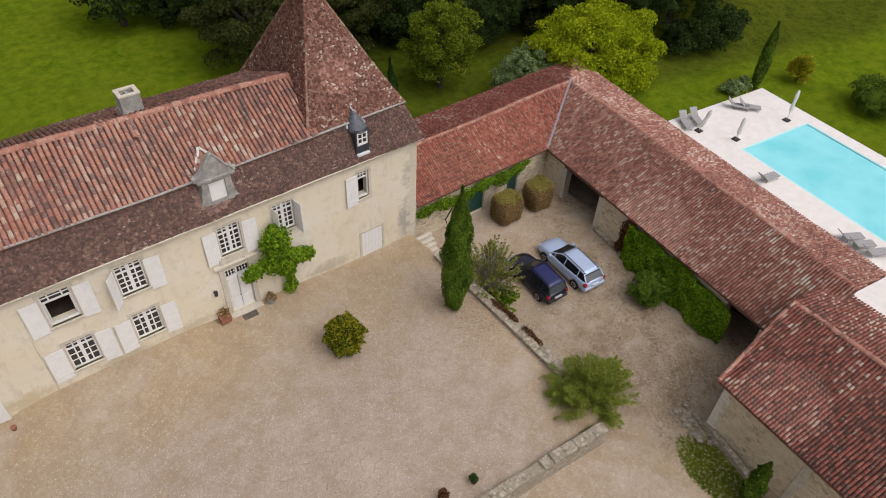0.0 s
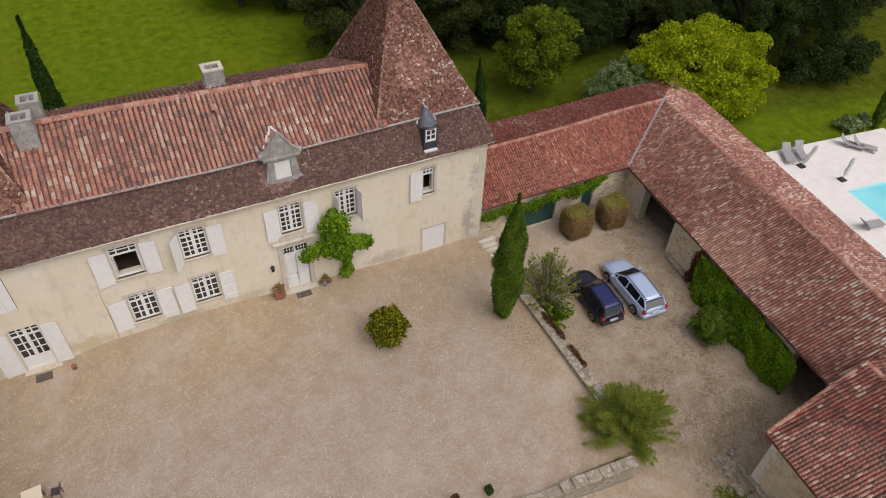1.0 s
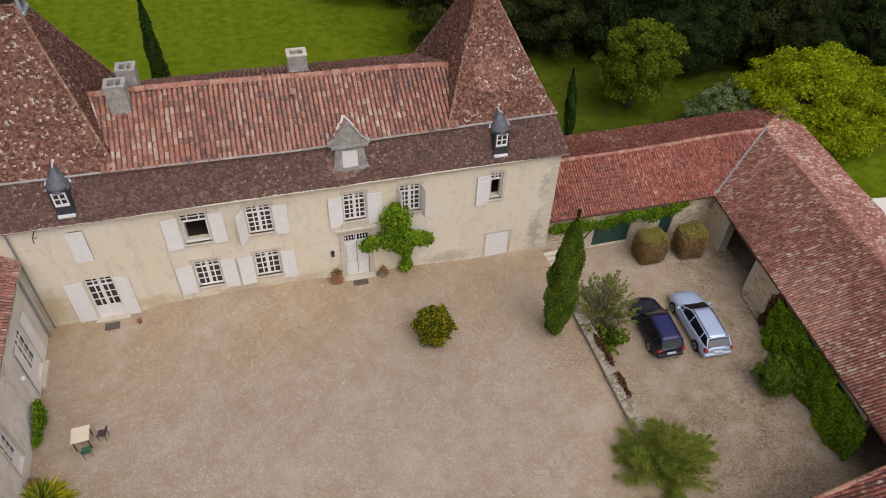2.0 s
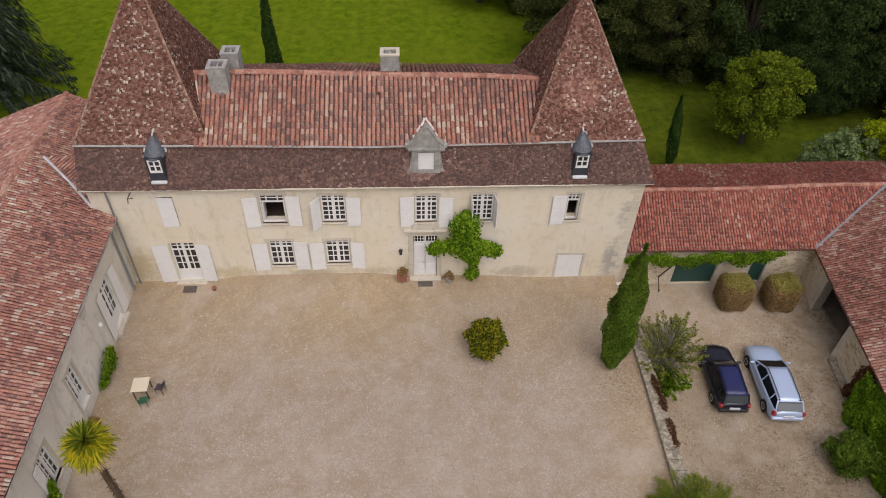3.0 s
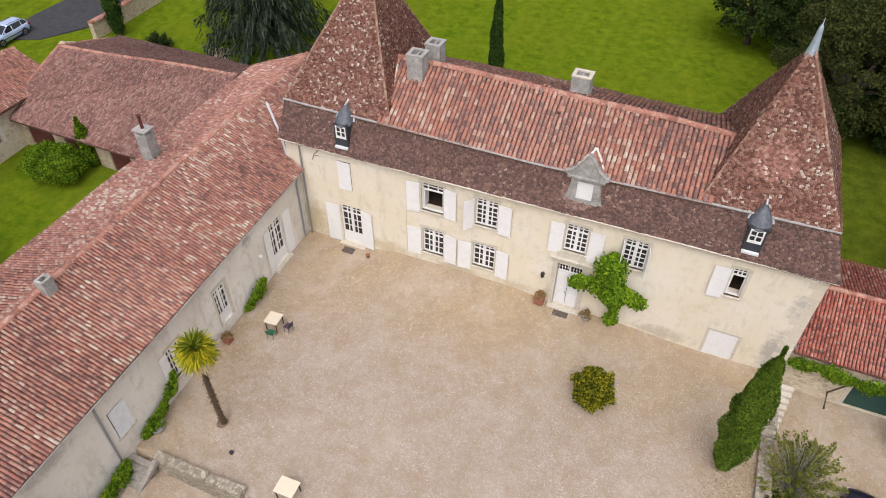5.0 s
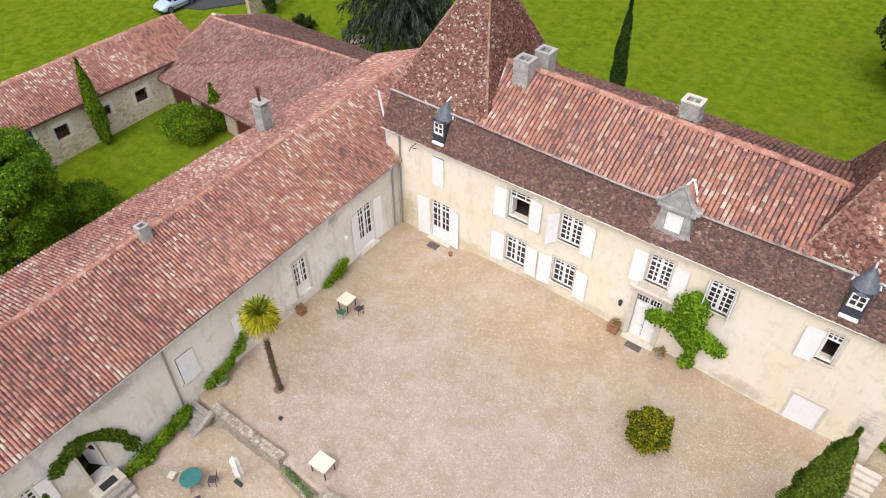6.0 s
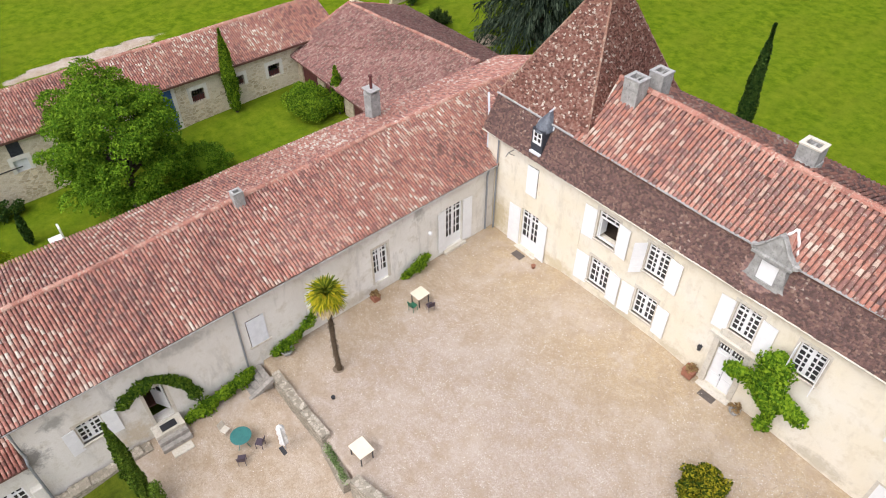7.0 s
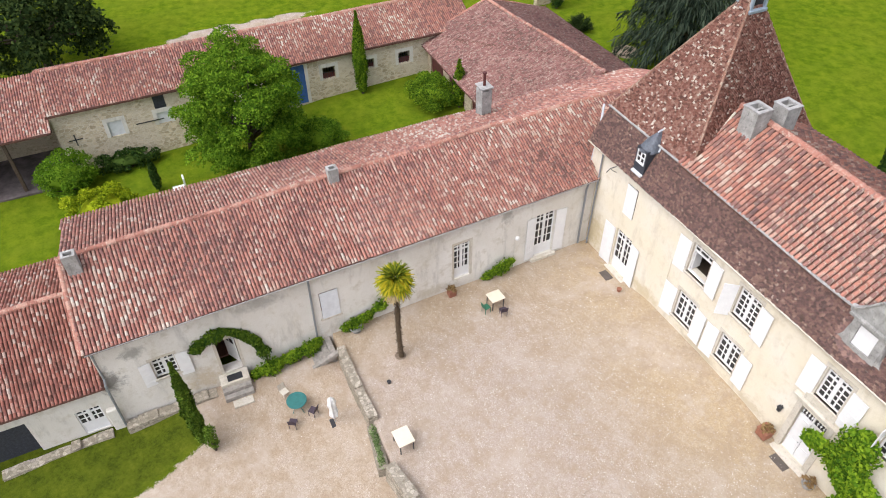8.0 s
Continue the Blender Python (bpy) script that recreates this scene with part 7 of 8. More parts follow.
    shoot_bush("tamarisk_branch", (30.7, -14.3, -1.4), "low spreading feathery branches of tamarisk", (1.7, 0.8), 1.6, 44, 320, 0.13, M_LEAF_TAM, 54, NEEDLE, M_BARK, 0.018, 0.25, 0.3, 0.2)
    clipped_hedge((35.35, -1.0, -1.4), "clipped brown box-shaped hedge shrub", (0.86, 0.80, 1.0), 55)
    clipped_hedge((38.1, -1.15, -1.4), "clipped brown box-shaped hedge shrub", (0.85, 0.80, 1.02), 56)
    bush("round_shrub", (37.4, -11.6, -1.4), "rounded dark green shrub by the barn wall", (1.2, 1.15, 0.95), 9000, 0.1, M_LEAF_CYPC, 57, 80, 0.24)
    # climbers
    g = np.random.default_rng(61)
    iv = thing("ivy", (38.9, -12, -1.4), "bright green ivy covering the barn wall", "climbing plant")
    n = 34000
    y = g.uniform(-16.3, -8.2, n)
    z = -1.45 + (2.75 - 0.9 * smooth(-12.5, -15.6, y) * 0.4) * g.random(n) ** 0.85
    x0 = 40.4 + 0.1108 * (y - 0.7)
    bulge = 0.26 + 0.44 * (1 - (z + 1.4) / 3.0) + 0.16 * np.sin(y * 2.3 + z * 1.7) + 0.10 * np.sin(y * 5.1 - z * 3.3)
    pos = np.stack([x0 - np.maximum(0.06, bulge * (0.75 + 0.3 * g.random(n))), y, z], -1)
    link("leaves", joined("leaves", LEAF, leaf_poses(pos, np.tile([-1.0, 0, 0.5], (n, 1)), 0.14, g, 0.55, 0.3)), M_LEAF_VIVID, iv)
    # added solid backing in dark green; fills the gaps between leaves with shade
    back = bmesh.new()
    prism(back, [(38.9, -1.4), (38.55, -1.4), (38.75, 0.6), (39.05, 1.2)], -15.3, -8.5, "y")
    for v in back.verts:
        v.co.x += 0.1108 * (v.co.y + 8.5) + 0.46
    part("dark_backing", back, M_LEAF_CYP, iv)
    climber("dead_creeper", (39.0, -7.8, -1.4), "dry reddish-brown creeper on the barn wall", [(39.2, -7.7, -1.2), (39.2, -7.9, 0.2), (39.2, -8.1, 1.4)], [0.45, 0.5, 0.4], 1800, 0.16, M_LEAF_RED, 62, (0, -0.4))
    climber("eave_vine", (33, 0.5, -1.4), "green vine trained under the barn eave", [(29.0, 0.42, 1.0), (30.6, 0.35, 1.2), (32.2, 0.3, 0.95), (34.5, 0.28, 1.3), (36.0, 0.3, 1.05), (37.4, 0.3, 1.25), (38.2, 0.32, 1.45)], [0.4, 0.52, 0.56, 0.46, 0.6, 0.46, 0.28], 10500, 0.12, M_LEAF_IVY, 63, (1, -0.8), [(31.4, 0.1, -1.4), (31.2, 0.35, -0.4), (32.0, 0.3, 0.9)])
    climber("door_vine", (19.9, 0.23, 0.0), "wisteria-like green vine beside the front door", [(19.9, 0.13, 0.35), (19.95, 0.08, 1.2), (19.75, -0.02, 2.4), (19.4, -0.07, 3.3), (19.35, 0.03, 4.4), (19.35, 0.13, 5.1)], [0.4, 0.42, 0.6, 1.3, 0.85, 0.35], 8500, 0.17, M_LEAF_VIVID, 64, (1, -0.75), [(20.1, 0.18, 0.0), (20.05, 0.23, 1.5), (19.6, 0.25, 3.0), (19.4, 0.28, 4.6)])
    climber("vine_arm", (18.2, 0.23, 0.0), "side shoot of the green vine over the door", [(19.3, 0.03, 3.0), (18.4, 0.03, 2.85), (17.55, 0.03, 2.55)], [0.85, 0.62, 0.42], 3000, 0.17, M_LEAF_VIVID, 65, (1, -0.75))
    climber("vine_arm", (20.7, 0.23, 0.0), "side shoot of the green vine along the wall", [(19.8, 0.03, 3.1), (20.6, 0.03, 2.6), (21.15, 0.03, 2.35)], [0.8, 0.66, 0.4], 2800, 0.17, M_LEAF_VIVID, 66, (1, -0.75))
    climber("wall_shrub", (1.1, -6, 0.0), "green shrub at the foot of the wing", [(1.0, -6.9, 0.15), (1.1, -6.1, 0.55), (1.05, -5.1, 0.85)], [0.22, 0.5, 0.5], 2600, 0.13, M_LEAF_IVY, 67, (0, 0.9))
    climber("wall_shrub", (1.1, -14.2, 0.0), "green climbing plants at the foot of the wing", [(1.3, -15.5, 0.3), (1.3, -14.6, 0.55), (1.3, -14.0, 0.7), (1.25, -13.2, 1.2), (1.2, -12.8, 1.7)], [0.3, 0.5, 0.25, 0.42, 0.3], 3000, 0.13, M_LEAF_IVY, 68, (0, 0.8))
    climber("door_creeper", (1.1, -21.5, -1.0), "ivy arching over the open kitchen door", [(1.4, -22.9, 2.55), (1.4, -22.2, 2.95), (1.38, -21.4, 3.1), (1.36, -20.7, 2.55), (1.35, -20.1, 1.75), (1.35, -19.8, 0.6)], [0.34, 0.46, 0.38, 0.42, 0.45, 0.6], 7000, 0.13, M_LEAF_DARKIVY, 69, (0, 0.8), [(1.4, -19.7, -1.0), (1.36, -19.8, 1.0), (1.38, -21.0, 2.8)])
    climber("terrace_shrubs", (1.3, -18.5, -1.0), "green shrubs along the foot of the wing", [(1.6, -20.6, -0.5), (1.6, -19.8, -0.3), (1.5, -18.7, -0.2), (1.45, -17.6, -0.05), (1.4, -16.9, 0.2)], [0.34, 0.62, 0.40, 0.58, 0.34], 7600, 0.13, M_LEAF_IVY, 70, (0, 0.9))
    # garden shrubs to the west
    bush("garden_shrub", on_ground(-16.4, -11.2), "dark leafy shrub in the garden grass", (1.8, 1.8, 1.2), 9000, 0.13, M_LEAF_MID, 71, 70, 0.42)
    bush("garden_shrub", on_ground(-17.7, -1.7), "low spreading green shrubs before the barn", (2.0, 1.7, 1.1), 10000, 0.13, M_LEAF_IVY, 72, 80, 0.45)
    bush("garden_shrub", on_ground(-19.8, -0.7), "low green shrub by the stable corner", (1.2, 1.2, 0.7), 2200, 0.17, M_LEAF_MID, 73, 24, 0.35)
    bush("garden_shrub", on_ground(-22, -24.3), "dark low shrub along the stable wall", (0.9, 2.3, 0.6), 2800, 0.17, M_LEAF_CYP, 74, 30, 0.35)
    bush("garden_shrub", on_ground(-20.6, -28.4), "loose bright green shrub by the cart shed", (1.9, 2.0, 1.5), 9000, 0.14, M_LEAF_MID, 75, 60, 0.45)
    bush("garden_shrub", on_ground(-15.6, -26.4), "bright lime shrub near the wing", (1.9, 2.3, 1.5), 7500, 0.16, M_LEAF_YEL, 76, 30, 0.45)
    bush("garden_shrub", on_ground(-13.6, -24), "trailing yellow-green plants in the grass", (1.2, 2.4, 0.35), 2200, 0.16, M_LEAF_YEL, 77, 26, 0.3)
    shoot_bush("lawn_shrub", (-25.4, 17.4, ez), "spiky dark shrub on the lawn", (1.4, 1.3), 1.3, 60, 50, 0.34, M_LEAF_OAK, 78, NEEDLE, M_BARK, 0.02, 0.2)
    bush("lawn_shrub", (-12.3, 14.0, ez), "small green shrub on the lawn", (0.9, 0.9, 0.6), 1300, 0.17, M_LEAF_MID, 79, 16, 0.3)
    bush("pool_shrub", (71.3, -8.6, -1.4), "dark green shrub mass beyond the pool", (2.6, 2.3, 1.3), 9000, 0.16, M_LEAF_CYPC, 80, 60, 0.55)
    shoot_bush("pool_palm", (70.0, -1.8, -1.4), "small bushy yellow-green palm beyond the pool", (1.2, 1.2), 2.2, 46, 60, 0.4, M_LEAF_PALM, 81, NEEDLE, M_BARK, 0.03, 0.4)
    bush("pool_plants", (63.6, 0.2, -1.4), "low grey-green plants round the cypress foot", (1.8, 0.8, 0.5), 1500, 0.2, M_LEAF_SILV, 82, 18, 0.35)
    # hedge bank at the meadow edge
    bush("meadow_thicket", (68.5, 7.4, -1.2), "dark rough thicket below the wood", (5.5, 2.4, 1.5), 16000, 0.22, M_LEAF_OAK, 83, 80, 0.7, 0, 0.6)
    climber("wall_creeper", (28.6, -9, 0.0), "dry red-brown creeper along the wall top", [(28.55, -7.2, 0.24), (28.6, -8.3, 0.28), (28.62, -9.3, 0.26)], [0.2, 0.32, 0.2], 1500, 0.1, M_LEAF_RED, 84)
    climber("wall_creeper", (28.6, -10.6, 0.0), "dry red-brown creeper along the wall top", [(28.6, -9.9, 0.24), (28.62, -10.7, 0.28), (28.6, -11.3, 0.24)], [0.2, 0.3, 0.15], 1000, 0.1, M_LEAF_RED, 85)
    climber("wall_creeper", (8.5, -16.4, 0.0), "sparse grey-green plants in the broken stretch of wall", [(9.5, -16.55, -0.1), (8.4, -16.4, -0.05), (7.5, -16.25, -0.1)], [0.2, 0.26, 0.2], 900, 0.1, M_LEAF_SILV, 86)
    bush("flower_bed_plants", (-8.0, 51.5, ez), "low plants in a round earth bed on the lawn", (2.8, 2.8, 0.4), 5000, 0.2, M_LEAF_MID, 87, 40, 0.45)
    # palm
    pm = thing("palm_tree", (4.14, -13.4, 0.0), "windmill palm with yellowing fan fronds on a fibrous trunk", "palm")
    tk = bmesh.new()
    pts = [(0.06 * math.sin(i * 0.8), 0.04 * math.cos(i), i * 0.62) for i in range(10)]
    tube(tk, [(p[0], p[1], p[2] - 0.2) for p in pts], [0.17, 0.125, 0.115, 0.115, 0.12, 0.125, 0.125, 0.12, 0.11, 0.08], 9)
    part("trunk", tk, M_PALMDRY, pm, local=True)
    hairs = np.random.default_rng(91)
    n = 900
    zz, aa = hairs.uniform(0.3, 5.6, n), hairs.uniform(0, 6.283, n)
    pos = np.stack([0.13 * np.cos(aa), 0.13 * np.sin(aa), zz], -1)
    link("trunk_fibre", joined("trunk_fibre", NEEDLE, leaf_poses(pos, np.stack([np.cos(aa), np.sin(aa), 0 * aa], -1), 0.16, hairs, 0.5, 0)), M_PALMDRY, pm, local=True)
    for i in range(34):
        az, el = i * 2.39996, 1.45 - 2.45 * (i / 33) ** 0.9
        fr_ = np.random.default_rng(100 + i)
        stalk = 0.22 + 0.42 * (i / 33)
        d = np.array([math.cos(az) * math.cos(el), math.sin(az) * math.cos(el), math.sin(el)])
        hub = np.array([0, 0, 5.75]) + d * stalk
        side = np.cross(d, [0, 0, 1.0])
        side /= np.linalg.norm(side) + 1e-9
        nrm = np.cross(side, d)
        k = 22
        th = np.linspace(-1.9, 1.9, k)
        ms = np.zeros((k, 4, 4))
        ax = d[None] * np.cos(th)[:, None] + side[None] * np.sin(th)[:, None] - nrm[None] * 0.05 + np.array([0, 0, -0.28 - 0.35 * i / 33])[None] * fr_.uniform(0.6, 1.4, k)[:, None]
        ax /= np.linalg.norm(ax, axis=1)[:, None]
        nz = nrm[None] + fr_.normal(0, 0.2, (k, 3))
        nz -= ax * (nz * ax).sum(1)[:, None]
        nz /= np.linalg.norm(nz, axis=1)[:, None]
        L = (0.52 + 0.2 * i / 33) * fr_.uniform(0.8, 1.15, k)[:, None]
        ms[:, :3, 0], ms[:, :3, 1], ms[:, :3, 2], ms[:, :3, 3], ms[:, 3, 3] = ax * L, np.cross(nz, ax) * 0.6, nz, hub, 1
        me = joined("frond", NEEDLE, ms)
        fro = link("frond", me, M_LEAF_PALMG if i < 8 else M_LEAF_PALM if i < 26 else M_PALESTRAW, pm, local=True)
        part("stalk", tube(bmesh.new(), [(0, 0, 5.6), tuple(hub)], 0.015, 4), M_LEAF_PALM, fro, local=True)
    part("planting_ring", lathe(bmesh.new(), [(0.42, 0.0), (0.30, 0.012), (0.15, 0.03)], (0, 0, -0.01), 14), plain("dark_soil", (0.2, 0.15, 0.105), 0.95, 0.1), pm, local=True)


def litter(name, label, category, spots, n, template, size, material, seed, ground=0.012):
    """Small loose pieces strewn over the ground round spots (x, y, reach along x, reach along y)."""
    rng = np.random.default_rng(seed)
    k = rng.integers(0, len(spots), n)
    sp = np.array(spots)[k]
    x, y = sp[:, 0] + rng.normal(0, 0.45, n) * sp[:, 2], sp[:, 1] + rng.normal(0, 0.45, n) * sp[:, 3]
    court = (x > 1.3) & (x < 28.1) & (y > -15.7) & (y < -0.1)
    yard = (x > 29.0) & (x < 38.2) & (y > -24.0) & (y < 0.0)
    ok = court | yard
    x, y = x[ok], y[ok]
    pos = np.stack([x, y, ground_z(x, y) + ground], -1)
    me = joined(name, template, leaf_poses(pos, np.tile([0.0, 0.0, 1.0], (len(x), 1)), size, rng, 0.25, 0.4, 0.5))
    return tagged(link(name, me, material), label, category, kind="stuff")


PEBBLE = (np.array([(0.5, 0, 0), (-0.5, 0, 0), (0, 0.4, 0), (0, -0.4, 0), (0, 0, 0.3), (0, 0, -0.3)], float),
          [(0, 2, 4), (2, 1, 4), (1, 3, 4), (3, 0, 4), (2, 0, 5), (1, 2, 5), (3, 1, 5), (0, 3, 5)])
M_PEBBLE = tile_mat("loose_pebble", [(0.1, (0.33, 0.265, 0.205)), (0.5, (0.43, 0.355, 0.28)), (0.9, (0.58, 0.52, 0.44))], LICH, 0.8)
litter("pebbles", "loose pale and dark pebbles strewn over the gravel", "pebbles", [(14, -8, 16, 9), (8, -7, 9, 9), (20, -9, 9, 9), (24, -4, 8, 6), (33, -10, 6, 12)], 26000, PEBBLE, 0.065, M_PEBBLE, 201)
LITTER = leaf_mat("dry_litter", (0.10, 0.065, 0.04), (0.17, 0.115, 0.07), (0.24, 0.175, 0.115), 0.1)
litter("dead_leaves", "brown dead leaves lying on the yard", "leaf litter", [(36.6, -5.0, 2.0, 4.0), (37.0, -9.0, 1.6, 6.0), (35.0, -13.5, 2.5, 4.0), (33.0, -16.5, 2.0, 2.5), (29.6, -8.5, 1.3, 6.0), (27.0, -7.2, 2.0, 3.0), (36.0, -16.5, 2.0, 2.0)], 6500, LEAF, 0.06, LITTER, 202)


plant_all()

# ---------------------------------------------------------------- cars
def paint(name, color, metal=0.4, rough=0.3):
    m, nt, b = mat(name)
    v = coords(nt)
    dust = noise_tex(nt, v, 3.0, 5, 0.7)
    c = mix(nt, mathn(nt, "MULTIPLY", bw(nt, dust, 0.5, 0.85), 0.05), color, (0.30, 0.26, 0.21))
    finish(nt, b, c, rough, 0.5)
    b.inputs["Metallic"].default_value = metal
    b.inputs["Coat Weight"].default_value = 0.1
    b.inputs["Coat Roughness"].default_value = 0.08
    return m


M_SILVER = paint("silver_blue_paint", (0.42, 0.51, 0.68), 0.35, 0.35)
M_NAVY = paint("navy_paint", (0.007, 0.011, 0.075), 0.0, 0.4)
M_NAVYDARK = paint("deep_navy_paint", (0.004, 0.005, 0.016), 0.0, 0.3)
M_CARGLASS = plain("car_glass", (0.012, 0.014, 0.017), 0.06, 0.6, wear=0.1)
M_REARGLASS = plain("grey_rear_glass", (0.055, 0.065, 0.07), 0.15, 0.6, wear=0.15)
M_RUBBER = plain("rubber", (0.02, 0.02, 0.021), 0.85, 0.2)
M_ALLOY = plain("alloy", (0.50, 0.50, 0.52), 0.35, 0.5, 0.8)
M_REDLIGHT = plain("red_lamp_lens", (0.35, 0.012, 0.018), 0.2, 0.6)
M_CLEAR = plain("clear_lamp_lens", (0.55, 0.57, 0.6), 0.12, 0.7)
M_BLACKTRIM = plain("black_trim", (0.022, 0.022, 0.024), 0.6, 0.3)


def loft(bm, sections):
    rings = [[bm.verts.new(p) for p in s] for s in sections]
    n = len(rings[0])
    for a, b in zip(rings, rings[1:]):
        for i in range(n):
            bm.faces.new((a[i], a[(i + 1) % n], b[(i + 1) % n], b[i]))
    bm.faces.new(rings[0][::-1])
    bm.faces.new(rings[-1])
    bmesh.ops.recalc_face_normals(bm, faces=bm.faces)
    return bm


def lerp_profile(keys, y):
    ys = [k[0] for k in keys]
    return [float(np.interp(y, ys, [k[i] for k in keys])) for i in range(1, len(keys[0]))]


def car(name, label, at, turn, L, Wd, H, body_m, roof_m, lower_m, boxy):
    """An estate car, nose along +y."""
    c = thing(name, at, label, "car")
    c.rotation_euler = (0, 0, turn)
    h = L / 2
    # lower body: y, half width, sill, belt
    keys = [(-h, 0.80, 0.36, 0.86), (-h + 0.12, 0.92, 0.26, 0.96), (-h + 0.6, 0.98, 0.22, 0.95), (-0.4, 1.0, 0.2, 0.93), (h - 1.6, 1.0, 0.2, 0.93), (h - 1.15, 0.99, 0.2, 0.93), (h - 0.5, 0.95, 0.22, 0.84), (h - 0.14, 0.84, 0.27, 0.70), (h, 0.66, 0.36, 0.56)]
    secs = []
    for y in np.linspace(-h, h, 26):
        w, lo, top = lerp_profile(keys, y)
        w *= Wd / 2
        crown = 0.05
        secs.append([(-w * 0.9, y, lo), (-w * 0.985, y, lo + 0.14), (-w, y, 0.55), (-w * 0.975, y, top - 0.08), (-w * 0.90, y, top), (-w * 0.4, y, top + crown), (w * 0.4, y, top + crown), (w * 0.90, y, top), (w * 0.975, y, top - 0.08), (w, y, 0.55), (w * 0.985, y, lo + 0.14), (w * 0.9, y, lo)])
    body = part("body", loft(bmesh.new(), secs), body_m, c, local=True, smooth=True)
    # glasshouse
    gk = [(-h + 0.10, 0.80, 0.93, 0.80, 0.95), (-h + 0.45 if not boxy else -h + 0.32, 0.86, 0.93, 0.70, H - 0.09), (-0.3, 0.90, 0.93, 0.70, H - 0.02), (h - 2.1, 0.90, 0.93, 0.69, H - 0.05), (h - 1.28, 0.88, 0.93, 0.84, 0.96)]
    secs = []
    for y in np.linspace(gk[0][0], gk[-1][0], 18):
        wb, zb, wt, zt = lerp_profile(gk, y)
        wb, wt = wb * Wd / 2, wt * Wd / 2
        secs.append([(-wb, y, zb), (-wt, y, zt - 0.04), (-wt * 0.9, y, zt), (wt * 0.9, y, zt), (wt, y, zt - 0.04), (wb, y, zb)])
    part("glazing", loft(bmesh.new(), secs), M_CARGLASS, c, "dark tinted glass", local=True)
    # roof skin, pillars
    secs = []
    for y in np.linspace(gk[1][0] - 0.03, gk[3][0] + 0.02, 10):
        wb, zb, wt, zt = lerp_profile(gk, y)
        wt = wt * Wd / 2
        secs.append([(-wt * 1.01, y, zt - 0.06), (-wt * 0.97, y, zt + 0.006), (-wt * 0.6, y, zt + 0.03), (wt * 0.6, y, zt + 0.03), (wt * 0.97, y, zt + 0.006), (wt * 1.01, y, zt - 0.06)])
    part("roof", loft(bmesh.new(), secs), roof_m, c, local=True, smooth=True)
    for sx in (-1, 1):
        for y0 in (gk[1][0] + 0.42, -0.28, 0.62):
            wb, zb, wt, zt = lerp_profile(gk, y0)
            p = tube(bmesh.new(), [(sx * (wb * Wd / 2 + 0.004), y0, zb), (sx * (wt * Wd / 2 + 0.008), y0, zt - 0.03)], 0.035, 4)
            part("door_pillar", p, body_m, c, local=True)
        for y0, y1, k0, k1 in ((gk[3][0], gk[4][0], 3, 4), (gk[1][0], gk[0][0], 1, 0)):
            a = (sx * gk[k0][3] * Wd / 2, y0, gk[k0][4] - 0.02)
            b = (sx * gk[k1][3] * Wd / 2, y1, gk[k1][4])
            part("screen_pillar", tube(bmesh.new(), [a, b], 0.045, 5), body_m, c, local=True)
        part("roof_rail", tube(bmesh.new(), [(sx * 0.60 * Wd / 2, gk[1][0] + 0.15, H - 0.04), (sx * 0.61 * Wd / 2, -0.3, H + 0.05), (sx * 0.60 * Wd / 2, gk[3][0] - 0.1, H)], 0.02, 5), M_BLACKTRIM, c, local=True)
        mi = boxes(((sx * Wd / 2 - 0.02 if sx > 0 else -Wd / 2 - 0.2, h - 1.52, 0.92), (sx * Wd / 2 + 0.2 if sx > 0 else -Wd / 2 + 0.02, h - 1.42, 1.06)), bevel=0.025)
        part("door_mirror", mi, body_m, c, local=True)
        part("tail_light", boxes(((sx * 0.36 * Wd if sx > 0 else -0.47 * Wd, -h - 0.005, 0.68), (sx * 0.47 * Wd if sx > 0 else -0.36 * Wd, -h + 0.22, 0.92)), bevel=0.03), M_REDLIGHT, c, local=True)
        part("headlight", boxes(((sx * 0.24 * Wd if sx > 0 else -0.42 * Wd, h - 0.38, 0.60), (sx * 0.42 * Wd if sx > 0 else -0.24 * Wd, h - 0.12, 0.72)), bevel=0.03), M_CLEAR, c, local=True)
        part("side_moulding", boxes(((sx * Wd / 2 - 0.012, -h + 0.95, 0.50), (sx * Wd / 2 + 0.012, h - 1.05, 0.57))), lower_m, c, local=True)
        for y0 in (-h + 0.86, h - 0.92):
            arch = xform(lathe(bmesh.new(), [(0.36, -0.02), (0.36, 0.03)], (0, 0, 0), 18), Matrix.Translation((sx * (Wd / 2 - 0.01), y0, 0.33)) @ Matrix.Rotation(radians(90), 4, "Y"))
            part("wheel_arch", arch, M_BLACKTRIM, c, local=True)
            wm = Matrix.Translation((sx * (Wd / 2 - 0.11), y0, 0.32)) @ Matrix.Rotation(radians(90) * sx, 4, "Y")
            ty = part("wheel", xform(lathe(bmesh.new(), [(0.20, -0.1), (0.31, -0.1), (0.32, -0.05), (0.32, 0.09), (0.30, 0.13), (0.21, 0.135)], (0, 0, 0), 20), wm), M_RUBBER, c, "black tyre", local=True)
            part("rim", xform(lathe(bmesh.new(), [(0.205, 0.0), (0.205, 0.137), (0.17, 0.142), (0.05, 0.12), (0.04, 0.14)], (0, 0, 0), 14), wm), M_ALLOY, ty, local=True)
    rb = part("bumper", boxes(((-0.46 * Wd, -h - 0.06, 0.34), (0.46 * Wd, -h + 0.2, 0.60)), bevel=0.06), lower_m, c, local=True)
    part("number_plate", boxes(((-0.26, -h - 0.075, 0.62), (0.26, -h + 0.05, 0.73))), M_CLEAR, c, local=True)
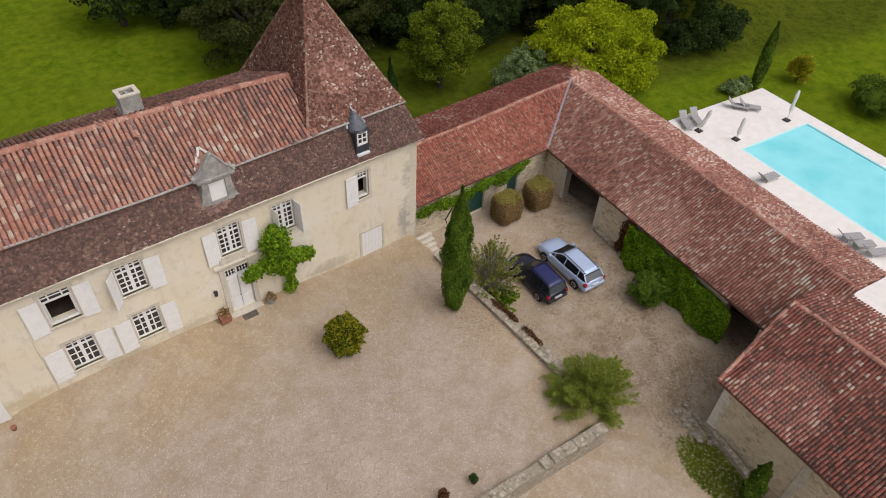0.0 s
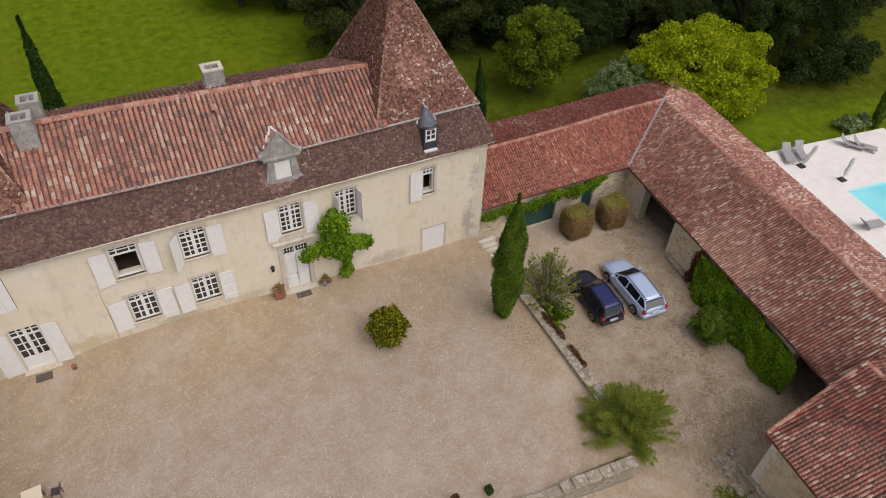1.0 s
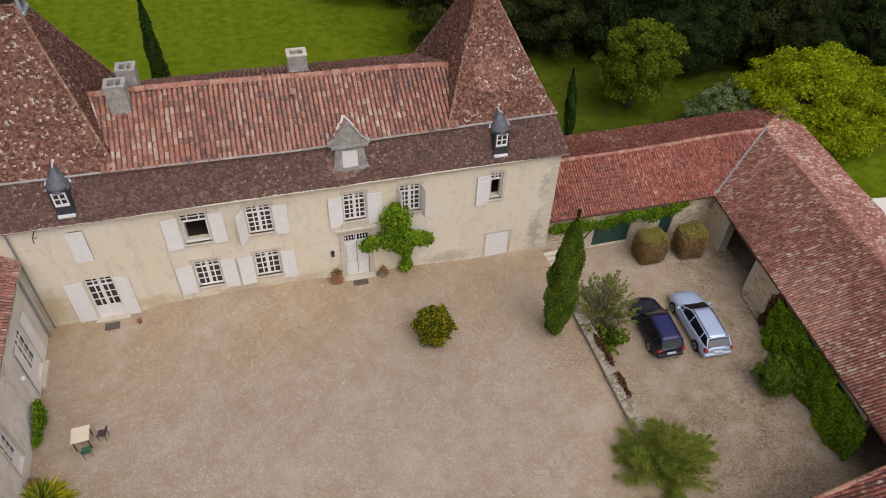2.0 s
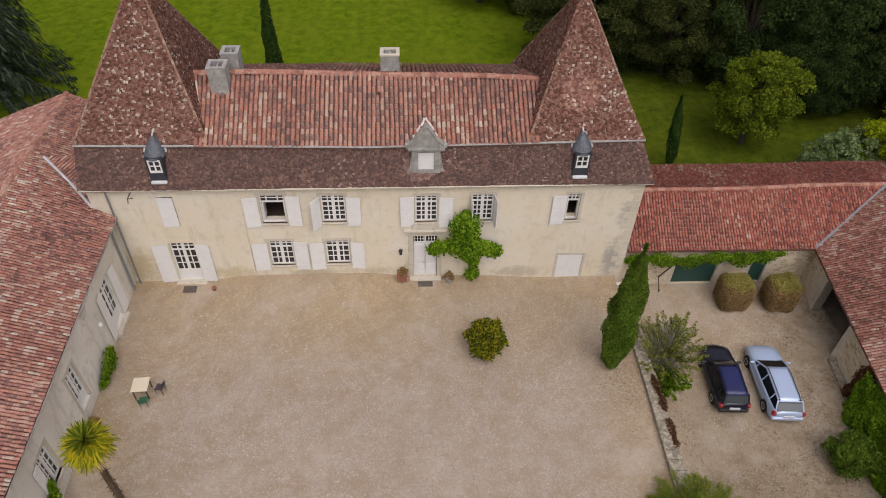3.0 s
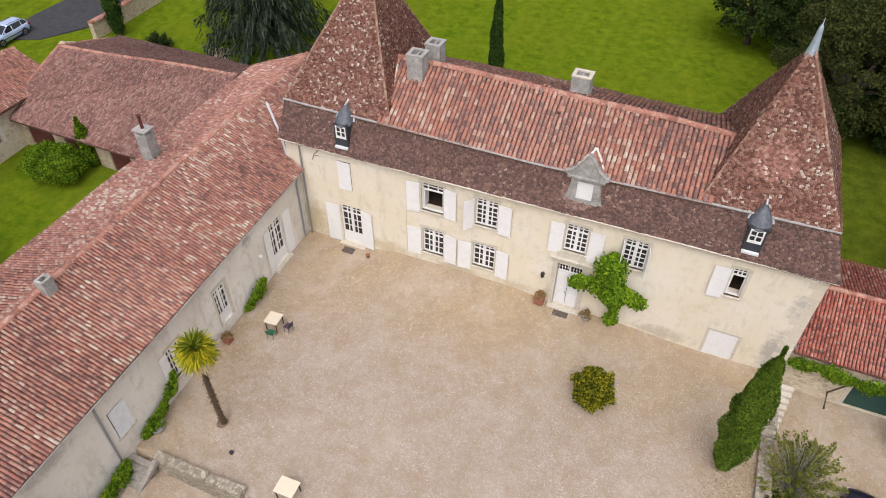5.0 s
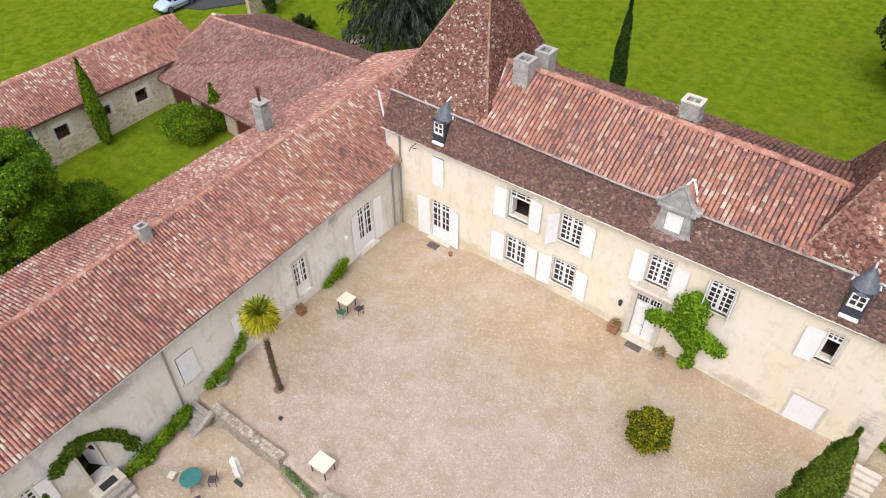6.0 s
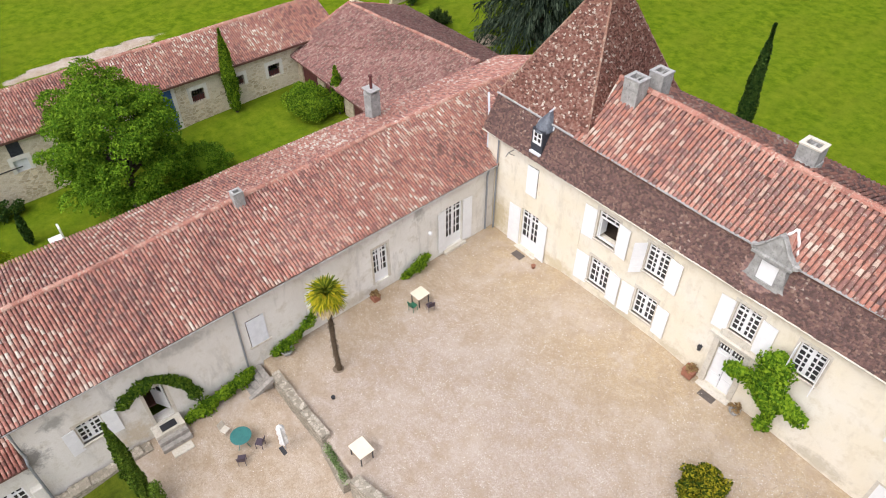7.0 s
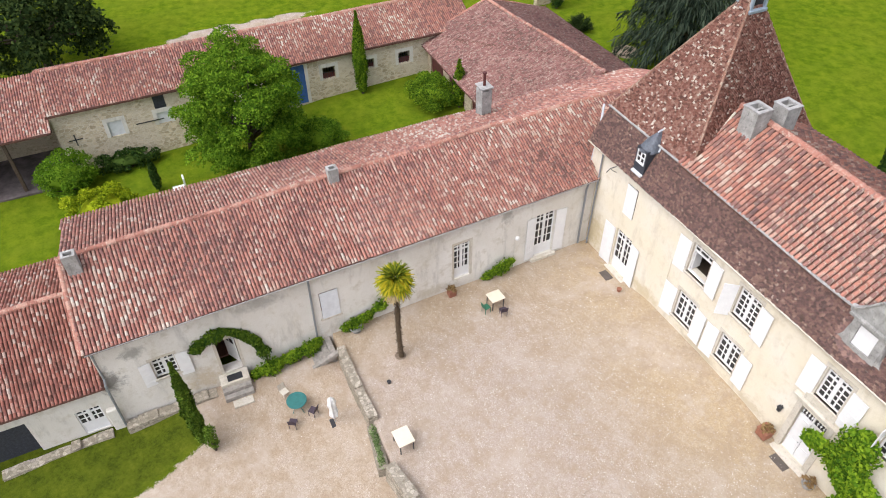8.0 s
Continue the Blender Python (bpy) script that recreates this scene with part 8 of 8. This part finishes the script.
    part("bumper", boxes(((-0.40 * Wd, h - 0.16, 0.28), (0.40 * Wd, h + 0.04, 0.50)), bevel=0.06), lower_m, c, local=True)
    part("grille", boxes(((-0.3, h - 0.05, 0.52), (0.3, h + 0.012, 0.62)), bevel=0.015), M_BLACKTRIM, c, local=True)
    wb = gk[0][1] * Wd / 2
    rg = bmesh.new()
    y0, y1 = gk[0][0] - 0.012, gk[1][0] - 0.012
    vs = [rg.verts.new(p) for p in ((-wb * 0.92, y0, 1.0), (wb * 0.92, y0, 1.0), (gk[1][3] * Wd / 2 * 0.92, y1 + 0.02, H - 0.14), (-gk[1][3] * Wd / 2 * 0.92, y1 + 0.02, H - 0.14))]
    f = rg.faces.new(vs)
    r = bmesh.ops.extrude_face_region(rg, geom=[f])
    bmesh.ops.translate(rg, vec=(0, -0.012, 0.004), verts=[v for v in r["geom"] if isinstance(v, bmesh.types.BMVert)])
    bmesh.ops.recalc_face_normals(rg, faces=rg.faces)
    part("rear_window", rg, M_REARGLASS, c, local=True)
    return c


car("estate_car", "silver-blue estate car with roof rails on the gravel", (35.4, -6.95, -1.42), radians(-4), 4.6, 1.76, 1.48, M_SILVER, M_SILVER, M_SILVER, False)
car("hatchback_car", "navy blue family car parked beside the shrub", (32.8, -6.6, -1.42), radians(-3.5), 4.15, 1.68, 1.56, M_NAVYDARK, M_NAVY, M_BLACKTRIM, True)


# ---------------------------------------------------------------- swimming pool
def water_mat():
    m, nt, b = mat("pool_water")
    v = coords(nt)
    n = noise_tex(nt, v, 0.35, 3, 0.5)
    c = ramp(nt, n, [(0.3, (0.16, 0.60, 0.66)), (0.7, (0.26, 0.70, 0.74))])
    finish(nt, b, c, 0.06, 0.5)
    rip = noise_tex(nt, v, 2.2, 3, 0.5)
    bump(nt, b, rip, 0.08, 0.02)
    return m


M_DECK = plain("pale_pool_paving", (0.74, 0.70, 0.665), 0.85, 0.2, wear=0.12, scale=1.5)
M_BASIN = plain("pool_liner", (0.36, 0.72, 0.74), 0.6, 0.3, wear=0.08)
PM = Matrix.Translation((POOL_AT[0], POOL_AT[1], 0)) @ Matrix.Rotation(POOL_TURN, 4, "Z")


def build_pool():
    z = -1.32
    w, l = POOL_W, POOL_L
    dk = boxes(((-3.4, 0.0, z - 0.3), (w + 1.3, 5.75, z)), ((-3.4, -l - 8.5, z - 0.3), (0.0, 0.0, z)), ((w, -l - 8.5, z - 0.3), (w + 1.3, 0.0, z)), ((0.0, -l - 8.5, z - 0.3), (w, -l, z)), ((-8.3, -l - 8.5, z - 0.3), (-3.4, -12.0, z)), bevel=0.015)
    pool = structure("pool_deck", xform(dk, PM), M_DECK, "pale stone paving round the swimming pool", "paving")
    pb = thing("swimming_pool", PM @ Vector((0, 0, z)), "rectangular turquoise swimming pool with pale coping", "pool")
    b = boxes(((0.0, -l, z - 1.7), (w, 0, z - 1.55)), ((0.0, -l, z - 1.55), (0.15, 0, z - 0.02)), ((w - 0.15, -l, z - 1.55), (w, 0, z - 0.02)), ((0.15, -l, z - 1.55), (w - 0.15, -l + 0.15, z - 0.02)), ((0.15, -0.15, z - 1.55), (w - 0.15, 0, z - 0.02)))
    part("basin", xform(b, PM), M_BASIN, pb)
    part("water", xform(boxes(((0.15, -l + 0.15, z - 0.4), (w - 0.15, -0.15, z - 0.1))), PM), water_mat(), pb, "clear turquoise water")
    part("pool_steps", xform(boxes(((w - 2.6, -0.15, z - 0.9), (w - 0.2, 0.35, z - 0.25)), bevel=0.05), PM), M_BASIN, pb)


build_pool()
M_LOUNGE = plain("grey_lounger_fabric", (0.36, 0.35, 0.35), 0.8, 0.2)
M_PARASOL = plain("white_parasol_cloth", (0.78, 0.765, 0.73), 0.85, 0.2)


def lounger():
    t = thing("sun_lounger", (0, 0, 0), "grey sun lounger on the pool paving", "lounger", "loungers by the pool")
    part("bed", boxes(((-0.33, -1.0, 0.28), (0.33, 0.35, 0.36)), bevel=0.02), M_LOUNGE, t, local=True)
    part("backrest", xform(boxes(((-0.33, 0.0, 0.0), (0.33, 0.75, 0.07)), bevel=0.02), Matrix.Translation((0, 0.36, 0.31)) @ Matrix.Rotation(radians(42), 4, "X")), M_LOUNGE, t, local=True)
    for x in (-0.28, 0.24):
        for y in (-0.9, 0.2):
            part("leg", boxes(((x, y, 0), (x + 0.04, y + 0.05, 0.3))), M_ALLOY, t, local=True)
    return t


first = lounger()
first.matrix_basis = pose(55.3, -0.6, -1.32, 0, 0, -30)
for x, y, a in ((56.5, -0.8, -28), (61.2, -1.6, 35), (61.9, -2.2, 35), (54.2, -9.0, 80), (52.9, -16.1, 60), (52.8, -16.95, 60), (52.8, -17.9, 60)):
    copy_thing(first, pose(x, y, -1.32, 0, 0, a))


def closed_parasol(at, h, label, lean=0.0, tilt_dir=0.0, wide=0.72):
    t = thing("parasol", at, label, "parasol")
    turn = Matrix.Rotation(tilt_dir, 4, "Z") @ Matrix.Rotation(lean, 4, "X")
    part("pole", xform(tube(bmesh.new(), [(0, 0, 0.05), (0, 0, h)], 0.025, 7), turn), M_ALLOY, t, local=True)
    cl = bmesh.new()
    n = 12
    rings = []
    for r0, z in ((0.2, 0.30), (0.25, 0.40), (0.18, 0.62), (0.24, 0.8), (0.15, 0.94), (0.03, 1.0)):
        r = r0 * wide
        rings.append([cl.verts.new((r * (1 if i % 2 else 0.72) * math.cos(2 * math.pi * i / n), r * (1 if i % 2 else 0.72) * math.sin(2 * math.pi * i / n), z * h)) for i in range(n)])
    for a, b in zip(rings, rings[1:]):
        for i in range(n):
            cl.faces.new((a[i], a[(i + 1) % n], b[(i + 1) % n], b[i]))
    cl.faces.new(rings[0][::-1])
    cl.faces.new(rings[-1])
    part("canopy", xform(cl, turn), M_PARASOL, t, "folded white canopy", local=True)
    part("base_plate", boxes(((-0.27, -0.27, 0.0), (0.27, 0.27, 0.09)), bevel=0.02), M_IRON, t, local=True)
    return t


closed_parasol((57.0, -4.4, -1.32), 2.5, "folded white parasol beside the pool", radians(16), radians(-60))
closed_parasol((55.5, -1.9, -1.32), 2.2, "folded white parasol by the loungers", radians(12), radians(20))
closed_parasol((63.1, -5.15, -1.32), 2.9, "tall folded white parasol at the pool corner")
closed_parasol((5.87, -17.65, -1.0), 2.5, "folded white parasol with dark square base on the terrace", radians(6), radians(70), 1.0)


# ---------------------------------------------------------------- tables, chairs, pots
M_CREAMTOP = plain("cream_table_top", (0.66, 0.58, 0.44), 0.6, 0.3, wear=0.08)
M_GREENTOP = plain("green_metal_table", (0.035, 0.16, 0.145), 0.5, 0.4, wear=0.25)
M_PURPLE = plain("dark_plum_metal", (0.065, 0.045, 0.06), 0.6, 0.4)
M_GREENCH = plain("green_metal_chair", (0.03, 0.15, 0.08), 0.55, 0.4)


def square_table(at, w, d, turn, label):
    t = thing("garden_table", at, label, "table")
    t.rotation_euler = (0, 0, turn)
    part("tabletop", boxes(((-w / 2, -d / 2, 0.71), (w / 2, d / 2, 0.75)), bevel=0.012), M_CREAMTOP, t, local=True)
    for x in (-w / 2 + 0.06, w / 2 - 0.1):
        for y in (-d / 2 + 0.06, d / 2 - 0.1):
            part("leg", boxes(((x, y, 0), (x + 0.04, y + 0.04, 0.71))), M_IRON, t, local=True)
    return t


def chair(at, turn, m, label):
    t = thing("garden_chair", at, label, "chair", "garden chairs")
    t.rotation_euler = (0, 0, turn)
    t.scale = (0.9, 0.9, 0.92)
    part("seat", boxes(((-0.21, -0.2, 0.43), (0.21, 0.22, 0.46)), bevel=0.01), m, t, local=True)
    part("backrest", xform(boxes(((-0.21, -0.01, 0.0), (0.21, 0.015, 0.42)), bevel=0.008), Matrix.Translation((0, -0.2, 0.47)) @ Matrix.Rotation(radians(12), 4, "X")), m, t, local=True)
    for x in (-0.2, 0.17):
        for y in (-0.19, 0.18):
            part("leg", boxes(((x, y, 0), (x + 0.025, y + 0.025, 0.43))), m, t, local=True)
    return t


square_table((3.12, -7.26, 0.02), 0.78, 0.84, radians(3), "square cream-topped bistro table on the gravel")
chair((3.35, -7.95, 0.02), radians(10), M_GREENCH, "green metal bistro chair beside the cream table")
chair((3.95, -7.2, 0.02), radians(80), M_PURPLE, "dark plum metal bistro chair beside the cream table")
square_table((9.05, -15.29, 0.0), 0.95, 0.8, radians(2), "cream-topped garden table near the terrace wall")
gt = thing("round_table", (4.28, -19.1, -1.0), "round dark green metal garden table on the terrace", "table")
part("tabletop", lathe(bmesh.new(), [(0.47, 0.70), (0.51, 0.715), (0.51, 0.74), (0.48, 0.75)], (0, 0, 0), 28), M_GREENTOP, gt, local=True)
for i in range(4):
    a = i * math.pi / 2 + 0.5
    part("leg", tube(bmesh.new(), [(0.12 * math.cos(a), 0.12 * math.sin(a), 0.7), (0.2 * math.cos(a), 0.2 * math.sin(a), 0.35), (0.4 * math.cos(a), 0.4 * math.sin(a), 0.0)], 0.016, 5), M_GREENTOP, gt, local=True)
chair((4.95, -18.5, -1.0), radians(130), M_PURPLE, "dark plum metal chair beside the green table")
chair((5.2, -19.6, -1.0), radians(60), M_PURPLE, "dark plum metal chair with a white cushion mark")
chair((3.25, -19.5, -1.0), radians(-70), M_PALESTONE, "pale beige garden chair by the green table")


def pot(at, r, h, m, leaves=None, label="terracotta pot with a small plant", square=False, seed=1):
    t = thing("flower_pot", at, label, "pot")
    if square:
        bm = boxes(((-r, -r, 0), (r, r, h)), ((-r - 0.03, -r - 0.03, h), (r + 0.03, r + 0.03, h + 0.06)), bevel=0.01)
    else:
        bm = lathe(bmesh.new(), [(r * 0.72, 0), (r * 0.95, h * 0.85), (r * 1.1, h * 0.85), (r * 1.1, h), (r * 0.9, h), (r * 0.85, h * 0.9)], (0, 0, 0), 14)
    part("pot_body", bm, m, t, local=True)
    if leaves is not None:
        g = np.random.default_rng(seed)
        p, o, _ = clumpy(g, 260, (r * 1.0, r * 1.0, r * 0.8), 8, r * 0.4, 0.5)
        p[:, 2] += h + r * 0.4
        link("plant", joined("plant", LEAF, leaf_poses(p, o, 0.11, g)), leaves, t, local=True)
    return t


pot((15.88, 0.05, 0.2), 0.27, 0.42, M_TERRA, M_LEAF_DRY, "terracotta pot with a dry plant by the front door", True, 1)
pot((18.6, 0.0, -0.02), 0.27, 0.3, M_ASHLAR, M_LEAF_DRY, "stone bowl with a dry plant by the front door", False, 2)
pot((5.25, -0.4, 0.06), 0.13, 0.22, M_TERRA, None, "small terracotta pot near the glazed door")
pot((1.35, -9.1, 0.0), 0.21, 0.36, M_TERRA, M_LEAF_DRY, "square terracotta planter by the wing door", True, 4)
pot((1.5, -14.9, 0.0), 0.34, 0.3, M_ASHLAR, M_LEAF_IVY, "round stone trough with greenery at the wing", False, 5)
pot((20.8, -15.1, 0.0), 0.17, 0.28, M_IRON, M_LEAF_CYP, "small dark pot on the courtyard edge", False, 6)
pot((19.2, -14.9, 0.0), 0.22, 0.3, M_TERRA, M_LEAF_RED, "pot with a reddish plant on the courtyard edge", False, 7)
pot((5.5, -14.6, 0.0), 0.1, 0.16, M_IRON, None, "small dark pot near the terrace wall")


def mat_at(x, y, z, w, d, label, m=None):
    t = thing("doormat", (x, y, z), label, "doormat")
    part("mat_pad", boxes(((-w / 2, -d / 2, 0), (w / 2, d / 2, 0.025)), bevel=0.008), m or plain("coir_mat", (0.12, 0.10, 0.085), 0.95, 0.1), t, local=True)


mat_at(3.84, -0.28, 0.02, 0.75, 0.5, "grey doormat before the glazed door")
mat_at(17.2, -0.22, 0.0, 0.85, 0.42, "grey doormat before the front door")


# ---------------------------------------------------------------- terrace steps
def steps():
    t = thing("terrace_steps", (1.6, -17.0, -1.0), "worn wooden and stone steps down to the terrace", "steps")
    for i in range(6):
        y = -16.35 - i * 0.3
        part("tread", boxes(((1.15, y - 0.32, -1.2), (2.4, y, -0.06 - i * 0.15)), bevel=0.02), M_WOOD, t)
    part("stringer", xform(boxes(((0.0, -0.12, -0.13), (2.3, 0.12, 0.13)), bevel=0.02), Matrix.Translation((2.5, -16.2, 0.02)) @ Matrix.Rotation(radians(-94), 4, "Z") @ Matrix.Rotation(radians(27), 4, "Y")), M_WOOD, t, "grey timber cheek")
    k = thing("kitchen_steps", (1.7, -21.6, -1.0), "stone steps with wooden treads at the kitchen door", "steps")
    part("landing", boxes(((1.3, -22.3, -1.2), (2.05, -20.85, -0.02)), bevel=0.02), M_PALESTONE, k)
    for i in range(2):
        part("tread", boxes(((2.05 + i * 0.28, -22.3, -1.2), (2.33 + i * 0.28, -20.85, -0.24 - i * 0.22)), bevel=0.02), M_WOOD, k)
    mat_at(1.72, -21.55, -0.02, 0.42, 0.75, "dark doormat on the kitchen landing", M_IRON)
    s2 = thing("stone_slab", (2.95, -21.4, -0.8), "pale stone slab at the foot of the steps", "slab")
    part("slab", boxes(((2.65, -22.0, -0.86), (3.1, -21.0, -0.68)), bevel=0.02), M_PALESTONE, s2)


steps()
st = thing("yard_steps", (29.1, -0.9, -1.4), "pale stone ramp down from the courtyard to the yard", "steps")
for i in range(7):
    part("stone_step", boxes(((28.45, -0.1 - i * 0.3 - 0.3, -1.6), (29.6 - 0.05 * i, -0.1 - i * 0.3, -0.25 - 0.17 * i)), bevel=0.03), M_PALESTONE, st)

# stones fallen at the outbuilding's corner, and planks by the barn
g = np.random.default_rng(77)
for i in range(40):
    r = float(g.uniform(0.09, 0.22))
    x, y = float(g.uniform(31.9, 33.3)), float(g.uniform(-20.4, -17.7))
    rk = bmesh.new()
    bmesh.ops.create_icosphere(rk, subdivisions=2, radius=r)
    for v in rk.verts:
        v.co *= 1 + 0.28 * noise.noise(v.co * 4 + Vector((i, 0, 0)))
        v.co.z *= 0.7
    t = thing("fallen_stone", (x, y, -1.42 + r * 0.3), "rough fallen block of pale limestone", "stone", "stones by the outbuilding")
    part("block", rk, M_DRYWALL, t, local=True)
stone_wall("yard_kerb", [(32.9, -19.2), (32.0, -23.0)], -1.8, -1.12, 0.35, M_DRYWALL, "low mossy stone kerb beside the outbuilding", 0.1, 0.0, 9)
stone_wall("ruined_wall", [(-29.0, 3.0), (-30.5, -10.0), (-31.5, -20.0)], -1.2, 0.1, 0.7, M_DRYWALL, "ruined low stone wall behind the stables", 0.35, 0.4, 10)
gw = stone_wall("garden_wall", [(-32.35, 16.6), (-32.6, 25.0), (-33.4, 34.0)], -1.2, 0.75, 0.45, M_RUBBLE, "pale rendered garden wall with a red tile cap", 0.03, 0.0, 11)
ridge_row("cap_tiles", (-32.35, 16.6, 0.78), (-32.6, 25.0, 0.78), gw, M_RIDGE, 0.26, 12)
ridge_row("cap_tiles", (-32.6, 25.0, 0.78), (-33.4, 34.0, 0.78), gw, M_RIDGE, 0.26, 13)
M_ASPHALT = plain("grey_asphalt", (0.055, 0.055, 0.06), 0.9, 0.2, wear=0.3, scale=2.0)
lane = prism(bmesh.new(), [(-41.5, 12.5), (-37.0, 14.5), (-33.8, 20.0), (-34.6, 34.0), (-37.0, 70.0), (-43.0, 70.0), (-41.0, 34.0), (-41.6, 20.0)], -1.1, -0.70, "z")
structure("road", lane, M_ASPHALT, "grey asphalt lane beyond the garden wall", "road")
car("estate_car", "silver-grey car parked on the lane behind the stables", (-39.7, 13.3, -0.72), radians(182), 4.4, 1.78, 1.46, M_SILVER, M_SILVER, M_BLACKTRIM, False)
gb = thing("garden_bench", on_ground(-17.2, -21.4), "white garden bench on the grass behind the wing", "bench")
part("bench_shell", xform(boxes(((-0.3, -0.5, 0.3), (0.3, 0.3, 0.38)), ((-0.3, 0.3, 0.3), (0.3, 0.42, 1.2)), bevel=0.02), Matrix.Identity(4)), M_WHITE, gb, local=True)
for x in (-0.28, 0.22):
    for y in (-0.45, 0.25):
        part("leg", boxes(((x, y, 0), (x + 0.05, y + 0.05, 0.3))), M_WHITE, gb, local=True)

# ---------------------------------------------------------------- single roof tiles, nearest to the courtyard
for roof, template, what, ms, material in TILE_JOBS:
    vs, fs = template
    one = bpy.data.meshes.new(what)
    one.from_pydata([tuple(v) for v in vs], [], fs)
    one.materials.append(material)
    for m in ms:
        t = new(what, one)
        t.parent = roof
        t.matrix_basis = Matrix([list(row) for row in m])
